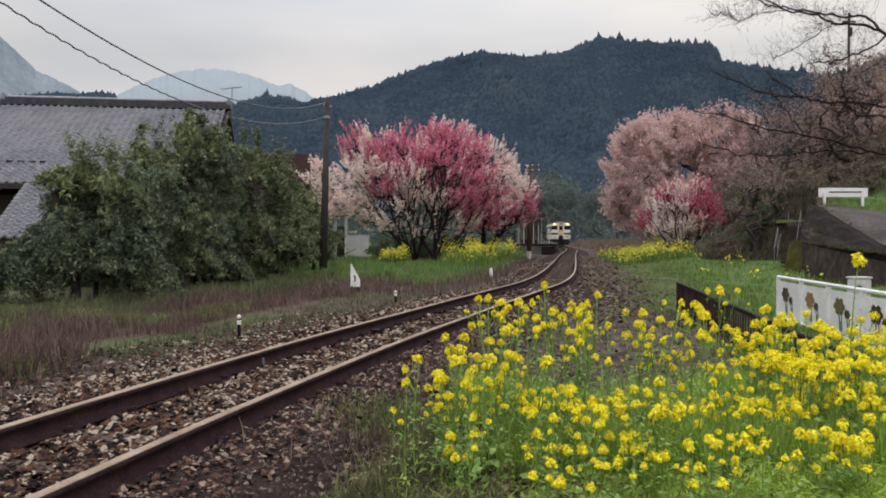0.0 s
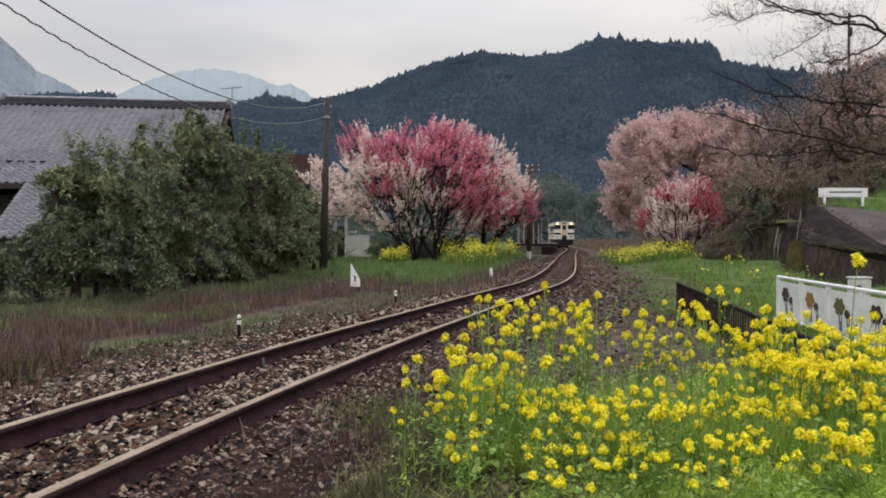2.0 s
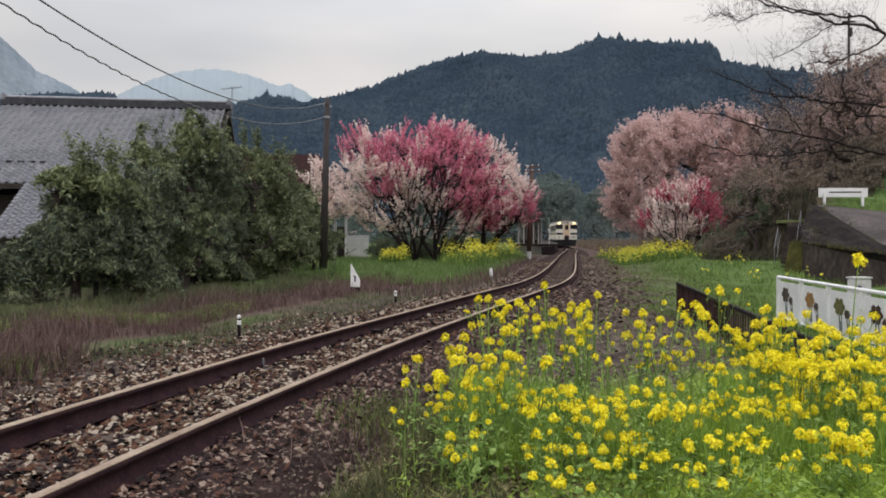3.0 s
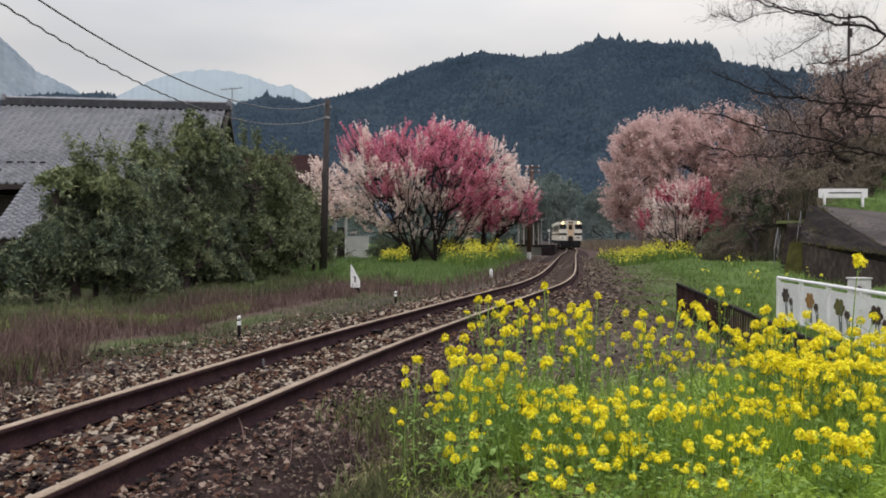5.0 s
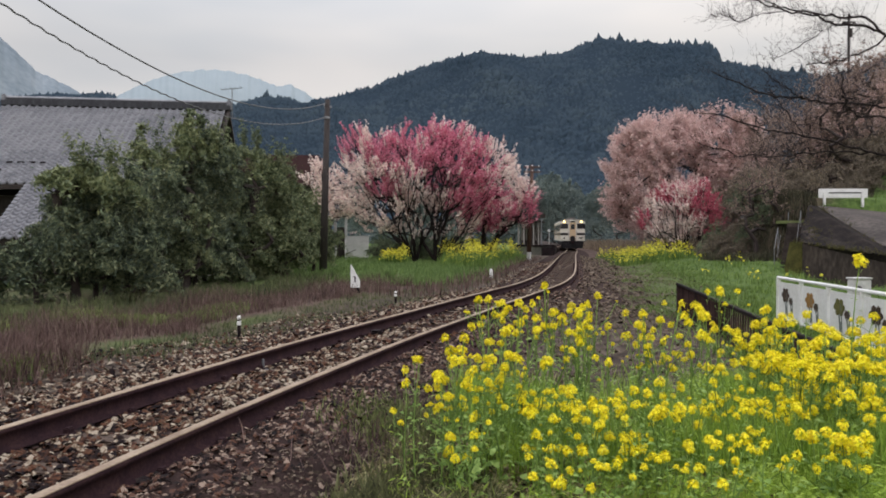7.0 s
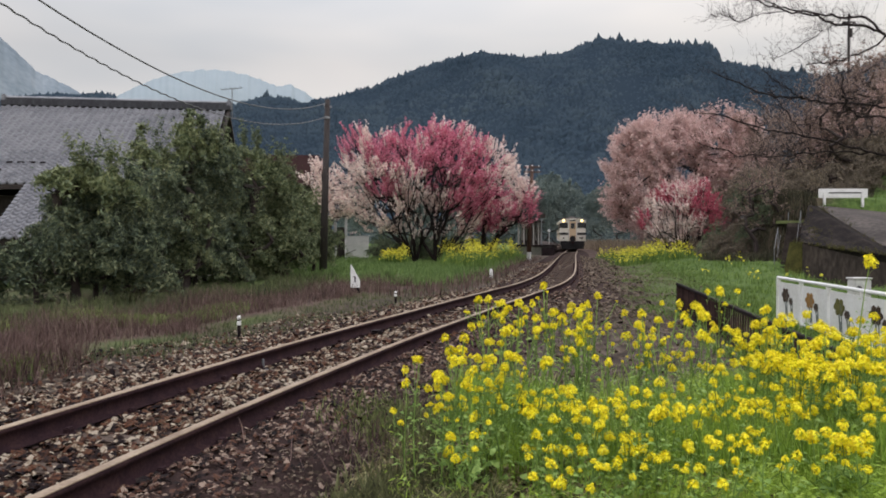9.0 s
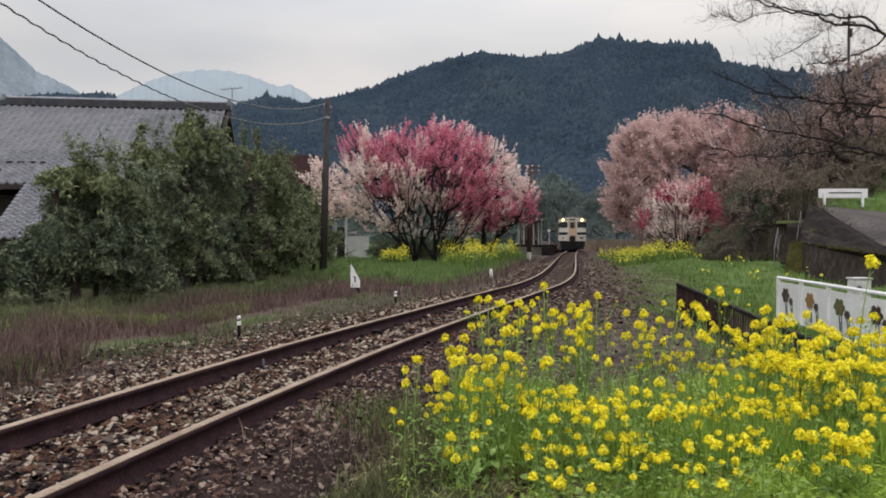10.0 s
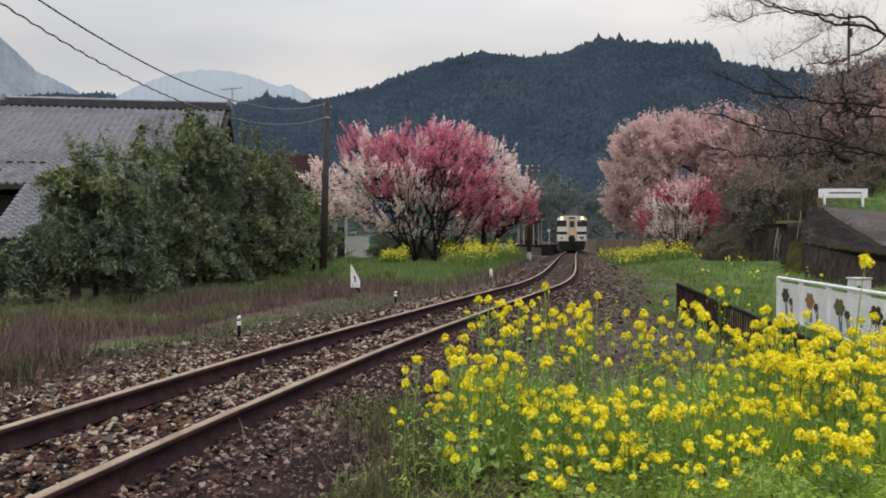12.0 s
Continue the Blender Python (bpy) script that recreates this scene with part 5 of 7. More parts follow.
def build_shrubs():
    rng = np.random.default_rng(21)
    label = "dense dark evergreen shrub with drooping leaf sprays"
    g = "shrubs before the house"
    shrub("shrub", (-8.15, 18.0, 0), lumpy(rng, 13, (0.15, -0.1, 1.5, 0.75, 1.0, 0.75), 0.5, 0.68) + [(0.1, 0.2, 0.6, 1.0, 0.6, 0.5), (0.9, 0.3, 0.6, 0.8, 0.6, 0.5), (0.0, 0, 2.45, 0.6, 0.6, 0.5), (-0.45, 0, 2.3, 0.5, 0.5, 0.5), (0.6, 0, 2.4, 0.5, 0.5, 0.5)], rng, 38000, 0.11, label, group=g, sprays=52)
    shrub("shrub", (-8.5, 21.0, 0), lumpy(rng, 14, (0, 0, 1.4, 1.2, 1.0, 1.2), 0.55, 0.85) + [(0.5, 0, 2.9, 0.65, 0.7, 0.6), (-0.5, 0, 2.45, 0.7, 0.7, 0.5)], rng, 44000, 0.115, label, group=g, sprays=46)
    shrub("shrub", (-7.75, 24.0, 0), lumpy(rng, 15, (0, 0, 1.7, 1.4, 1.0, 1.6), 0.6, 0.9) + [(0.0, 0.2, 2.9, 0.95, 0.8, 0.8), (0.25, 0.2, 3.5, 0.6, 0.6, 0.5), (-0.9, 0, 3.5, 0.55, 0.6, 0.6), (0.05, 0, 4.2, 0.3, 0.3, 0.6), (0.5, 0.1, 4.4, 0.4, 0.4, 0.5), (0.65, 0, 3.6, 0.5, 0.5, 0.6), (0.15, 0, 4.95, 0.1, 0.1, 0.5), (0.8, 0, 3.9, 0.4, 0.4, 0.5)], rng, 52000, 0.125, "tall dark evergreen shrub with upright leafy tips", group=g, sprays=46)
    shrub("shrub", (-6.85, 27.0, 0), lumpy(rng, 15, (0, 0, 1.9, 1.6, 1.0, 1.9), 0.65, 1.0) + [(0.2, 0, 4.2, 0.8, 0.7, 0.6), (-0.7, 0, 4.1, 0.7, 0.7, 0.7), (0.9, 0, 3.5, 0.7, 0.7, 0.7)], rng, 42000, 0.13, "dense olive-green shrub with hanging leaf sprays", group=g, material="olive_leaf", sprays=46)
    shrub("shrub", (-6.2, 29.8, 0), lumpy(rng, 12, (0, 0, 1.6, 0.65, 0.9, 1.5), 0.5, 0.75) + [(-0.3, 0, 3.7, 0.6, 0.6, 0.6), (0.2, 0, 3.1, 0.6, 0.6, 0.6)], rng, 28000, 0.135, "olive-green shrub reaching towards the pole", group=g, material="olive_leaf", sprays=46)
    shrub("shrub", (-6.0, 35.2, 0), lumpy(rng, 11, (-0.1, 0, 1.5, 0.75, 0.9, 1.5), 0.45, 0.75), rng, 17000, 0.14, "leafy green shrub behind the pole", group=g, sprays=55, material="olive_leaf")
    shrub("shrub", (-8.5, 27.4, 0), lumpy(rng, 9, (0, 0, 1.3, 1.5, 0.7, 1.2), 0.6, 0.95), rng, 16000, 0.14, label, group=g, sprays=70)
    shrub("shrub", (-9.0, 17.0, 0), lumpy(rng, 11, (-0.5, 0, 0.7, 1.9, 0.4, 0.5), 0.42, 0.6) + [(0.0, 0.2, 1.3, 0.55, 0.5, 0.45)], rng, 22000, 0.10, "low dark tangled shrub at the weedy verge", group=g, sprays=52)
    shrub("young_bush", (-8.25, 17.3, 0), [(-0.25, -0.2, 2.7, 0.4, 0.4, 0.3), (0.2, -0.2, 2.85, 0.45, 0.4, 0.3), (0.8, -0.1, 2.7, 0.4, 0.4, 0.3)], rng, 5200, 0.12, "yellow-green young shoots over the evergreen shrub", material="young_leaf", count=30, sprays=70)
    for x, y in ((-6.45, 25.4), (-5.75, 28.0), (-7.3, 21.6)):
        shrub("young_bush", (x, y, 0), [(0, 0, 0.9, 0.7, 0.4, 0.6), (0.4, 0, 1.7, 0.5, 0.4, 0.6), (-0.6, 0, 1.5, 0.6, 0.4, 0.6)], rng, 3200, 0.13, "olive leafy growth at the foot of the shrubs", material="olive_leaf", count=30, sprays=40)
    shrub("young_bush", (-6.85, 26.4, 0), [(0.6, -0.3, 3.6, 0.6, 0.5, 0.5), (-0.6, -0.3, 3.9, 0.5, 0.5, 0.5)], rng, 1600, 0.15, "lighter green shoots over the evergreen shrub", material="young_leaf", count=30, sprays=60)
    shrub("young_bush", (-7.9, 23.6, 0), [(0, 0, 4.2, 0.34, 0.3, 0.6), (0.1, 0, 4.9, 0.22, 0.2, 0.5), (0.85, 0, 4.1, 0.25, 0.25, 0.4)], rng, 4600, 0.12, "upright green sprig rising over the roof", material="young_leaf", count=24, sprays=50)
    shrub("young_bush", (-8.55, 21.8, 0), [(0, 0, 3.7, 0.4, 0.35, 0.55), (-0.05, 0, 4.3, 0.18, 0.18, 0.4)], rng, 1500, 0.12, "upright green sprig in the shrubs", material="young_leaf", count=24, sprays=50)
    shrub("young_bush", (-8.7, 20.0, 0), [(0, 0, 2.9, 0.5, 0.35, 0.4), (0.0, 0, 3.4, 0.14, 0.14, 0.35)], rng, 1200, 0.11, "upright green sprig in the shrubs", material="young_leaf", count=24, sprays=50)
    shrub("young_bush", (-6.1, 28.6, 0), [(0, -0.3, 3.4, 0.6, 0.4, 0.5), (0.3, -0.4, 2.4, 0.5, 0.4, 0.6)], rng, 1800, 0.13, "lighter green shoots over the shrub", material="young_leaf", count=24, sprays=60)
    shrub("young_bush", (-8.1, 23.5, 0), [(-0.5, -0.3, 3.7, 0.6, 0.5, 0.5), (0.5, -0.4, 4.1, 0.4, 0.4, 0.6)], rng, 1600, 0.15, "lighter green shoots over the tall shrub", material="young_leaf", count=30, sprays=60)

    for x, y, z, lab in ((-7.8, 23.1, 3.4, "dark leafy shoots before the tall shrub"), (-6.75, 26.2, 3.3, "dark leafy shoots before the olive shrub")):
        shrub("young_bush", (x, y, 0), [(0, 0, z, 0.6, 0.4, 0.55), (0.1, 0, z - 1.0, 0.5, 0.35, 0.5)], rng, 3000, 0.125, lab, material="evergreen", count=24, sprays=60)


build_shrubs()

# ---- blossom trees ----


def fan_growth(base, stems, lobes, rng, step=0.4, fork=0.45, depth=3, lift=0.03, limit=3600, fill=300):
    """Stems (azimuth, tilt from upright, in degrees) that fan out from the base and fork until they leave the lobes."""
    arr = np.array(lobes)
    base = np.array(base, float)
    nodes, parent, level = [base, base + (0, 0, 0.15)], [-1, 0], [0, 0]
    queue = []
    for az, tilt in stems:
        a, t = radians(az), radians(tilt)
        queue.append((1, np.array((math.sin(t) * math.cos(a), math.sin(t) * math.sin(a), math.cos(t))), 0, 99.0, False, 0.0))
    while queue and len(nodes) < limit:
        i, d, lv, left, entered, gone = queue.pop(0)
        d = d + rng.normal(size=3) * 0.09 + (0, 0, lift)
        d /= np.linalg.norm(d)
        q = nodes[i] + d * step
        here = bool(((((q - arr[:, :3]) / arr[:, 3:]) ** 2).sum(axis=1) < 1).any())
        if left <= 0 or (entered and not here) or gone > (16 if entered else 1.7):
            continue
        nodes.append(q), parent.append(i), level.append(lv)
        j = len(nodes) - 1
        queue.append((j, d, lv, left - step, entered or here, gone + step))
        if lv < depth and gone > 0.5 and rng.random() < fork:
            side = np.cross(d, rng.normal(size=3))
            c = d * 0.85 + side / np.linalg.norm(side) * rng.uniform(0.35, 0.8)
            queue.append((j, c / np.linalg.norm(c), lv + 1, rng.uniform(1.2, 4.0) / (1 + 0.35 * lv), here, gone))
    # lighter wood that fills what is left of the crown, from the nearest branch below
    w = (arr[:, 3] * arr[:, 4] * arr[:, 5]) ** (2 / 3)
    for k in rng.choice(len(arr), fill, p=w / w.sum()):
        v = rng.normal(size=3)
        p = arr[k, :3] + v / np.linalg.norm(v) * arr[k, 3:] * rng.uniform(0.6, 0.97)
        have = np.array(nodes[2:])
        away = np.linalg.norm(have - p, axis=1) + 1.5 * np.maximum(have[:, 2] - p[2], 0)
        i = int(np.argmin(away)) + 2
        a, m = nodes[i], max(1, int(np.linalg.norm(p - nodes[i]) / step))
        if p[2] < 0.8 or m > 9:
            continue
        for q in range(1, m + 1):
            f = q / m
            nodes.append(a + (p - a) * f + rng.normal(size=3) * 0.06 * (1 - f)), parent.append(i)
            i = len(nodes) - 1
    load = np.zeros(len(nodes))
    for i in range(len(nodes) - 1, 0, -1):
        load[i] = max(load[i], 1.0)
        load[parent[i]] += load[i]
    return np.array(nodes), np.array(parent), load


def blossom_tree(name, base, trunks, lobes, pink, rng, label, shoots_n=1200, length=0.9, up=0.5, flowers=36, size=0.09, fluff=0.045, petals=("white_petal", "pink_petal"), r_base=0.17, step=0.4, fork=0.32, bare=0.25, limit=3600, fill=300, hollow=(), low=0.9):
    """A tree whose stems fan out from trunks (x, y, stems); straight flowering shoots stand outward on the outer wood, and those
    inside a pink lobe (cx, cy, cz, rx, ry, rz) carry deeper flowers than the rest. Few shoots grow in a hollow lobe, and few under the height low."""
    t = thing(name, pose(*base), label, "tree")
    A, D = [], []
    arr = np.array(lobes)
    for tx, ty, stems in trunks:
        nodes, parent, load = fan_growth((tx, ty, -0.15), stems, lobes, rng, step, fork, limit=limit // len(trunks), fill=fill // len(trunks))
        link("trunk", limbs_mesh("trunk", nodes, parent, load, 0.016, r_base, "dark_bark", 6), t, "dark rough trunk and limbs")
        A.append(nodes[2:]), D.append(nodes[2:] - nodes[parent[2:]])
    a, d = np.concatenate(A), np.concatenate(D)
    e = np.sqrt(((a[:, None] - arr[None, :, :3]) ** 2 / arr[None, :, 3:] ** 2).sum(axis=2).min(axis=1))
    w = np.clip(e - bare, 0.02, 1) ** 1.3 * (e < 1.15) * (a[:, 2] > 0.9)
    w = w * np.clip((a[:, 2] - 0.9) / low, 0.06, 1)
    for cx, cy, cz, rx, ry, rz in hollow:
        w[np.linalg.norm((a - (cx, cy, cz)) / (rx, ry, rz), axis=1) < 1] *= 0.12
    k = rng.choice(len(a), shoots_n, p=w / w.sum())
    a, d = a[k] + rng.normal(size=(shoots_n, 3)) * 0.12, d[k] / (np.linalg.norm(d[k], axis=1)[:, None] + 1e-9)
    out = a - np.array((arr[:, 0].mean(), 0, 0.5))
    out /= np.linalg.norm(out, axis=1)[:, None]
    way = out * 0.7 + d * 0.5 + rng.normal(size=a.shape) * 0.33
    way[:, 2] += up
    way /= np.linalg.norm(way, axis=1)[:, None]
    b = a + way * (length * (0.45 + 0.8 * rng.random(shoots_n)))[:, None]
    tagged(link("fine_growth", shoot_mesh("fine_growth", a, b, 0.012, "twig"), t), "thin dark flowering twigs", kind="stuff")
    mid = (a + b) / 2
    deep = np.zeros(shoots_n, bool)
    for cx, cy, cz, rx, ry, rz in pink:
        deep |= np.linalg.norm((mid - (cx, cy, cz)) / (rx, ry, rz), axis=1) + rng.normal(size=shoots_n) * 0.24 < 1
    for sel, material, nm in ((~deep, petals[0], "pale_blossom"), (deep, petals[1], "pink_blossom")):
        if sel.sum() > 3:
            c = along(a[sel], b[sel], flowers, rng, fluff)
            link(nm, leaf_mesh(nm, c, size, material, rng, 0.8), t, "")
    return t


def build_blossom():
    rng = np.random.default_rng(33)
    ring = [(az, tilt) for az, tilt in ((0, 8), (70, 30), (150, 42), (185, 62), (200, 30), (250, 48), (300, 55), (340, 62), (20, 40), (180, 48))]
    blossom_tree("plum_tree", (-1.05, 50, 0), [(-0.75, 0.1, [(180, 62), (185, 48), (170, 34), (230, 50), (130, 45), (270, 30), (100, 12), (190, 22), (250, 58), (150, 5), (0, 16)]), (0.55, 0, [(0, 56), (10, 42), (340, 26), (300, 52), (60, 40), (90, 10), (170, 14), (270, 42), (350, 60), (20, 14), (200, 25)])],
                 [(0.2, 0, 5.4, 4.9, 3.4, 3.15), (-3.6, 0, 4.9, 2.4, 2.3, 2.8), (-2.2, -0.6, 2.9, 2.7, 2.0, 1.5), (3.5, 0, 5.2, 2.3, 2.2, 2.5), (1.0, -0.6, 2.6, 2.2, 1.8, 1.2), (-4.4, 0, 6.9, 1.2, 1.2, 1.5)],
                 [(0.5, 0, 7.2, 3.6, 5.0, 1.9), (1.8, 0, 5.7, 2.0, 5.0, 1.3), (3.6, 0, 5.9, 0.9, 4.0, 0.8), (-5.0, 0, 7.8, 0.9, 3, 1.1), (-2.6, 0, 6.9, 1.3, 4.0, 1.1), (3.9, 0, 4.4, 1.4, 3, 1.2), (2.4, -2, 3.8, 1.0, 3, 0.9), (-2.6, -2, 4.6, 0.8, 2, 0.7)],
                 rng, "large plum tree with white and deep pink blossom", shoots_n=2200, length=1.05, flowers=36, size=0.105, fluff=0.045, r_base=0.2, limit=3000, fill=700, hollow=[(0.7, -1.6, 4.6, 1.7, 3.0, 0.95), (0.3, -1.5, 2.6, 2.6, 3.0, 0.8), (-2.6, -1.5, 3.3, 0.9, 2.4, 0.6)], low=2.2)
    blossom_tree("plum_tree", (2.75, 54, 0), [(0, 0, ring)],
                 [(1.4, 0, 4.5, 2.3, 2.2, 2.1), (2.6, 0, 3.6, 1.2, 1.4, 1.3), (-0.3, 0, 3.2, 1.6, 1.6, 1.3), (1.0, 0, 2.9, 2.0, 1.6, 1.1)],
                 [(-0.4, 0, 3.0, 1.9, 3, 1.4), (3.3, 0, 3.5, 1.2, 3, 1.2), (1.3, 0, 3.4, 1.0, 2, 0.8)],
                 rng, "smaller plum tree with pale and pink blossom", shoots_n=800, length=0.9, flowers=34, size=0.10, fluff=0.055, r_base=0.26, limit=1100, fill=300)
    blossom_tree("plum_tree", (-7.15, 48, 0), [(0, 0, ring)],
                 [(-0.7, 0, 5.0, 1.0, 1.1, 1.0), (0.5, 0, 4.2, 1.1, 1.2, 1.1), (-0.4, 0, 3.7, 1.1, 1.0, 0.9), (0.3, 0, 3.0, 1.0, 1.0, 0.9)],
                 [], rng, "small pale-flowering plum tree beside the yard", shoots_n=300, length=0.8, flowers=34, size=0.10, r_base=0.08, limit=500, fill=120)
    blossom_tree("plum_tree", (19.2, 62, 0), [(0.1, 0, ring + [(90, 20), (170, 18), (10, 20), (60, 12)])],
                 [(-0.7, 0, 3.1, 2.6, 2.2, 2.5), (1.5, 0, 4.0, 1.5, 1.6, 1.7), (2.3, 0, 2.7, 1.0, 1, 1.3)],
                 [(1.7, 0, 4.5, 1.6, 3, 1.5), (2.8, 0, 2.8, 0.95, 3, 1.2), (-0.6, 1.2, 5.2, 1.3, 1.6, 0.9), (-3.0, 0.6, 3.2, 0.8, 2, 1.0)],
                 rng, "low plum tree with crimson and pale blossom", shoots_n=760, length=1.0, up=0.9, flowers=34, size=0.095, petals=("white_petal", "crimson_petal"), r_base=0.15, limit=900, fill=260)
    blossom_tree("cherry_tree", (24.6, 77, 0.7), [(-0.5, 0, [(180, 64), (175, 48), (190, 34), (250, 50), (280, 30), (150, 20), (200, 74)]), (0.8, 0.4, [(0, 52), (20, 34), (330, 44), (300, 60), (80, 14), (60, 40), (340, 20)])],
                 [(-1.2, 0, 6.6, 7.6, 5.0, 6.6), (2.4, 0, 9.9, 5.0, 4.0, 3.6), (5.2, 0, 8.0, 3.0, 3.0, 3.0)],
                 [], rng, "large spreading cherry tree in dusty pink blossom", shoots_n=3200, length=1.3, up=0.05, flowers=36, size=0.20, fluff=0.17, petals=("cherry_petal", "pink_petal"), r_base=0.36, step=0.7, bare=0.35, limit=2400, fill=900)
    blossom_tree("cherry_tree", (33.5, 61, 4.2), [(0, 0, ring)], [(0, 0, 6.2, 3.6, 3.0, 3.4), (2.6, 0, 7.6, 2.6, 2.4, 2.4), (-2.2, 0, 5.0, 2.4, 2.2, 2.2)], [],
                 rng, "pale cherry tree high on the wooded bank", shoots_n=700, length=1.2, up=0.1, flowers=22, size=0.17, fluff=0.16, petals=("cherry_petal", "pink_petal"), r_base=0.24, step=0.6, limit=900, fill=260)


mat("crimson_petal", [(0.424, 0.046, 0.102), (0.551, 0.098, 0.168), (0.657, 0.208, 0.264)], 0.6, 0.7, 0.0, vary=0.6, jitter="island", translucent=0.4)
build_blossom()

# ---- bare trees and woodland ----


def bare_tree(name, base, lobes, rng, label, count, per, length, leaves=0, material="brown_leaf", r_base=0.2, size=0.12, trunk_h=2.0):
    t = thing(name, pose(*base), label, "tree", "bare trees on the bank")
    nodes, parent, load = skeleton((0, 0, -0.3), lobes, count, rng, trunk_h, 0.1)
    link("trunk", limbs_mesh("trunk", nodes, parent, load, 0.014, r_base, "bark", 5), t)
    a, b = shoots(nodes, parent, load, rng, per, length, 0.4)
    link("fine_growth", shoot_mesh("fine_growth", a, b, 0.011, "twig"), t)
    if leaves:
        link("bud_cover", leaf_mesh("bud_cover", along(a, b, leaves, rng, 0.08), size, material, rng, 0.7), t, "reddish brown buds and old leaves" if material == "brown_leaf" else "")
    return t


def build_bare_trees():
    rng = np.random.default_rng(44)
    spread = [(0, 0, 4.5, 2.6, 2.4, 2.4), (1.2, 0, 6.0, 2.2, 2.0, 1.8), (-1.4, 0, 5.6, 2.0, 2.0, 1.8), (0, 0, 2.4, 2.4, 2.2, 1.5)]
    first = bare_tree("bare_tree", (24.2, 49.5, 3.1), spread, rng, "leafless brown tree thick with budding twigs", 170, 5, 0.9, 6, size=0.12)
    second = bare_tree("bare_tree", (25.2, 48, 3.4), [(0, 0, 5.2, 2.8, 2.4, 2.8), (1.4, 0, 7.6, 2.0, 2.0, 1.8), (-1.2, 0, 6.8, 1.8, 1.8, 1.8)], rng, "leafless dark tree with a tall open crown", 150, 5, 1.0, 4, size=0.12)
    for ob, x, y, rz, sc in ((first, 27.5, 52, 140, 1.2), (second, 26.0, 60, 200, 1.0), (first, 26.5, 43, 30, 0.8), (second, 31.0, 48, 80, 1.1), (second, 18.6, 42, 300, 0.5), (first, 29.5, 41, 250, 0.9), (first, 34.5, 66, 10, 1.35), (second, 16.6, 40, 20, 0.42), (second, 14.4, 35.2, 110, 0.5)):
        copy_thing(ob, pose(x, y, float(ground_z(x, y)) - 0.1, 0, 0, rz)).scale = (sc, sc, sc)
    low = lumpy(rng, 7, (0, 0, 0.9, 1.3, 0.8, 0.6), 0.45, 0.75)
    thicket = shrub("thicket", (17.6, 43.5, 0), low, rng, 4200, 0.13, "brownish undergrowth thicket on the bank", "undergrowth", "undergrowth", "thicket on the bank", 70, sprays=80)
    thicket.location.z = float(ground_z(17.6, 43.5)) - 0.05
    for x, y, sc in ((19.6, 41.5, 1.0), (22.0, 43, 1.1), (24.8, 45, 1.3), (21.2, 47.5, 1.1), (23.0, 52, 1.8), (27.0, 50, 1.4), (29.0, 60, 2.2), (33, 58, 2.6), (20.9, 50.0, 1.1), (26.5, 66, 2.4), (31, 72, 2.4), (14.9, 38.2, 0.6), (15.9, 38.8, 1.0), (14.7, 40.4, 0.75), (16.2, 37.2, 0.7), (15.6, 43.4, 0.8), (16.9, 37.4, 0.9), (13.9, 36.0, 0.5), (14.6, 36.4, 0.42), (20.6, 39.6, 0.6), (22.0, 40.6, 0.7), (23.6, 41.8, 0.8), (25.2, 42.6, 0.8)):
        copy_thing(thicket, pose(x, y, float(ground_z(x, y)) - 0.05, 0, 0, x * 40)).scale = (sc, sc, sc)
    green = shrub("bank_bush", (18.6, 52, 0), lumpy(rng, 9, (0, 0, 1.1, 1.1, 0.8, 0.9), 0.5, 0.7), rng, 8000, 0.14, "dark green leafy bush", "bush", "evergreen", "", 90, sprays=100)
    green.location.z = float(ground_z(18.6, 52)) - 0.05
    for x, y, sc in ((15.2, 41.5, 0.45), (15.6, 37.6, 0.5), (16.6, 41.0, 0.7), (15.0, 35.7, 0.5), (14.5, 36.6, 0.5), (15.8, 39.2, 0.8), (-4.6, 57, 0.8), (-3.4, 54, 0.75), (-1.5, 55, 0.7), (0.2, 54.5, 0.75), (-2.6, 58.5, 0.9), (-0.6, 57.5, 0.8), (1.4, 59, 0.9), (3.4, 58.5, 0.8)):
        copy_thing(green, pose(x, y, float(ground_z(x, y)) - 0.05, 0, 0, x * 33)).scale = (sc, sc, sc)
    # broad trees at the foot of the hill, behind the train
    wood = shrub("woodland_tree", (14.0, 165, 0), [(0, 0, 6, 4.5, 4, 4.5), (1.5, 0, 10.5, 3.6, 3.4, 3.2), (-2.2, 0, 9, 3.2, 3, 3)], rng, 24000, 0.42, "broadleaf tree at the foot of the hill, haze put in its grey-green", "tree", "hazed_wood_leaf", "trees at the foot of the hill", 120, sprays=300)
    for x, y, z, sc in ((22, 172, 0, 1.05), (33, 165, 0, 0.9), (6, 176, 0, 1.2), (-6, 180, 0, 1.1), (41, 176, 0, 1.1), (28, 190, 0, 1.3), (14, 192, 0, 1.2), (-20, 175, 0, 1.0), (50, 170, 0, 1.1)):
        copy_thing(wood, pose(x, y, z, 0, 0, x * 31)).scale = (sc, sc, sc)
    # low hedge wood that closes the valley floor
    n = 46000
    x = rng.uniform(-110, 120, n)
    y = rng.uniform(196, 206, n)
    z = rng.random(n) ** 0.8 * (6.5 + 2.2 * lumps(x, y * 0, 14, 61) + 1.2 * lumps(x, y * 0, 5, 62))
    tagged(link("valley_hedge", leaf_mesh("valley_hedge", np.stack([x, y, z], axis=1), 0.6, "hazed_wood_leaf", rng, 0.7)), "undergrowth at the foot of the hill, haze put in its grey-green", "undergrowth", kind="stuff")


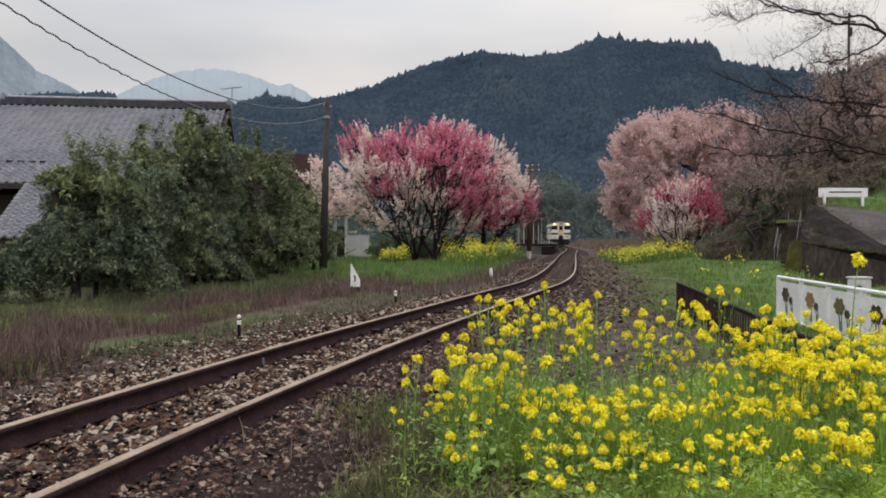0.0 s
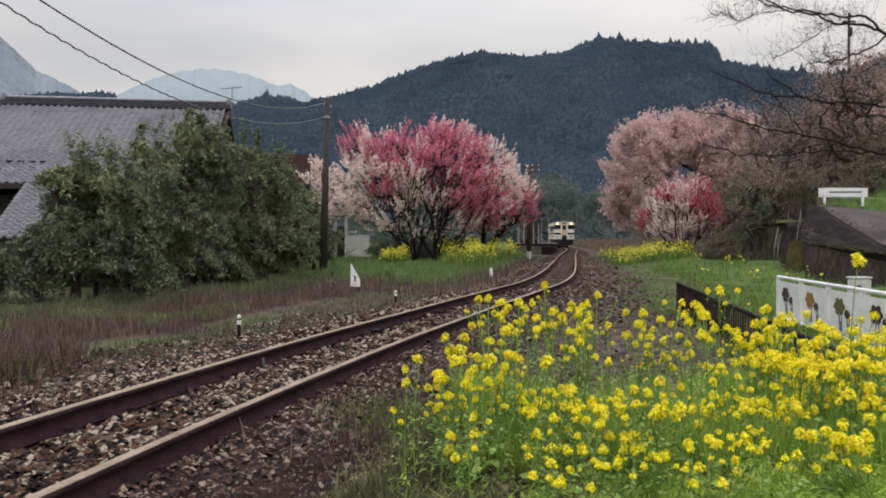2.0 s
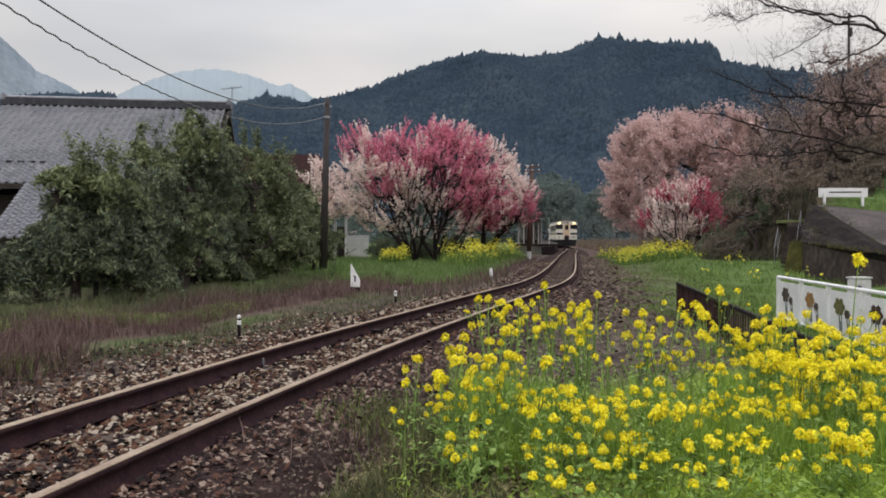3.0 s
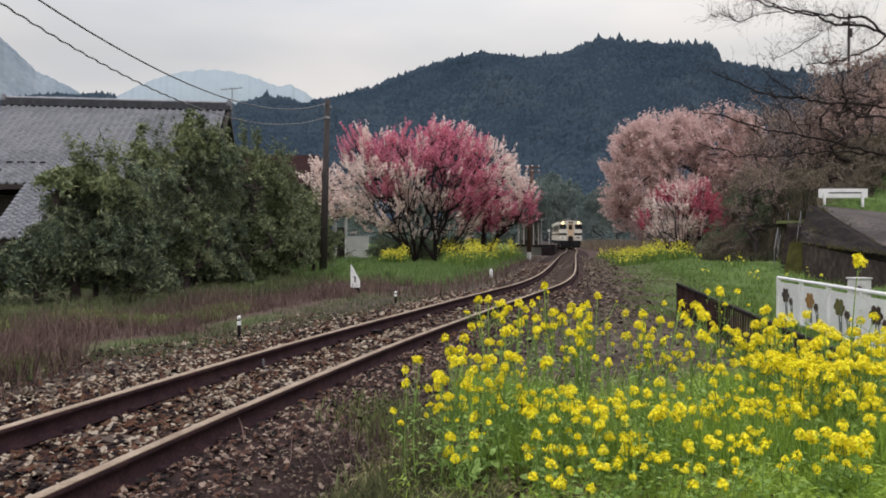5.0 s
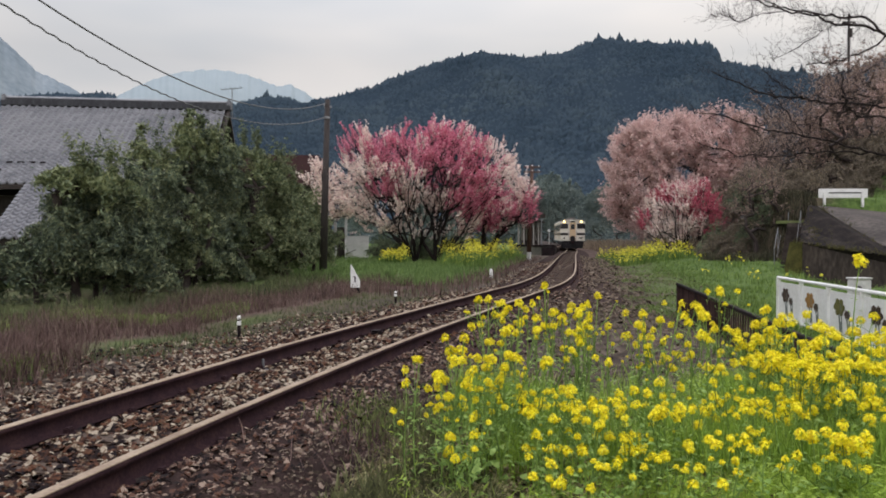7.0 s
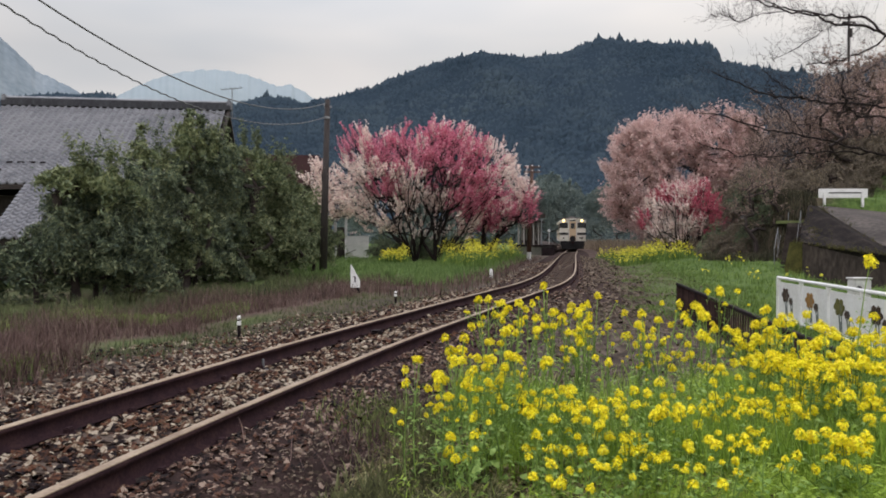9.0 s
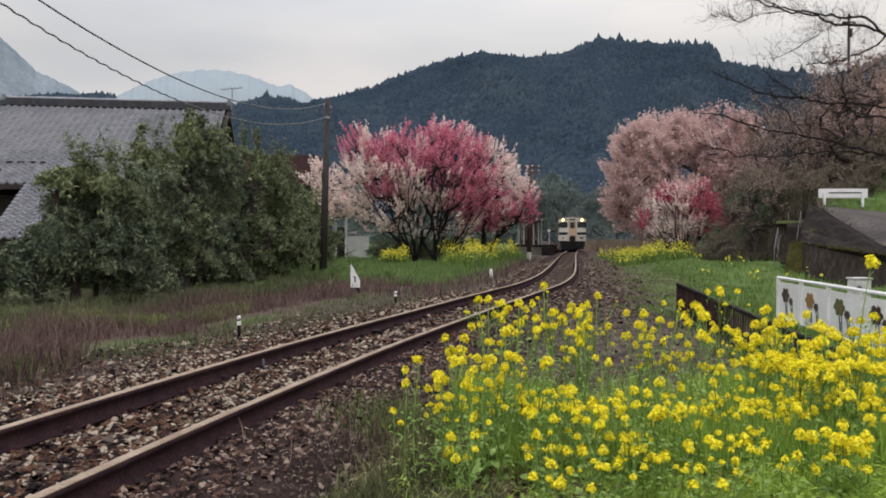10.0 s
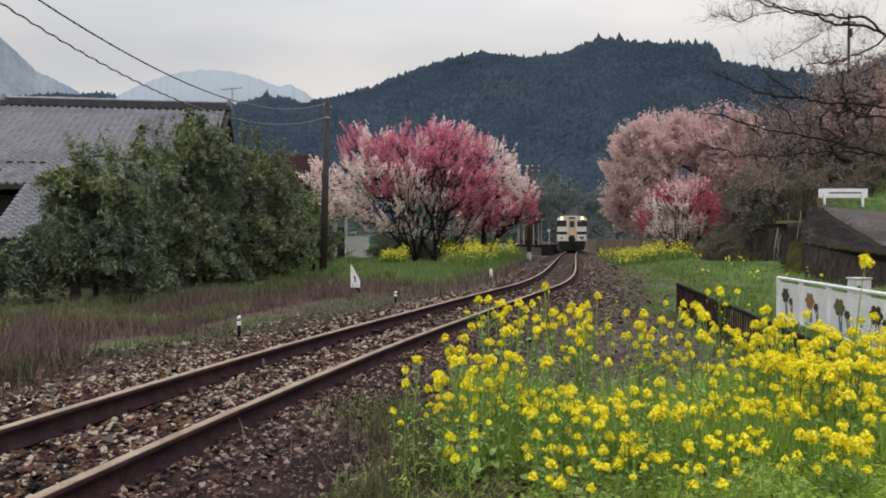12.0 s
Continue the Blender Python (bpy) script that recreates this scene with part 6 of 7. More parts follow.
# leaf colour paled and greyed to carry the haze of distance
mat("hazed_wood_leaf", [(0.152, 0.195, 0.186), (0.18, 0.225, 0.208), (0.22, 0.258, 0.22)], 0.15, 0.9, 0.0, vary=0.3, jitter="island", translucent=0.15, spec=0.1)
build_bare_trees()


def build_near_tree():
    """The bare tree whose trunk stands beside the road; its limbs reach over the view."""
    rng = np.random.default_rng(6)
    t = thing("roadside_tree", pose(7.6, 11.0, -0.2), "bare dark tree with long spreading limbs and fine twigs", "tree")
    limbs = [
        ([(0.0, 0.0, 2.6), (-0.55, 0.0, 4.3), (-1.25, 0.0, 4.56), (-1.6, 0.05, 4.72), (-1.92, 0.1, 4.74), (-2.2, 0.1, 4.88), (-2.62, 0.1, 4.95), (-2.85, 0.2, 5.05), (-3.2, 0.2, 5.2)], 0.036),
        ([(-1.25, 0.0, 4.55), (-1.5, 0.1, 4.85), (-1.82, 0.2, 4.88), (-2.3, 0.2, 4.96), (-2.65, 0.3, 5.05), (-3.1, 0.3, 5.3)], 0.03),
        ([(-1.25, 0.0, 4.57), (-1.55, -0.1, 4.34), (-1.9, -0.1, 4.2), (-2.2, -0.2, 4.12), (-2.5, -0.2, 4.1)], 0.022),
        ([(0.0, 0.0, 2.4), (-0.7, -0.2, 3.35), (-1.25, -0.2, 3.53), (-1.8, -0.2, 3.54), (-2.3, -0.2, 3.58), (-2.6, -0.2, 3.64), (-2.95, -0.2, 3.65), (-3.35, -0.2, 3.8), (-3.85, -0.2, 4.02)], 0.03),
        ([(-0.9, -0.3, 3.3), (-1.25, -0.3, 3.34), (-1.8, -0.3, 3.37), (-1.97, -0.3, 3.5), (-2.05, -0.3, 3.74), (-2.03, -0.3, 4.02)], 0.024),
        ([(0.0, 0.0, 2.2), (-0.6, 0.2, 2.75), (-1.25, 0.2, 2.89), (-1.8, 0.2, 3.05), (-2.37, 0.2, 3.17), (-2.86, 0.2, 3.23), (-3.43, 0.2, 3.42), (-3.9, 0.2, 3.5)], 0.028),
        ([(-1.25, 0.2, 2.89), (-1.96, 0.3, 2.95), (-2.6, 0.3, 2.87), (-3.18, 0.3, 2.88), (-3.83, 0.3, 3.05)], 0.02),
        ([(-2.6, -0.2, 3.64), (-2.78, -0.2, 3.78), (-3.1, -0.2, 4.02)], 0.014),
        ([(-2.35, 0.2, 3.17), (-2.6, 0.2, 3.5), (-2.85, 0.2, 3.85)], 0.014),
        ([(-2.62, 0.1, 4.95), (-3.1, 0.0, 4.87), (-3.35, 0.0, 4.75), (-3.5, 0.0, 4.84), (-3.75, 0.0, 4.86)], 0.01),
        ([(-1.9, -0.1, 4.72), (-2.2, -0.2, 4.62), (-2.7, -0.2, 4.3), (-3.0, -0.3, 4.15)], 0.01),
    ]
    bm = tube((0.15, 0, -0.3), (0.05, 0, 1.2), 0.2, 0.16, 12)
    tube((0.05, 0, 1.15), (0, 0, 2.65), 0.165, 0.12, 12, bm)
    part("trunk", bm, "bark", t, "", None, True)
    A, B = [], []
    for pts, r in limbs:
        p = np.array(pts)
        n = 6 * (len(p) - 1)
        s = np.linspace(0, len(p) - 1, n + 1)
        q = np.stack([np.interp(s, range(len(p)), p[:, k]) for k in range(3)], axis=1)
        q[1:-1] += rng.normal(size=q[1:-1].shape) * 0.012
        nodes = np.vstack([q[:1], q])
        load = np.linspace(40, 1, len(nodes))
        link("limb", limbs_mesh("limb", nodes, np.r_[-1, np.arange(len(nodes) - 1)], load, 0.004, r * 0.6, "dark_bark", 6), t)
        k = rng.integers(len(q) // 4, len(q), int(len(q) * 3.0))
        a = q[k]
        d = rng.normal(size=a.shape) * (0.7, 0.5, 0.6) + (-0.45, 0, 0.3)
        b = a + d / np.linalg.norm(d, axis=1)[:, None] * rng.uniform(0.08, 0.46, (len(a), 1))
        # each twig in three bent pieces, with two side twigs
        step, turn = (b - a) / 3, rng.normal(size=a.shape) * 0.035
        at = a
        for m in range(3):
            to = at + step + turn * (m - 0.6) + (0, 0, 0.012 * m)
            A.append(at), B.append(to)
            for _ in range(1):
                c = at + (to - at) * rng.random((len(a), 1))
                e = step * rng.uniform(0.5, 1.3, (len(a), 1)) + rng.normal(size=a.shape) * 0.05
                A.append(c), B.append(c + e * 0.6)
                A.append(c + e * 0.6), B.append(c + e * 1.1 + (0, 0, 0.02) + rng.normal(size=a.shape) * 0.012)
            at = to
    a, b = np.concatenate(A), np.concatenate(B)
    link("fine_growth", shoot_mesh("fine_growth", a, b, 0.0021, "dark_bark"), t, "fine dark twigs")


build_near_tree()

# ---- the train ----


def build_train():
    """Front face at y = 0 looking along -y, rail top at z = 0; the body runs back along +y."""
    t = thing("diesel_railcar", pose(0, 0, 0), "cream diesel railcar with black trim and lit headlamps", "train")
    W, H0, H1, L = 2.9, 1.02, 3.42, 20.0
    h = W / 2
    prof = [(-h, H0), (h, H0), (h, H1 - 0.1), (h - 0.12, H1), (-h + 0.12, H1), (-h, H1 - 0.1)]
    bm = prism(prof, L)
    bmesh.ops.bevel(bm, geom=[e for e in bm.edges if abs((e.verts[0].co - e.verts[1].co).y) < 0.01 and e.verts[0].co.y < 0.01], offset=0.08, segments=2, affect="EDGES")
    part("body", bm, "train_cream", t)
    roof = [((h - 0.08) * math.cos(a), H1 - 0.02 + 0.30 * math.sin(a)) for a in np.linspace(0, math.pi, 13)]
    part("roof", prism([(x, z) for x, z in roof], L - 0.1), "train_roof", t, "dull grey roof", pose(0, 0.05, 0))
    # front: sign box, lamps, windows, door, bands
    part("brow", box(2.3, 0.12, 0.16, (0, -0.01, 3.46), 0.05), "train_cream", t)
    part("destination_sign", box(0.62, 0.05, 0.17, (0, -0.06, 3.36), 0.01), "train_glass", t, "dark destination sign")
    for x in (-1.0, 1.0):
        lamp = part("headlamp", tube((x, -0.10, 3.30), (x, 0.02, 3.30), 0.15, 0.17, 16), "train_black", t, "headlamp housing")
        part("lens", ball(0.15, (x, -0.10, 3.30), (1, 0.35, 1)), "lit_lamp", lamp, "glowing warm lens")
        win = part("cab_window", box(0.86, 0.04, 0.60, (x * 0.96, -0.015, 2.80), 0.015), "train_black", t, "black window band")
        part("pane", box(0.70, 0.02, 0.46, (x * 0.96, -0.04, 2.80), 0.005), "train_glass", win)
        part("wiper", tube((x * 0.8, -0.055, 2.5), (x * 1.02, -0.055, 2.88), 0.012, sides=6), "train_black", win)
        part("trim_band", box(0.94, 0.025, 0.28, (x * 0.965, -0.012, 1.85), 0.006), "train_black", t, "black band")
        part("tail_lamp", tube((x * 1.0, -0.05, 1.36), (x * 1.0, 0.0, 1.36), 0.09, sides=12), "train_black", t)
        part("handrail", tube((x * 0.46, -0.06, 1.2), (x * 0.46, -0.06, 2.3), 0.016, sides=6), "galvanised", t)
        part("corner_pillar", box(0.07, 0.07, 0.62, (x * 1.425, 0.03, 2.74), 0.01), "train_black", t)
    part("number_panel", box(0.46, 0.02, 0.12, (0.95, -0.012, 1.40), 0.004), "train_black", t, "dark number panel")
    door = part("end_door", box(0.74, 0.06, 2.2, (0, -0.02, 2.16), 0.02), "train_tan", t, "tan gangway door")
    frame_bm = box(0.07, 0.1, 2.3, (-0.41, -0.03, 2.18), 0.015)
    box(0.07, 0.1, 2.3, (0.41, -0.03, 2.18), 0.015, frame_bm)
    box(0.89, 0.1, 0.07, (0, -0.03, 3.27), 0.015, frame_bm)
    part("door_frame", frame_bm, "train_cream", door)
    part("door_window", box(0.46, 0.03, 0.62, (0, -0.055, 2.74), 0.01), "train_glass", door, "dark door window")
    part("headboard", prism([(-0.24, 1.0), (0.24, 1.0), (0.36, 1.3), (0.2, 1.62), (-0.2, 1.62), (-0.36, 1.3)], 0.05), "train_black", t, "dark shield at the foot of the door", pose(0, -0.12, 0))
    part("front_skirt", box(2.6, 0.1, 0.5, (0, 0.1, 0.78), 0.03), "train_black", t, "black front skirt")
    plow = prism([(-1.2, 0.14), (1.2, 0.14), (1.25, 0.6), (-1.25, 0.6)], 0.25)
    part("snow_plough", plow, "train_black", t, "black plough plate", pose(0, 0.0, 0))
    cp = part("coupler", box(0.26, 0.7, 0.26, (0, -0.25, 0.88), 0.04), "train_black", t)
    part("jaw", box(0.36, 0.2, 0.3, (0, -0.55, 0.88), 0.06), "rail_side", cp)
    for x in (-0.55, 0.55, -0.75, 0.75):
        part("hose", tube((x, -0.05, 0.95), (x * 0.96, -0.18, 0.45), 0.03, sides=8), "train_black", t)
    for x in (-1.2, 1.2):
        part("step", box(0.3, 0.25, 0.05, (x, -0.05, 0.5), 0.01), "train_black", t)
    # sides
    for side in (-1, 1):
        part("side_band", box(0.02, L - 0.3, 0.22, (side * (h + 0.004), L / 2, 1.85), 0.004), "train_black", t, "black band along the side")
        for k, y in enumerate((1.1, 6.4, 13.6, 18.9)):
            d = part("side_door", box(0.03, 1.1 if k in (1, 2) else 0.75, 2.1, (side * (h + 0.006), y, 2.2), 0.01), "train_tan", t, "tan passenger door")
            part("pane", box(0.02, 0.42, 0.7, (side * (h + 0.022), y, 2.75), 0.005), "train_glass", d)
        for y in np.arange(2.4, 18.4, 1.0):
            if min(abs(y - 6.4), abs(y - 13.6)) > 0.95:
                w = part("side_window", box(0.025, 0.86, 0.86, (side * (h + 0.004), y, 2.62), 0.01), "galvanised", t)
                part("pane", box(0.02, 0.76, 0.76, (side * (h + 0.012), y, 2.62), 0.005), "train_glass", w)
    part("underframe", box(2.3, 13.0, 0.55, (0, 10.0, 0.72), 0.04), "train_black", t, "black underfloor equipment")
    for y in (2.9, 17.1):
        b = part("bogie", box(1.9, 2.9, 0.26, (0, y, 0.55), 0.05), "train_black", t)
        for dy in (-1.05, 1.05):
            for x in (-0.565, 0.565):
                part("wheel", tube((x - 0.06, y + dy, 0.43), (x + 0.06, y + dy, 0.43), 0.43, sides=24), "rail_side", b)
    for y in (4, 8, 12, 16):
        part("roof_vent", box(0.7, 1.0, 0.2, (0, y, 3.76), 0.05), "train_roof", t)
    return t


TRAIN = build_train()

# ---- rape flowers in front ----


def flower_head(rng, n, r, tall):
    """A raceme: four-petalled flowers packed in a dome over a looser skirt, with small buds on top."""
    v = []

    def bloom(c, nrm, s):
        nrm = nrm / np.linalg.norm(nrm)
        u = np.cross(nrm, (0.3, 0.4, 0.87))
        u /= np.linalg.norm(u)
        w = np.cross(nrm, u)
        turn = rng.uniform(0, 1.57)
        for k in range(4):
            b = 1.5708 * k + turn
            e = u * math.cos(b) + w * math.sin(b)
            g = np.cross(nrm, e)
            lift = nrm * 0.3 * s
            v.extend([c, c + e * s * 0.7 + g * s * 0.5 + lift, c + e * s * 1.15 + lift * 0.5, c + e * s * 0.7 - g * s * 0.5 + lift])

    for i in range(n):
        f = (i + 0.5) / n
        a = i * 2.39996 + rng.normal() * 0.25
        tilt = 0.25 + 1.45 * f
        rr = r * min(1.0, 0.35 + 0.9 * math.sqrt(f)) * (1 + 0.16 * rng.normal()) * (1.0 if f < 0.75 else 0.85)
        c = np.array((math.cos(a) * rr, math.sin(a) * rr, tall * (0.55 - 1.15 * f + 0.08 * rng.normal())))
        bloom(c, np.array((math.cos(a) * math.sin(tilt), math.sin(a) * math.sin(tilt), math.cos(tilt) + 0.25)) + rng.normal(size=3) * 0.2, 0.0115 * (0.8 + 0.4 * rng.random()))
    for i in range(7):
        a = i * 2.4
        bloom(np.array((math.cos(a) * r * 0.22, math.sin(a) * r * 0.22, tall * 0.72)), np.array((math.cos(a), math.sin(a), 1.0)), 0.005)
    return mesh_np("flower_head", np.array(v), np.arange(len(v)).reshape(-1, 4), "rape_petal")


def rape_plant(rng, heads, hgt, branches, full, bloom=1.0):
    """One plant of that height: a stem, branches from its upper half, racemes at their tips, pods under them, leaves below."""
    p = thing("rape_plant", pose(0, 0, 0), "flowering yellow rape plant with green stem and leaves", "flower", "rape plants by the track")
    lean = Vector((rng.normal() * 0.06 * hgt, rng.normal() * 0.06 * hgt, hgt))
    vs, fs, k = [], [], 4
    ph = rng.uniform(0, 6)

    def strand(pts, r0, r1):
        for i, q in enumerate(pts):
            r = r0 + (r1 - r0) * i / (len(pts) - 1)
            for j in range(k):
                vs.append((q[0] + r * math.cos(1.571 * j), q[1] + r * math.sin(1.571 * j), q[2]))
            if i:
                o = len(vs) - 2 * k
                for j in range(k):
                    fs.append((o + j, o + (j + 1) % k, o + k + (j + 1) % k, o + k + j))

    def at(f):
        return lean * f + Vector((0.02 * math.sin(f * 5 + ph), 0.02 * math.cos(f * 4 + ph), 0.0)) * min(1.0, hgt)

    strand([at(f) for f in np.linspace(-0.05, 1, 8)], 0.0065, 0.003)
    tips = [(at(1.0), bloom * rng.uniform(0.78, 1.02))]
    for b in range(branches):
        f = 0.34 + 0.58 * rng.random()
        a = b * 2.4 + ph + rng.normal() * 0.4
        start = at(f)
        out = (0.05 + 0.10 * rng.random()) * (0.6 + 0.6 * hgt)
        end = start + Vector((math.cos(a) * out, math.sin(a) * out, (1.0 - f) * hgt * rng.uniform(0.3, 1.0) + 0.015))
        mid = start.lerp(end, 0.5) + Vector((math.cos(a) * 0.025, math.sin(a) * 0.025, -0.01))
        strand([start, mid, end], 0.0038, 0.0024)
        tips.append((end, bloom * (rng.uniform(0.4, 0.95) if b % 3 < 2 else rng.uniform(0.2, 0.36))))
    lv = []
    up = np.array((0, 0, 1.0))
    # small leaves on short side shoots, closer and larger towards the foot
    for b in range(int(full * (14 + 24 * hgt))):
        f = rng.random() ** 1.35 * 0.86
        a = rng.uniform(0, 6.28)
        s = (0.045 * (1.0 - f) + 0.022) * rng.uniform(0.6, 1.3)
        e = np.array((math.cos(a), math.sin(a), 0.0))
        g = np.array((-math.sin(a), math.cos(a), 0.35 * rng.normal()))
        c = np.array(at(f)) + e * (0.01 + rng.random() * (0.10 * (1 - f) + 0.01)) + up * rng.normal() * 0.02
        c[2] = max(c[2], 0.02)
        rise = rng.uniform(-0.2, 0.9)
        m1 = c + e * s * 0.5 + up * s * rise * 0.5
        m2 = c + e * s * (1.05 - 0.2 * rise) + up * s * (rise * 0.6 - 0.2)
        wd = s * rng.uniform(0.2, 0.36)
        lv += [c - g * wd * 0.3, m1 - g * wd, m1 + g * wd, c + g * wd * 0.3, m1 - g * wd, m2 - g * wd * 0.2, m2 + g * wd * 0.2, m1 + g * wd]
    for tip, sc in tips:
        for b in range(int(9 * sc)):
            a = rng.uniform(0, 6.28)
            c = np.array(tip) - (0, 0, 0.035 + 0.016 * b)
            e = np.array((math.cos(a), math.sin(a), 0.8))
            g = np.array((-math.sin(a), math.cos(a), 0)) * 0.0018
            lv += [c - g, c + e * 0.026 - g, c + e * 0.03 + g, c + g]
    link("stem", mesh_np("stem", [tuple(v) for v in vs], fs, "rape_leaf", flat=False), p, "green stem")
    link("foliage", mesh_np("foliage", np.array(lv), np.arange(len(lv)).reshape(-1, 4), "rape_leaf"), p)
    for tip, sc in tips:
        h = link("flower_head", heads[rng.integers(len(heads))], p, "", pose(tip[0], tip[1], tip[2], rng.normal() * 12, rng.normal() * 12, rng.uniform(0, 360)))
        h.scale = (sc, sc, sc)
    return p


def build_rape_plants():
    rng = np.random.default_rng(77)
    heads = [flower_head(rng, n, r, h) for n, r, h in ((28, 0.027, 0.034), (24, 0.024, 0.030), (34, 0.030, 0.038), (20, 0.021, 0.040), (28, 0.025, 0.046))]
    sizes = (0.34, 0.46, 0.58, 0.70, 0.84, 0.98, 1.14)
    store = {}
    made = []

    def put(x, y, top):
        hgt = max(0.3, top - float(ground_z(x, y)))
        i = int(np.argmin([abs(math.log(hgt / q)) for q in sizes]))
        lush = x > 2.0
        key = (i, int(rng.integers(4)), lush)
        first = key not in store
        if first:
            store[key] = rape_plant(rng, heads, sizes[i], 2 + key[1] + (i > 2), 1.0 + 0.2 * key[1], 1.22 if lush else 1.0)
        m = pose(x, y, float(ground_z(x, y)) - 0.02, rng.normal() * 4, rng.normal() * 4, rng.uniform(0, 360))
        ob = store[key]
        if first:
            ob.matrix_basis = m
        else:
            ob = copy_thing(ob, m)
        k = min(max(hgt / sizes[i], 0.88), 1.12)
        ob.scale = (k, k, k)
        made.append(ob)

    # the single tall plant by the road, then those that stand out, then the beds
    tall = rape_plant(rng, [heads[2], heads[4]], 1.33 - float(ground_z(2.65, 5.15)), 0, 0.7)
    tall.matrix_basis = pose(2.65, 5.15, float(ground_z(2.65, 5.15)) - 0.02)
    for ob in tall.children:
        if ob.name.startswith("flower_head"):
            ob.scale = (1.2, 1.2, 1.5)
    made.append(tall)
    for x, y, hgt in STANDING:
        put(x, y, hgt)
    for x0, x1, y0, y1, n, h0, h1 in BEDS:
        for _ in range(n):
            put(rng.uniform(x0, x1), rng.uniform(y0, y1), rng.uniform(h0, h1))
    return made


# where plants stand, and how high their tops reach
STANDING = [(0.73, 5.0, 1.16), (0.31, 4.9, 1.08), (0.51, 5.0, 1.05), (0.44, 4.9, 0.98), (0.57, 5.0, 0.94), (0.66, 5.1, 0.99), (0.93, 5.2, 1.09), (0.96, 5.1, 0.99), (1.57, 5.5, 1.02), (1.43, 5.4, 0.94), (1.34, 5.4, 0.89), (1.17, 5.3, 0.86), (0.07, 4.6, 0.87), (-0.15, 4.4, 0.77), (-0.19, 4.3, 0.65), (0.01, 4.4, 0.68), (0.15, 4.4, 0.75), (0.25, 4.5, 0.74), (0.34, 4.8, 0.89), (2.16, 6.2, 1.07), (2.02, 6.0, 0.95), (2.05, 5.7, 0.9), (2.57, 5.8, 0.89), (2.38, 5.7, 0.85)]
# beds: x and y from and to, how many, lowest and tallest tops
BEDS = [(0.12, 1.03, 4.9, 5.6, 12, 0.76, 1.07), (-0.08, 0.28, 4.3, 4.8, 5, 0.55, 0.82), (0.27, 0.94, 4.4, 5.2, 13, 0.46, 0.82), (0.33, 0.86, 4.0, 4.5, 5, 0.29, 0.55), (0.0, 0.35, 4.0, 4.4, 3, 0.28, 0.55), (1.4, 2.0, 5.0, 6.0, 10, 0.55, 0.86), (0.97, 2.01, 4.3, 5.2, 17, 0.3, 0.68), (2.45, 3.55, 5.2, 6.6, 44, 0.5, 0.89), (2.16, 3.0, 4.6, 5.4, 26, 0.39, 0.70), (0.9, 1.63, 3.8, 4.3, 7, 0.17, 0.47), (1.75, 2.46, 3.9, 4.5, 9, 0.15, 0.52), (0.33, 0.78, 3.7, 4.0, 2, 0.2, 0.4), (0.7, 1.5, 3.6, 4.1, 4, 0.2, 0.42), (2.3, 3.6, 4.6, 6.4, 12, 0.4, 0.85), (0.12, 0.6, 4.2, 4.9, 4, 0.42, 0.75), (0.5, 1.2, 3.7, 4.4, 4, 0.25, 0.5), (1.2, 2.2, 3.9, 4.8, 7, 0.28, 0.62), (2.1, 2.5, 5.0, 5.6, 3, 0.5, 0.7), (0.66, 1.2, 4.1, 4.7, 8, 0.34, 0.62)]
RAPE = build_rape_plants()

# ---- grass and weeds ----


def scatter(rng, n, x0, x1, y0, y1, keep):
    # denser where the eye is near
    y = y0 * (y1 / y0) ** rng.random(n)
    x = rng.uniform(x0, x1, n)
    k = rng.random(n) < keep(x, y)
    x, y = x[k], y[k]
    return np.stack([x, y, ground_z(x, y) - 0.01], axis=1)


def stuff(name, me, label, category):
    return tagged(link(name, me), label, category, kind="stuff")


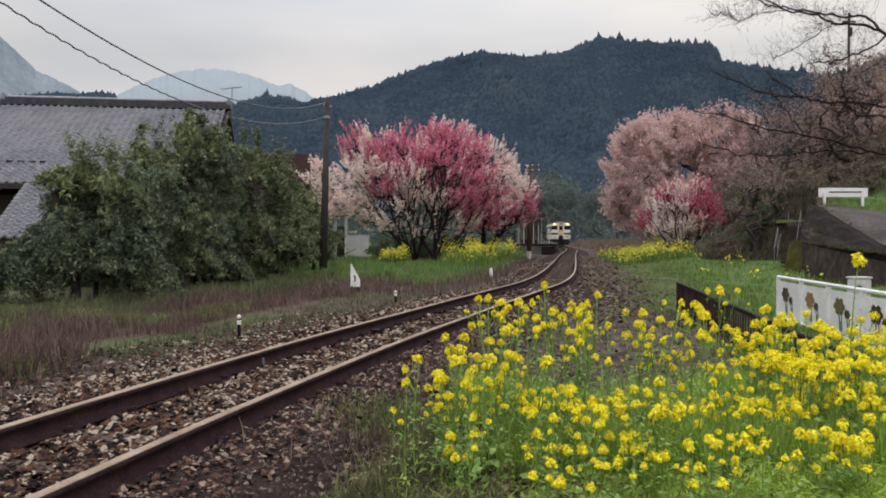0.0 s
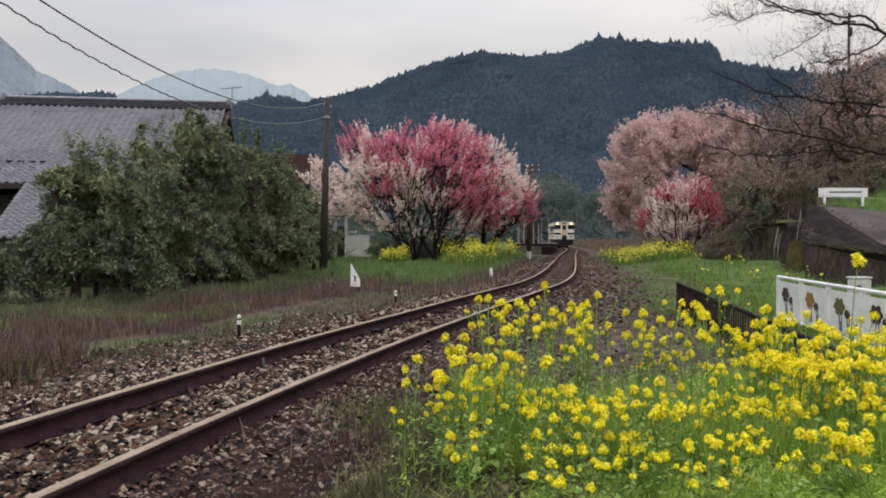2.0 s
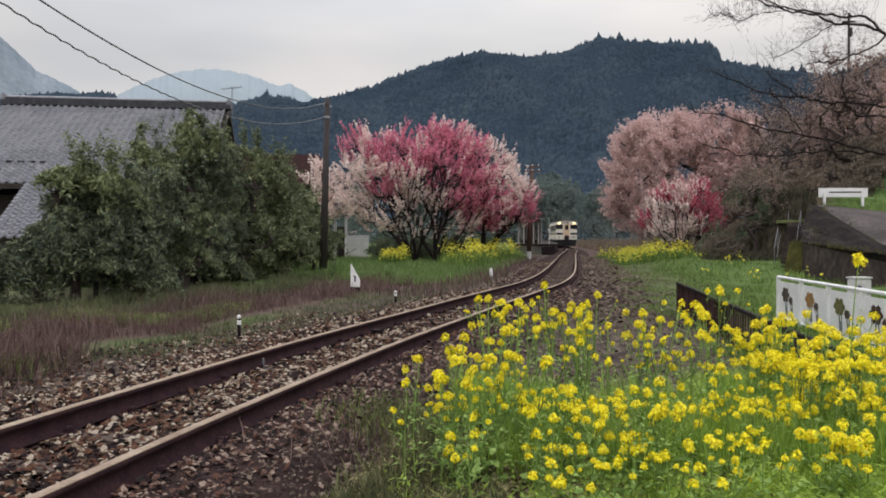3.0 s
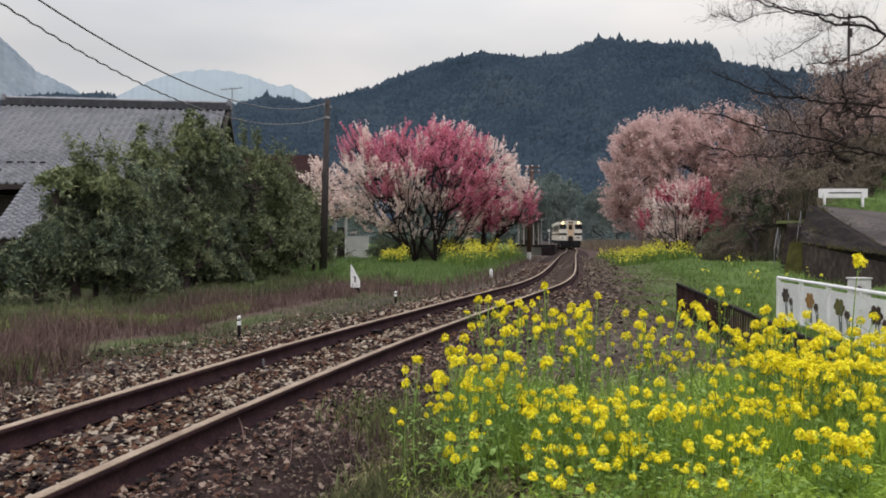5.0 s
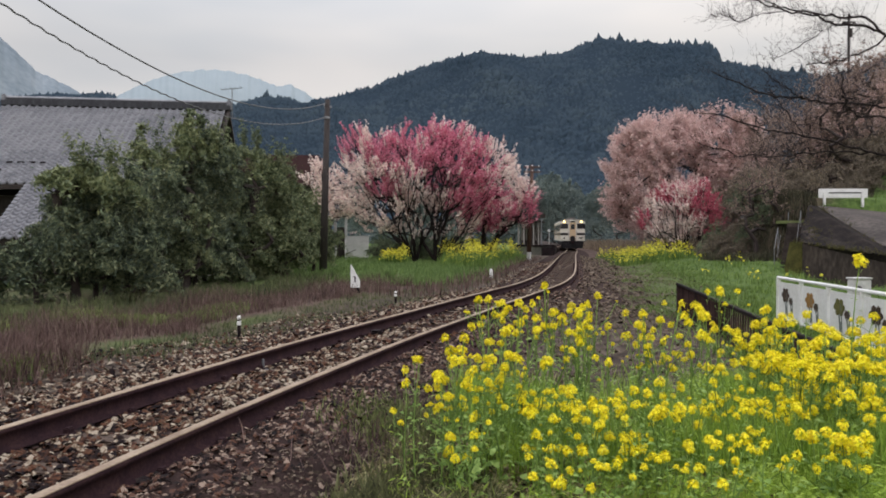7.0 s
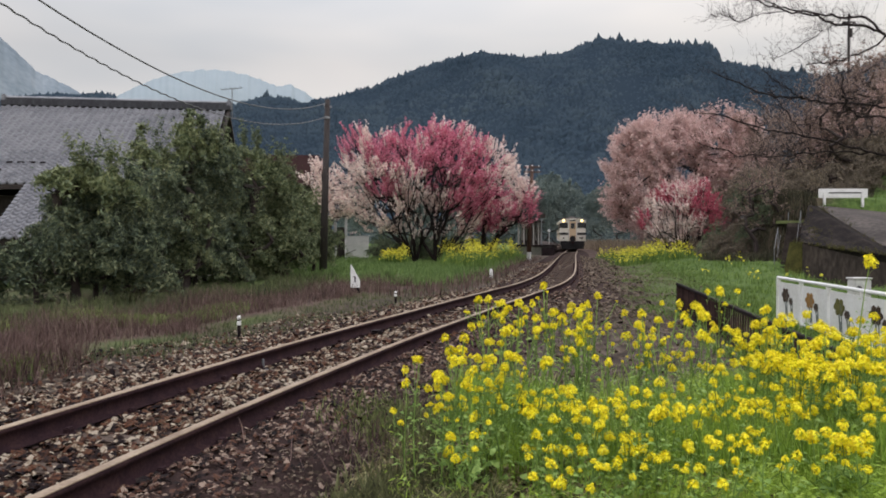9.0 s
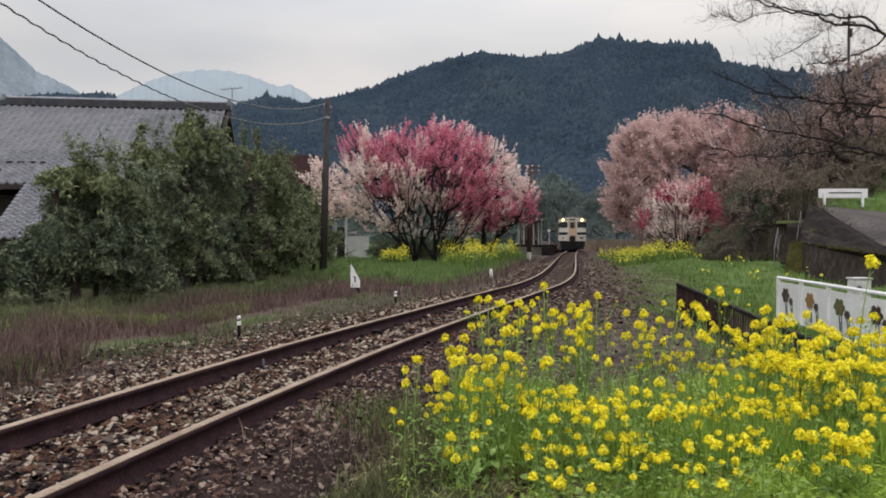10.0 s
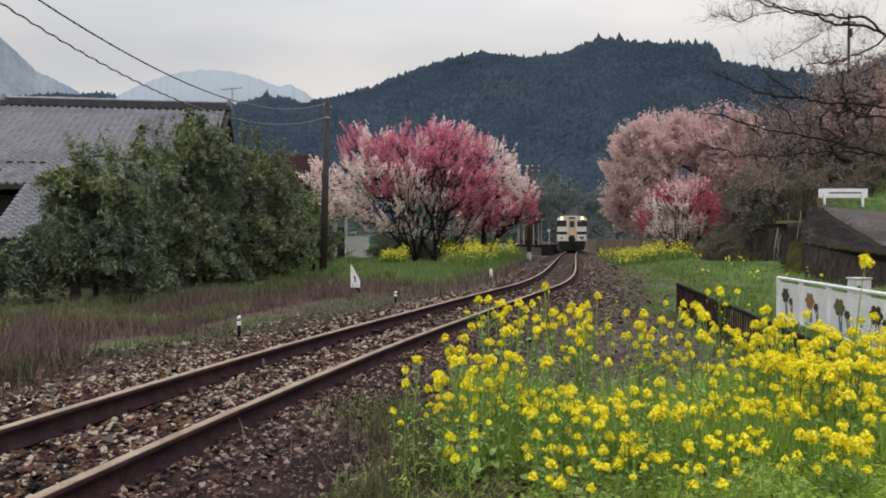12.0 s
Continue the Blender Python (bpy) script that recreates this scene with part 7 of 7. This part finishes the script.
def build_grass():
    rng = np.random.default_rng(88)

    def bed(x, y):
        inside = ease((x + 0.45 + 0.15 * lumps(x, y, 0.9, 2)) / 0.35) * ease((7.5 + 0.3 * x - y) / 1.2)
        gap = ease((x - 0.75) / 0.3) * ease((2.5 - x) / 0.3) * ease((y - 4.7) / 0.5)
        return np.clip(inside - 0.8 * gap, 0, 1)

    def cone(x, y):
        return (np.abs(x) < 0.66 * y + 0.4)

    def bald(x, y):
        return 1 - 0.93 * ease((1.2 - x) / 0.6) * (lumps(x, y, 0.8, 17) > -0.7)

    near = scatter(rng, 110000, -0.6, 5.2, 3.0, 8.0, lambda x, y: bed(x, y) * cone(x, y) * bald(x, y) * (0.62 + 0.38 * lumps(x, y, 0.8, 5)))
    back = np.stack([rng.uniform(-1, 6, 7000), rng.uniform(-6, 3.0, 7000), np.zeros(7000)], axis=1)
    back = back[(off_track(back[:, 0], back[:, 1]) > 2.9) & (np.hypot(back[:, 0], back[:, 1]) > 0.7)]
    back[:, 2] = ground_z(back[:, 0], back[:, 1])
    near = np.concatenate([near, back])
    stuff("foreground_grass", blade_mesh("foreground_grass", near, 0.12, 0.010, "fresh_grass", rng, 1.3), "bright green grass among the rape flowers", "grass")
    p = scatter(rng, 170000, -0.5, 5.2, 3.2, 8.0, lambda x, y: bed(x, y) * cone(x, y) * bald(x, y) * (0.5 + 0.5 * lumps(x, y, 0.7, 15)))
    p[:, 2] += 0.02 + rng.random(len(p)) ** 2.0 * 0.17
    stuff("foreground_foliage", leaf_mesh("foreground_foliage", p, 0.042, "fresh_leaf", rng, 0.26, 2.2, 0.6), "green leaves of the rape bed", "foliage")
    stalks = scatter(rng, 26000, 0.1, 4.2, 4.4, 7.0, lambda x, y: bed(x, y) * cone(x, y) * ease((x - 0.1 + 0.5 * (y - 4.4)) / 1.3) * (0.45 + 0.55 * lumps(x, y, 0.9, 6)))
    stuff("green_stalks", blade_mesh("green_stalks", stalks, 0.34, 0.010, "stalk_green", rng, 0.55), "fresh green stalks and narrow leaves in the rape bed", "foliage")
    weeds = scatter(rng, 60000, -1.8, 0.3, 3.0, 7.5, lambda x, y: ease((off_track(x, y) - 1.5) / 0.6) * (0.55 + 0.5 * lumps(x, y, 0.7, 9)) * cone(x, y) * (1 - 0.9 * np.exp(-((x + 0.55) / 0.4) ** 2 - ((y - 5.05) / 0.38) ** 2)))
    olive = np.stack([rng.normal(-0.32, 0.22, 1500), rng.normal(5.65, 0.32, 1500), np.zeros(1500)], axis=1)
    olive[:, 2] = np.maximum(ground_z(olive[:, 0], olive[:, 1]), 0.10 - (np.abs(off_track(olive[:, 0], olive[:, 1])) - 1.42) * 0.19)
    stuff("olive_grass", blade_mesh("olive_grass", olive, 0.07, 0.010, "tuft_green", rng, 0.9), "olive green grass in a clump at the ballast edge", "grass")
    twigs = np.stack([rng.normal(-0.45, 0.3, 200), rng.normal(5.0, 0.32, 200), np.zeros(200)], axis=1)
    twigs[:, 2] = np.maximum(ground_z(twigs[:, 0], twigs[:, 1]), 0.10 - (np.abs(off_track(twigs[:, 0], twigs[:, 1])) - 1.42) * 0.19) + 0.01
    stuff("dead_twigs", blade_mesh("dead_twigs", twigs, 0.15, 0.006, "dry_grass", rng, 2.2), "thin dead brown twigs on the bare soil", "twigs")
    weeds[:, 2] = np.maximum(weeds[:, 2], 0.10 - (np.abs(off_track(weeds[:, 0], weeds[:, 1])) - 1.42) * 0.19)
    stuff("trackside_weeds", blade_mesh("trackside_weeds", weeds, 0.12, 0.011, "weed", rng, 0.9), "dull low weeds at the ballast edge", "weeds")
    dull = scatter(rng, 190000, -0.7, 1.9, 3.4, 6.8, lambda x, y: cone(x, y) * ease((x + 0.7) / 0.3) * ease((1.9 - x) / 0.6) * (0.5 + 0.5 * lumps(x, y, 0.6, 19)))
    dull[:, 2] += 0.01 + rng.random(len(dull)) ** 2 * 0.07
    stuff("withered_leaves", leaf_mesh("withered_leaves", dull, 0.036, "bed_weed", rng, 0.35, 2.4, 0.6), "dull olive and tan low weeds on the soil", "weeds")
    dry = scatter(rng, 125000, -14, -1, 4.5, 27, lambda x, y: cone(x, y) * ease((-off_track(x, y) - 2.3 - 1.5 * ease((y - 8) / 2) + 0.35 * lumps(x, y, 2.2, 12)) / 0.5) * ease((8.0 + off_track(x, y) + 0.8 * lumps(x, y, 3, 13)) / 1.5))
    stuff("dry_weeds", blade_mesh("dry_weeds", dry, 0.10 + 0.30 * ease(0.5 + 0.75 * lumps(dry[:, 0], dry[:, 1], 1.5, 73)) * (0.8 + 0.3 * lumps(dry[:, 0], dry[:, 1], 4, 74)), 0.009, "dry_grass", rng, 1.0), "dry reddish brown weeds on the verge", "weeds")
    straws = scatter(rng, 4500, -14, -1, 5.0, 26, lambda x, y: cone(x, y) * ease((-off_track(x, y) - 2.6) / 0.8) * ease((8.6 + off_track(x, y)) / 1.0) * (0.25 + 0.5 * lumps(x, y, 2.1, 72)))
    stuff("straw_stalks", blade_mesh("straw_stalks", straws, 0.46, 0.008, "straw", rng, 0.7), "pale dead stalks standing in the dry weeds", "weeds")
    strip = scatter(rng, 95000, -13, 4, 5.0, 34, lambda x, y: cone(x, y) * ease((-off_track(x, y) - 2.0 + 0.25 * lumps(x, y, 1.6, 22)) / 0.3) * np.clip(ease((4.1 + off_track(x, y) + 0.5 * lumps(x, y, 2, 23)) / 0.6) * ease((y - 8.5) / 2) + 0.8 * (lumps(x, y, 2.8, 24) > 0.15), 0, 1))
    stuff("verge_grass", blade_mesh("verge_grass", strip, 0.04 + 0.08 * ease(0.5 + 0.8 * lumps(strip[:, 0], strip[:, 1], 1.1, 76)), 0.012, "dull_grass", rng, 0.8), "short dull green grass beside the ballast", "grass")
    bank = scatter(rng, 90000, -12, 8.5, 19, 62, lambda x, y: cone(x, y) * ease((-off_track(x, y) - 2.6) / 0.5) * ease((y - 23 - 0.2 * np.maximum(-off_track(x, y) - 5, 0) * 4) / 3))
    stuff("bank_grass", blade_mesh("bank_grass", bank, 0.08 + 0.22 * ease(0.5 + 0.8 * lumps(bank[:, 0], bank[:, 1], 1.9, 38)), 0.022, "grass", rng, 0.7), "fresh green grass under the blossom trees", "grass")
    brown = scatter(rng, 14000, -6, 8, 19, 60, lambda x, y: cone(x, y) * ease((-off_track(x, y) - 1.9) / 0.3) * ease((3.9 + off_track(x, y)) / 0.7))
    stuff("dry_weeds_far", blade_mesh("dry_weeds_far", brown, 0.30, 0.025, "dry_grass", rng, 0.5), "dry weeds in a strip along the line", "weeds")
    right = scatter(rng, 95000, 3, 30, 9, 66, lambda x, y: cone(x, y) * ease((off_track(x, y) - 4.0 + 0.5 * lumps(x, y, 3, 31)) / 0.7) * (1 - 0.9 * ((x > 13.6) & (x < 17.6) & (y > 33))))
    stuff("field_grass", blade_mesh("field_grass", right, 0.05 + 0.24 * ease(0.5 + 0.8 * lumps(right[:, 0], right[:, 1], 1.7, 33)) * (0.6 + 0.4 * lumps(right[:, 0], right[:, 1], 6, 34)), 0.022, "field_blade", rng, 0.9), "fresh green grass on the field beyond the fence", "grass")
    earth = scatter(rng, 60000, 0.5, 16, 4.5, 60, lambda x, y: cone(x, y) * ease((off_track(x, y) - 1.7) / 0.4) * ease((5 - off_track(x, y)) / 0.6) * (0.4 + 0.5 * lumps(x, y, 1.6, 35)))
    patch = scatter(rng, 75000, 3, 16, 14, 62, lambda x, y: cone(x, y) * ease((off_track(x, y) - 2.1 + 0.9 * lumps(x, y, 2.4, 36)) / 0.8) * ease((6 - off_track(x, y)) / 0.6) * ease((y - 15.5) / 2) * ease((lumps(x, y, 1.9, 37) + 0.35) / 0.4))
    stuff("path_grass", blade_mesh("path_grass", patch, 0.10, 0.018, "patch_grass", rng, 0.9), "patchy green grass creeping over the earth path", "grass")
    stuff("path_weeds", blade_mesh("path_weeds", earth, 0.08, 0.011, "weed", rng, 0.9), "sparse dead weeds on the earth path", "weeds")
    scrub = scatter(rng, 30000, -13, -4, 13, 30, lambda x, y: cone(x, y) * ease((-off_track(x, y) - 6.2 + 0.5 * lumps(x, y, 2, 71)) / 0.8) * ease((9.5 + off_track(x, y)) / 1))
    slope = scatter(rng, 60000, 12.6, 29, 32.6, 60, lambda x, y: (x < np.where(y > 37.2, 20.6 + 0.65 * (y - 37.2), 16.6)) * (x > 13.6 + 0.4 * np.maximum(y - 38, 0)) * (1 - 0.9 * ((np.abs(x - 13.9 - 0.55 * (y - 31.2)) < 0.75) & (y < 34.0))))
    foot = scatter(rng, 9000, 12.9, 17.0, 32.8, 38.5, lambda x, y: (ground_z(x, y) > 0.05) * (1 - 0.9 * ((np.abs(x - 13.9 - 0.55 * (y - 31.2)) < 0.75) & (y < 34.0))))
    slope = np.concatenate([slope, foot])
    stuff("slope_scrub", blade_mesh("slope_scrub", slope, 0.36, 0.035, "scrub", rng, 0.8), "dark tangled scrub on the slope beside the steps", "weeds")
    stuff("verge_scrub", blade_mesh("verge_scrub", scrub, 0.08 + 0.26 * ease(0.5 + 0.8 * lumps(scrub[:, 0], scrub[:, 1], 1.4, 75)), 0.016, "verge_green", rng, 0.9), "dull tangled green scrub at the foot of the shrubs", "weeds")
    # leafy green clumps at the edge of the shrubs and beside the ballast
    tops = np.array([(-6.5, 13.6), (-6.0, 13.2), (-5.5, 13.3), (-5.1, 13.8), (-4.6, 14.2), (-7.4, 12.2), (-4.55, 7.75), (-4.3, 15.2)])
    tuft = np.repeat(tops, 380, axis=0) + rng.normal(size=(380 * len(tops), 2)) * (0.24, 0.2)
    tuft = np.c_[tuft, ground_z(tuft[:, 0], tuft[:, 1])]
    stuff("green_tufts", blade_mesh("green_tufts", tuft, 0.20, 0.014, "tuft_green", rng, 0.9), "olive green leafy weeds in clumps on the verge", "weeds")
    lift = tuft + np.c_[rng.normal(size=(len(tuft), 2)) * 0.05, rng.random(len(tuft)) * 0.2]
    stuff("tuft_leaves", leaf_mesh("tuft_leaves", lift, 0.05, "tuft_green", rng, 0.45, 1.0), "small olive green leaves of the verge weeds", "weeds")
    rough = scatter(rng, 20000, 10, 46, 64, 135, lambda x, y: cone(x, y) * ease((off_track(x, y) - 2.6) / 0.8))
    stuff("rough_grass", blade_mesh("rough_grass", rough, 1.3, 0.07, "straw", rng, 0.6), "tall dry brown grass beyond the flower bed", "grass")
    # far beds of rape in flower
    for name, x0, x1, y0, y1, n, f, tall, lab in (
            ("far_rape_bed", 9, 21, 40, 66, 5200, lambda x, y: ease((off_track(x, y) - 3.0 + lumps(x, y, 4, 41)) / 1) * ease((7.4 + 0.5 * lumps(x, y, 5, 42) - off_track(x, y)) / 1.2), 0.85, "bed of yellow rape in flower below the plum tree"),
            ("far_rape_bed", 7, 12.5, 24, 40, 800, lambda x, y: 0.5 * (lumps(x, y, 3, 45) > 0.35) * ease((off_track(x, y) - 4.5) / 1.0), 0.5, "scattered yellow rape flowers in the field"),
            ("far_rape_bed", -1, 8.5, 40, 66, 6500, lambda x, y: ease((-off_track(x, y) - 3.6) / 1) * ease((x + 0.3) / 1.0), 1.3, "yellow rape in flower beneath the plum trees"),
            ("far_rape_bed", -3.6, -2.2, 45, 48, 700, lambda x, y: 0 * x + 0.7, 0.9, "small clump of yellow rape beneath the plum tree")):
        p = scatter(rng, n, x0, x1, y0, y1, f)
        b = thing(name, pose(0, 0, 0), lab, "flowers", "far rape beds", "stuff")
        link("greenery", blade_mesh("greenery", p.repeat(3, axis=0) + rng.normal(size=(3 * len(p), 3)) * (0.15, 0.15, 0), tall * (0.5 + 0.25 * lumps(p[:, 0], p[:, 1], 2.2, 51).repeat(3)), 0.04, "field_blade", rng, 0.4), b)
        q = p.repeat(3, axis=0)
        q = q + rng.normal(size=q.shape) * (0.12, 0.12, 0.0)
        clump = lumps(q[:, 0], q[:, 1], 2.2, 51)
        low = {1.3: 0.12, 0.5: 0.35}.get(tall, -0.15)
        q = q[clump > low]
        q[:, 2] += tall * (0.72 + 0.5 * clump[clump > low]) * (0.25 + 0.75 * rng.random(len(q)) ** 0.8)
        link("bloom_cover", leaf_mesh("bloom_cover", q, 0.105, "far_petal", rng, 0.8), b)


mat("fresh_grass", [(0.242, 0.352, 0.054), (0.363, 0.506, 0.084), (0.495, 0.627, 0.144)], 1.2, 0.7, 0.0, vary=0.5, jitter="island", translucent=0.45)
mat("patch_grass", [(0.07, 0.10, 0.03), (0.12, 0.18, 0.045), (0.19, 0.25, 0.08)], 0.9, 0.7, 0.0, vary=0.5, jitter="island", translucent=0.3)
mat("fresh_leaf", [(0.209, 0.308, 0.048), (0.319, 0.451, 0.072), (0.440, 0.572, 0.120)], 1.3, 0.7, 0.0, vary=0.4, jitter="island", translucent=0.45, spec=0.15)
mat("bed_weed", [(0.17, 0.13, 0.085), (0.29, 0.26, 0.13), (0.40, 0.37, 0.20)], 1.6, 0.8, 0.0, vary=0.45, jitter="island", translucent=0.3, spec=0.1)
mat("field_blade", [(0.06, 0.105, 0.022), (0.115, 0.19, 0.04), (0.20, 0.28, 0.075)], 0.5, 0.7, 0.0, fine=5, vary=0.45, jitter="island", translucent=0.35)
mat("far_petal", [(0.42, 0.42, 0.05), (0.62, 0.56, 0.05), (0.80, 0.72, 0.08)], 1.5, 0.7, 0.0, vary=0.5, jitter="island", translucent=0.3)
mat("verge_green", [(0.045, 0.058, 0.028), (0.085, 0.105, 0.045), (0.15, 0.165, 0.075)], 0.8, 0.8, 0.0, vary=0.5, jitter="island", translucent=0.25)
mat("stalk_green", [(0.187, 0.297, 0.048), (0.286, 0.429, 0.072), (0.396, 0.539, 0.120)], 1.3, 0.7, 0.0, vary=0.45, jitter="island", translucent=0.45, spec=0.15)
mat("scrub", [(0.035, 0.035, 0.022), (0.066, 0.062, 0.037), (0.108, 0.096, 0.06)], 1.0, 0.8, 0.0, vary=0.5, jitter="island", translucent=0.2)
mat("tuft_green", [(0.07, 0.088, 0.03), (0.125, 0.15, 0.05), (0.20, 0.225, 0.085)], 1.0, 0.8, 0.0, vary=0.5, jitter="island", translucent=0.3)
mat("straw", [(0.12, 0.092, 0.068), (0.18, 0.14, 0.10), (0.25, 0.20, 0.145)], 0.5, 0.9, 0.0, vary=0.5, jitter="island", translucent=0.2)
mat("weed", [(0.05, 0.052, 0.026), (0.10, 0.11, 0.045), (0.16, 0.165, 0.075)], 2, 0.8, 0.0, vary=0.5, jitter="island", translucent=0.2)
mat("dull_grass", [(0.048, 0.064, 0.028), (0.082, 0.102, 0.042), (0.125, 0.145, 0.065)], 1.2, 0.7, 0.0, vary=0.5, jitter="island", translucent=0.25)
build_grass()

# ---- what moves ----


def train_pose(y_front):
    s = float(np.interp(y_front, TRACK[:, 1], ARC))
    a, _ = on_track(s + 2.9)
    b, _ = on_track(s + 17.1)
    d = (b - a) / np.linalg.norm(b - a)
    f = a - d * 2.9
    z = RAIL_TOP + float(climb(f[1]))
    tilt = math.degrees(math.atan2(float(climb(b[1]) - climb(a[1])), 14.2))
    return Matrix.Translation((f[0], f[1], z)) @ pose(0, 0, 0, 0, 0, math.degrees(math.atan2(-d[0], d[1]))) @ pose(0, 0, 0, tilt)


def motions():
    rows = [(0.0, 118.5), (1.0, 114.9), (2.0, 111.0), (3.0, 106.8), (4.0, 102.4), (5.0, 98.4), (6.0, 95.0), (7.0, 92.0), (8.0, 89.0), (9.0, 86.0), (10.0, 83.0), (11.0, 79.8), (12.0, 76.7)]
    walk(TRAIN, [(t, train_pose(y)) for t, y in rows])
    # the tall plant by the road swings in a gust; others stir a little
    for k, amount, phase in [(0, 1.0, 0.0), (9, 0.35, 0.8), (1, 0.1, 0.3), (10, 0.3, 1.4)] + [(j, 0.15 + 0.3 * (j * 7 % 10) / 10, j * 1.3) for j in range(60, len(RAPE), 6)]:
        ob = RAPE[k]
        m = ob.matrix_basis.to_quaternion().to_matrix().to_4x4()
        m.translation = ob.location
        sway = ((0, -0.2), (1.0, -0.5), (2.0, -0.3), (3.0, 0.0), (4.2, 0.3), (5.0, 0.0), (6.0, 0.3), (7.0, 0.2), (8.0, 2.2), (9.0, 3.1), (9.6, 3.7), (10.0, 3.6), (10.5, 2.4), (11.0, 1.2), (11.5, 1.2), (12.0, 1.9))
        walk(ob, [(t, Matrix.Translation(m.translation) @ pose(0, 0, 0, 0, amount * (a if k == 0 else a * math.cos(phase + t)), 0) @ m.to_3x3().to_4x4()) for t, a in sway])


motions()
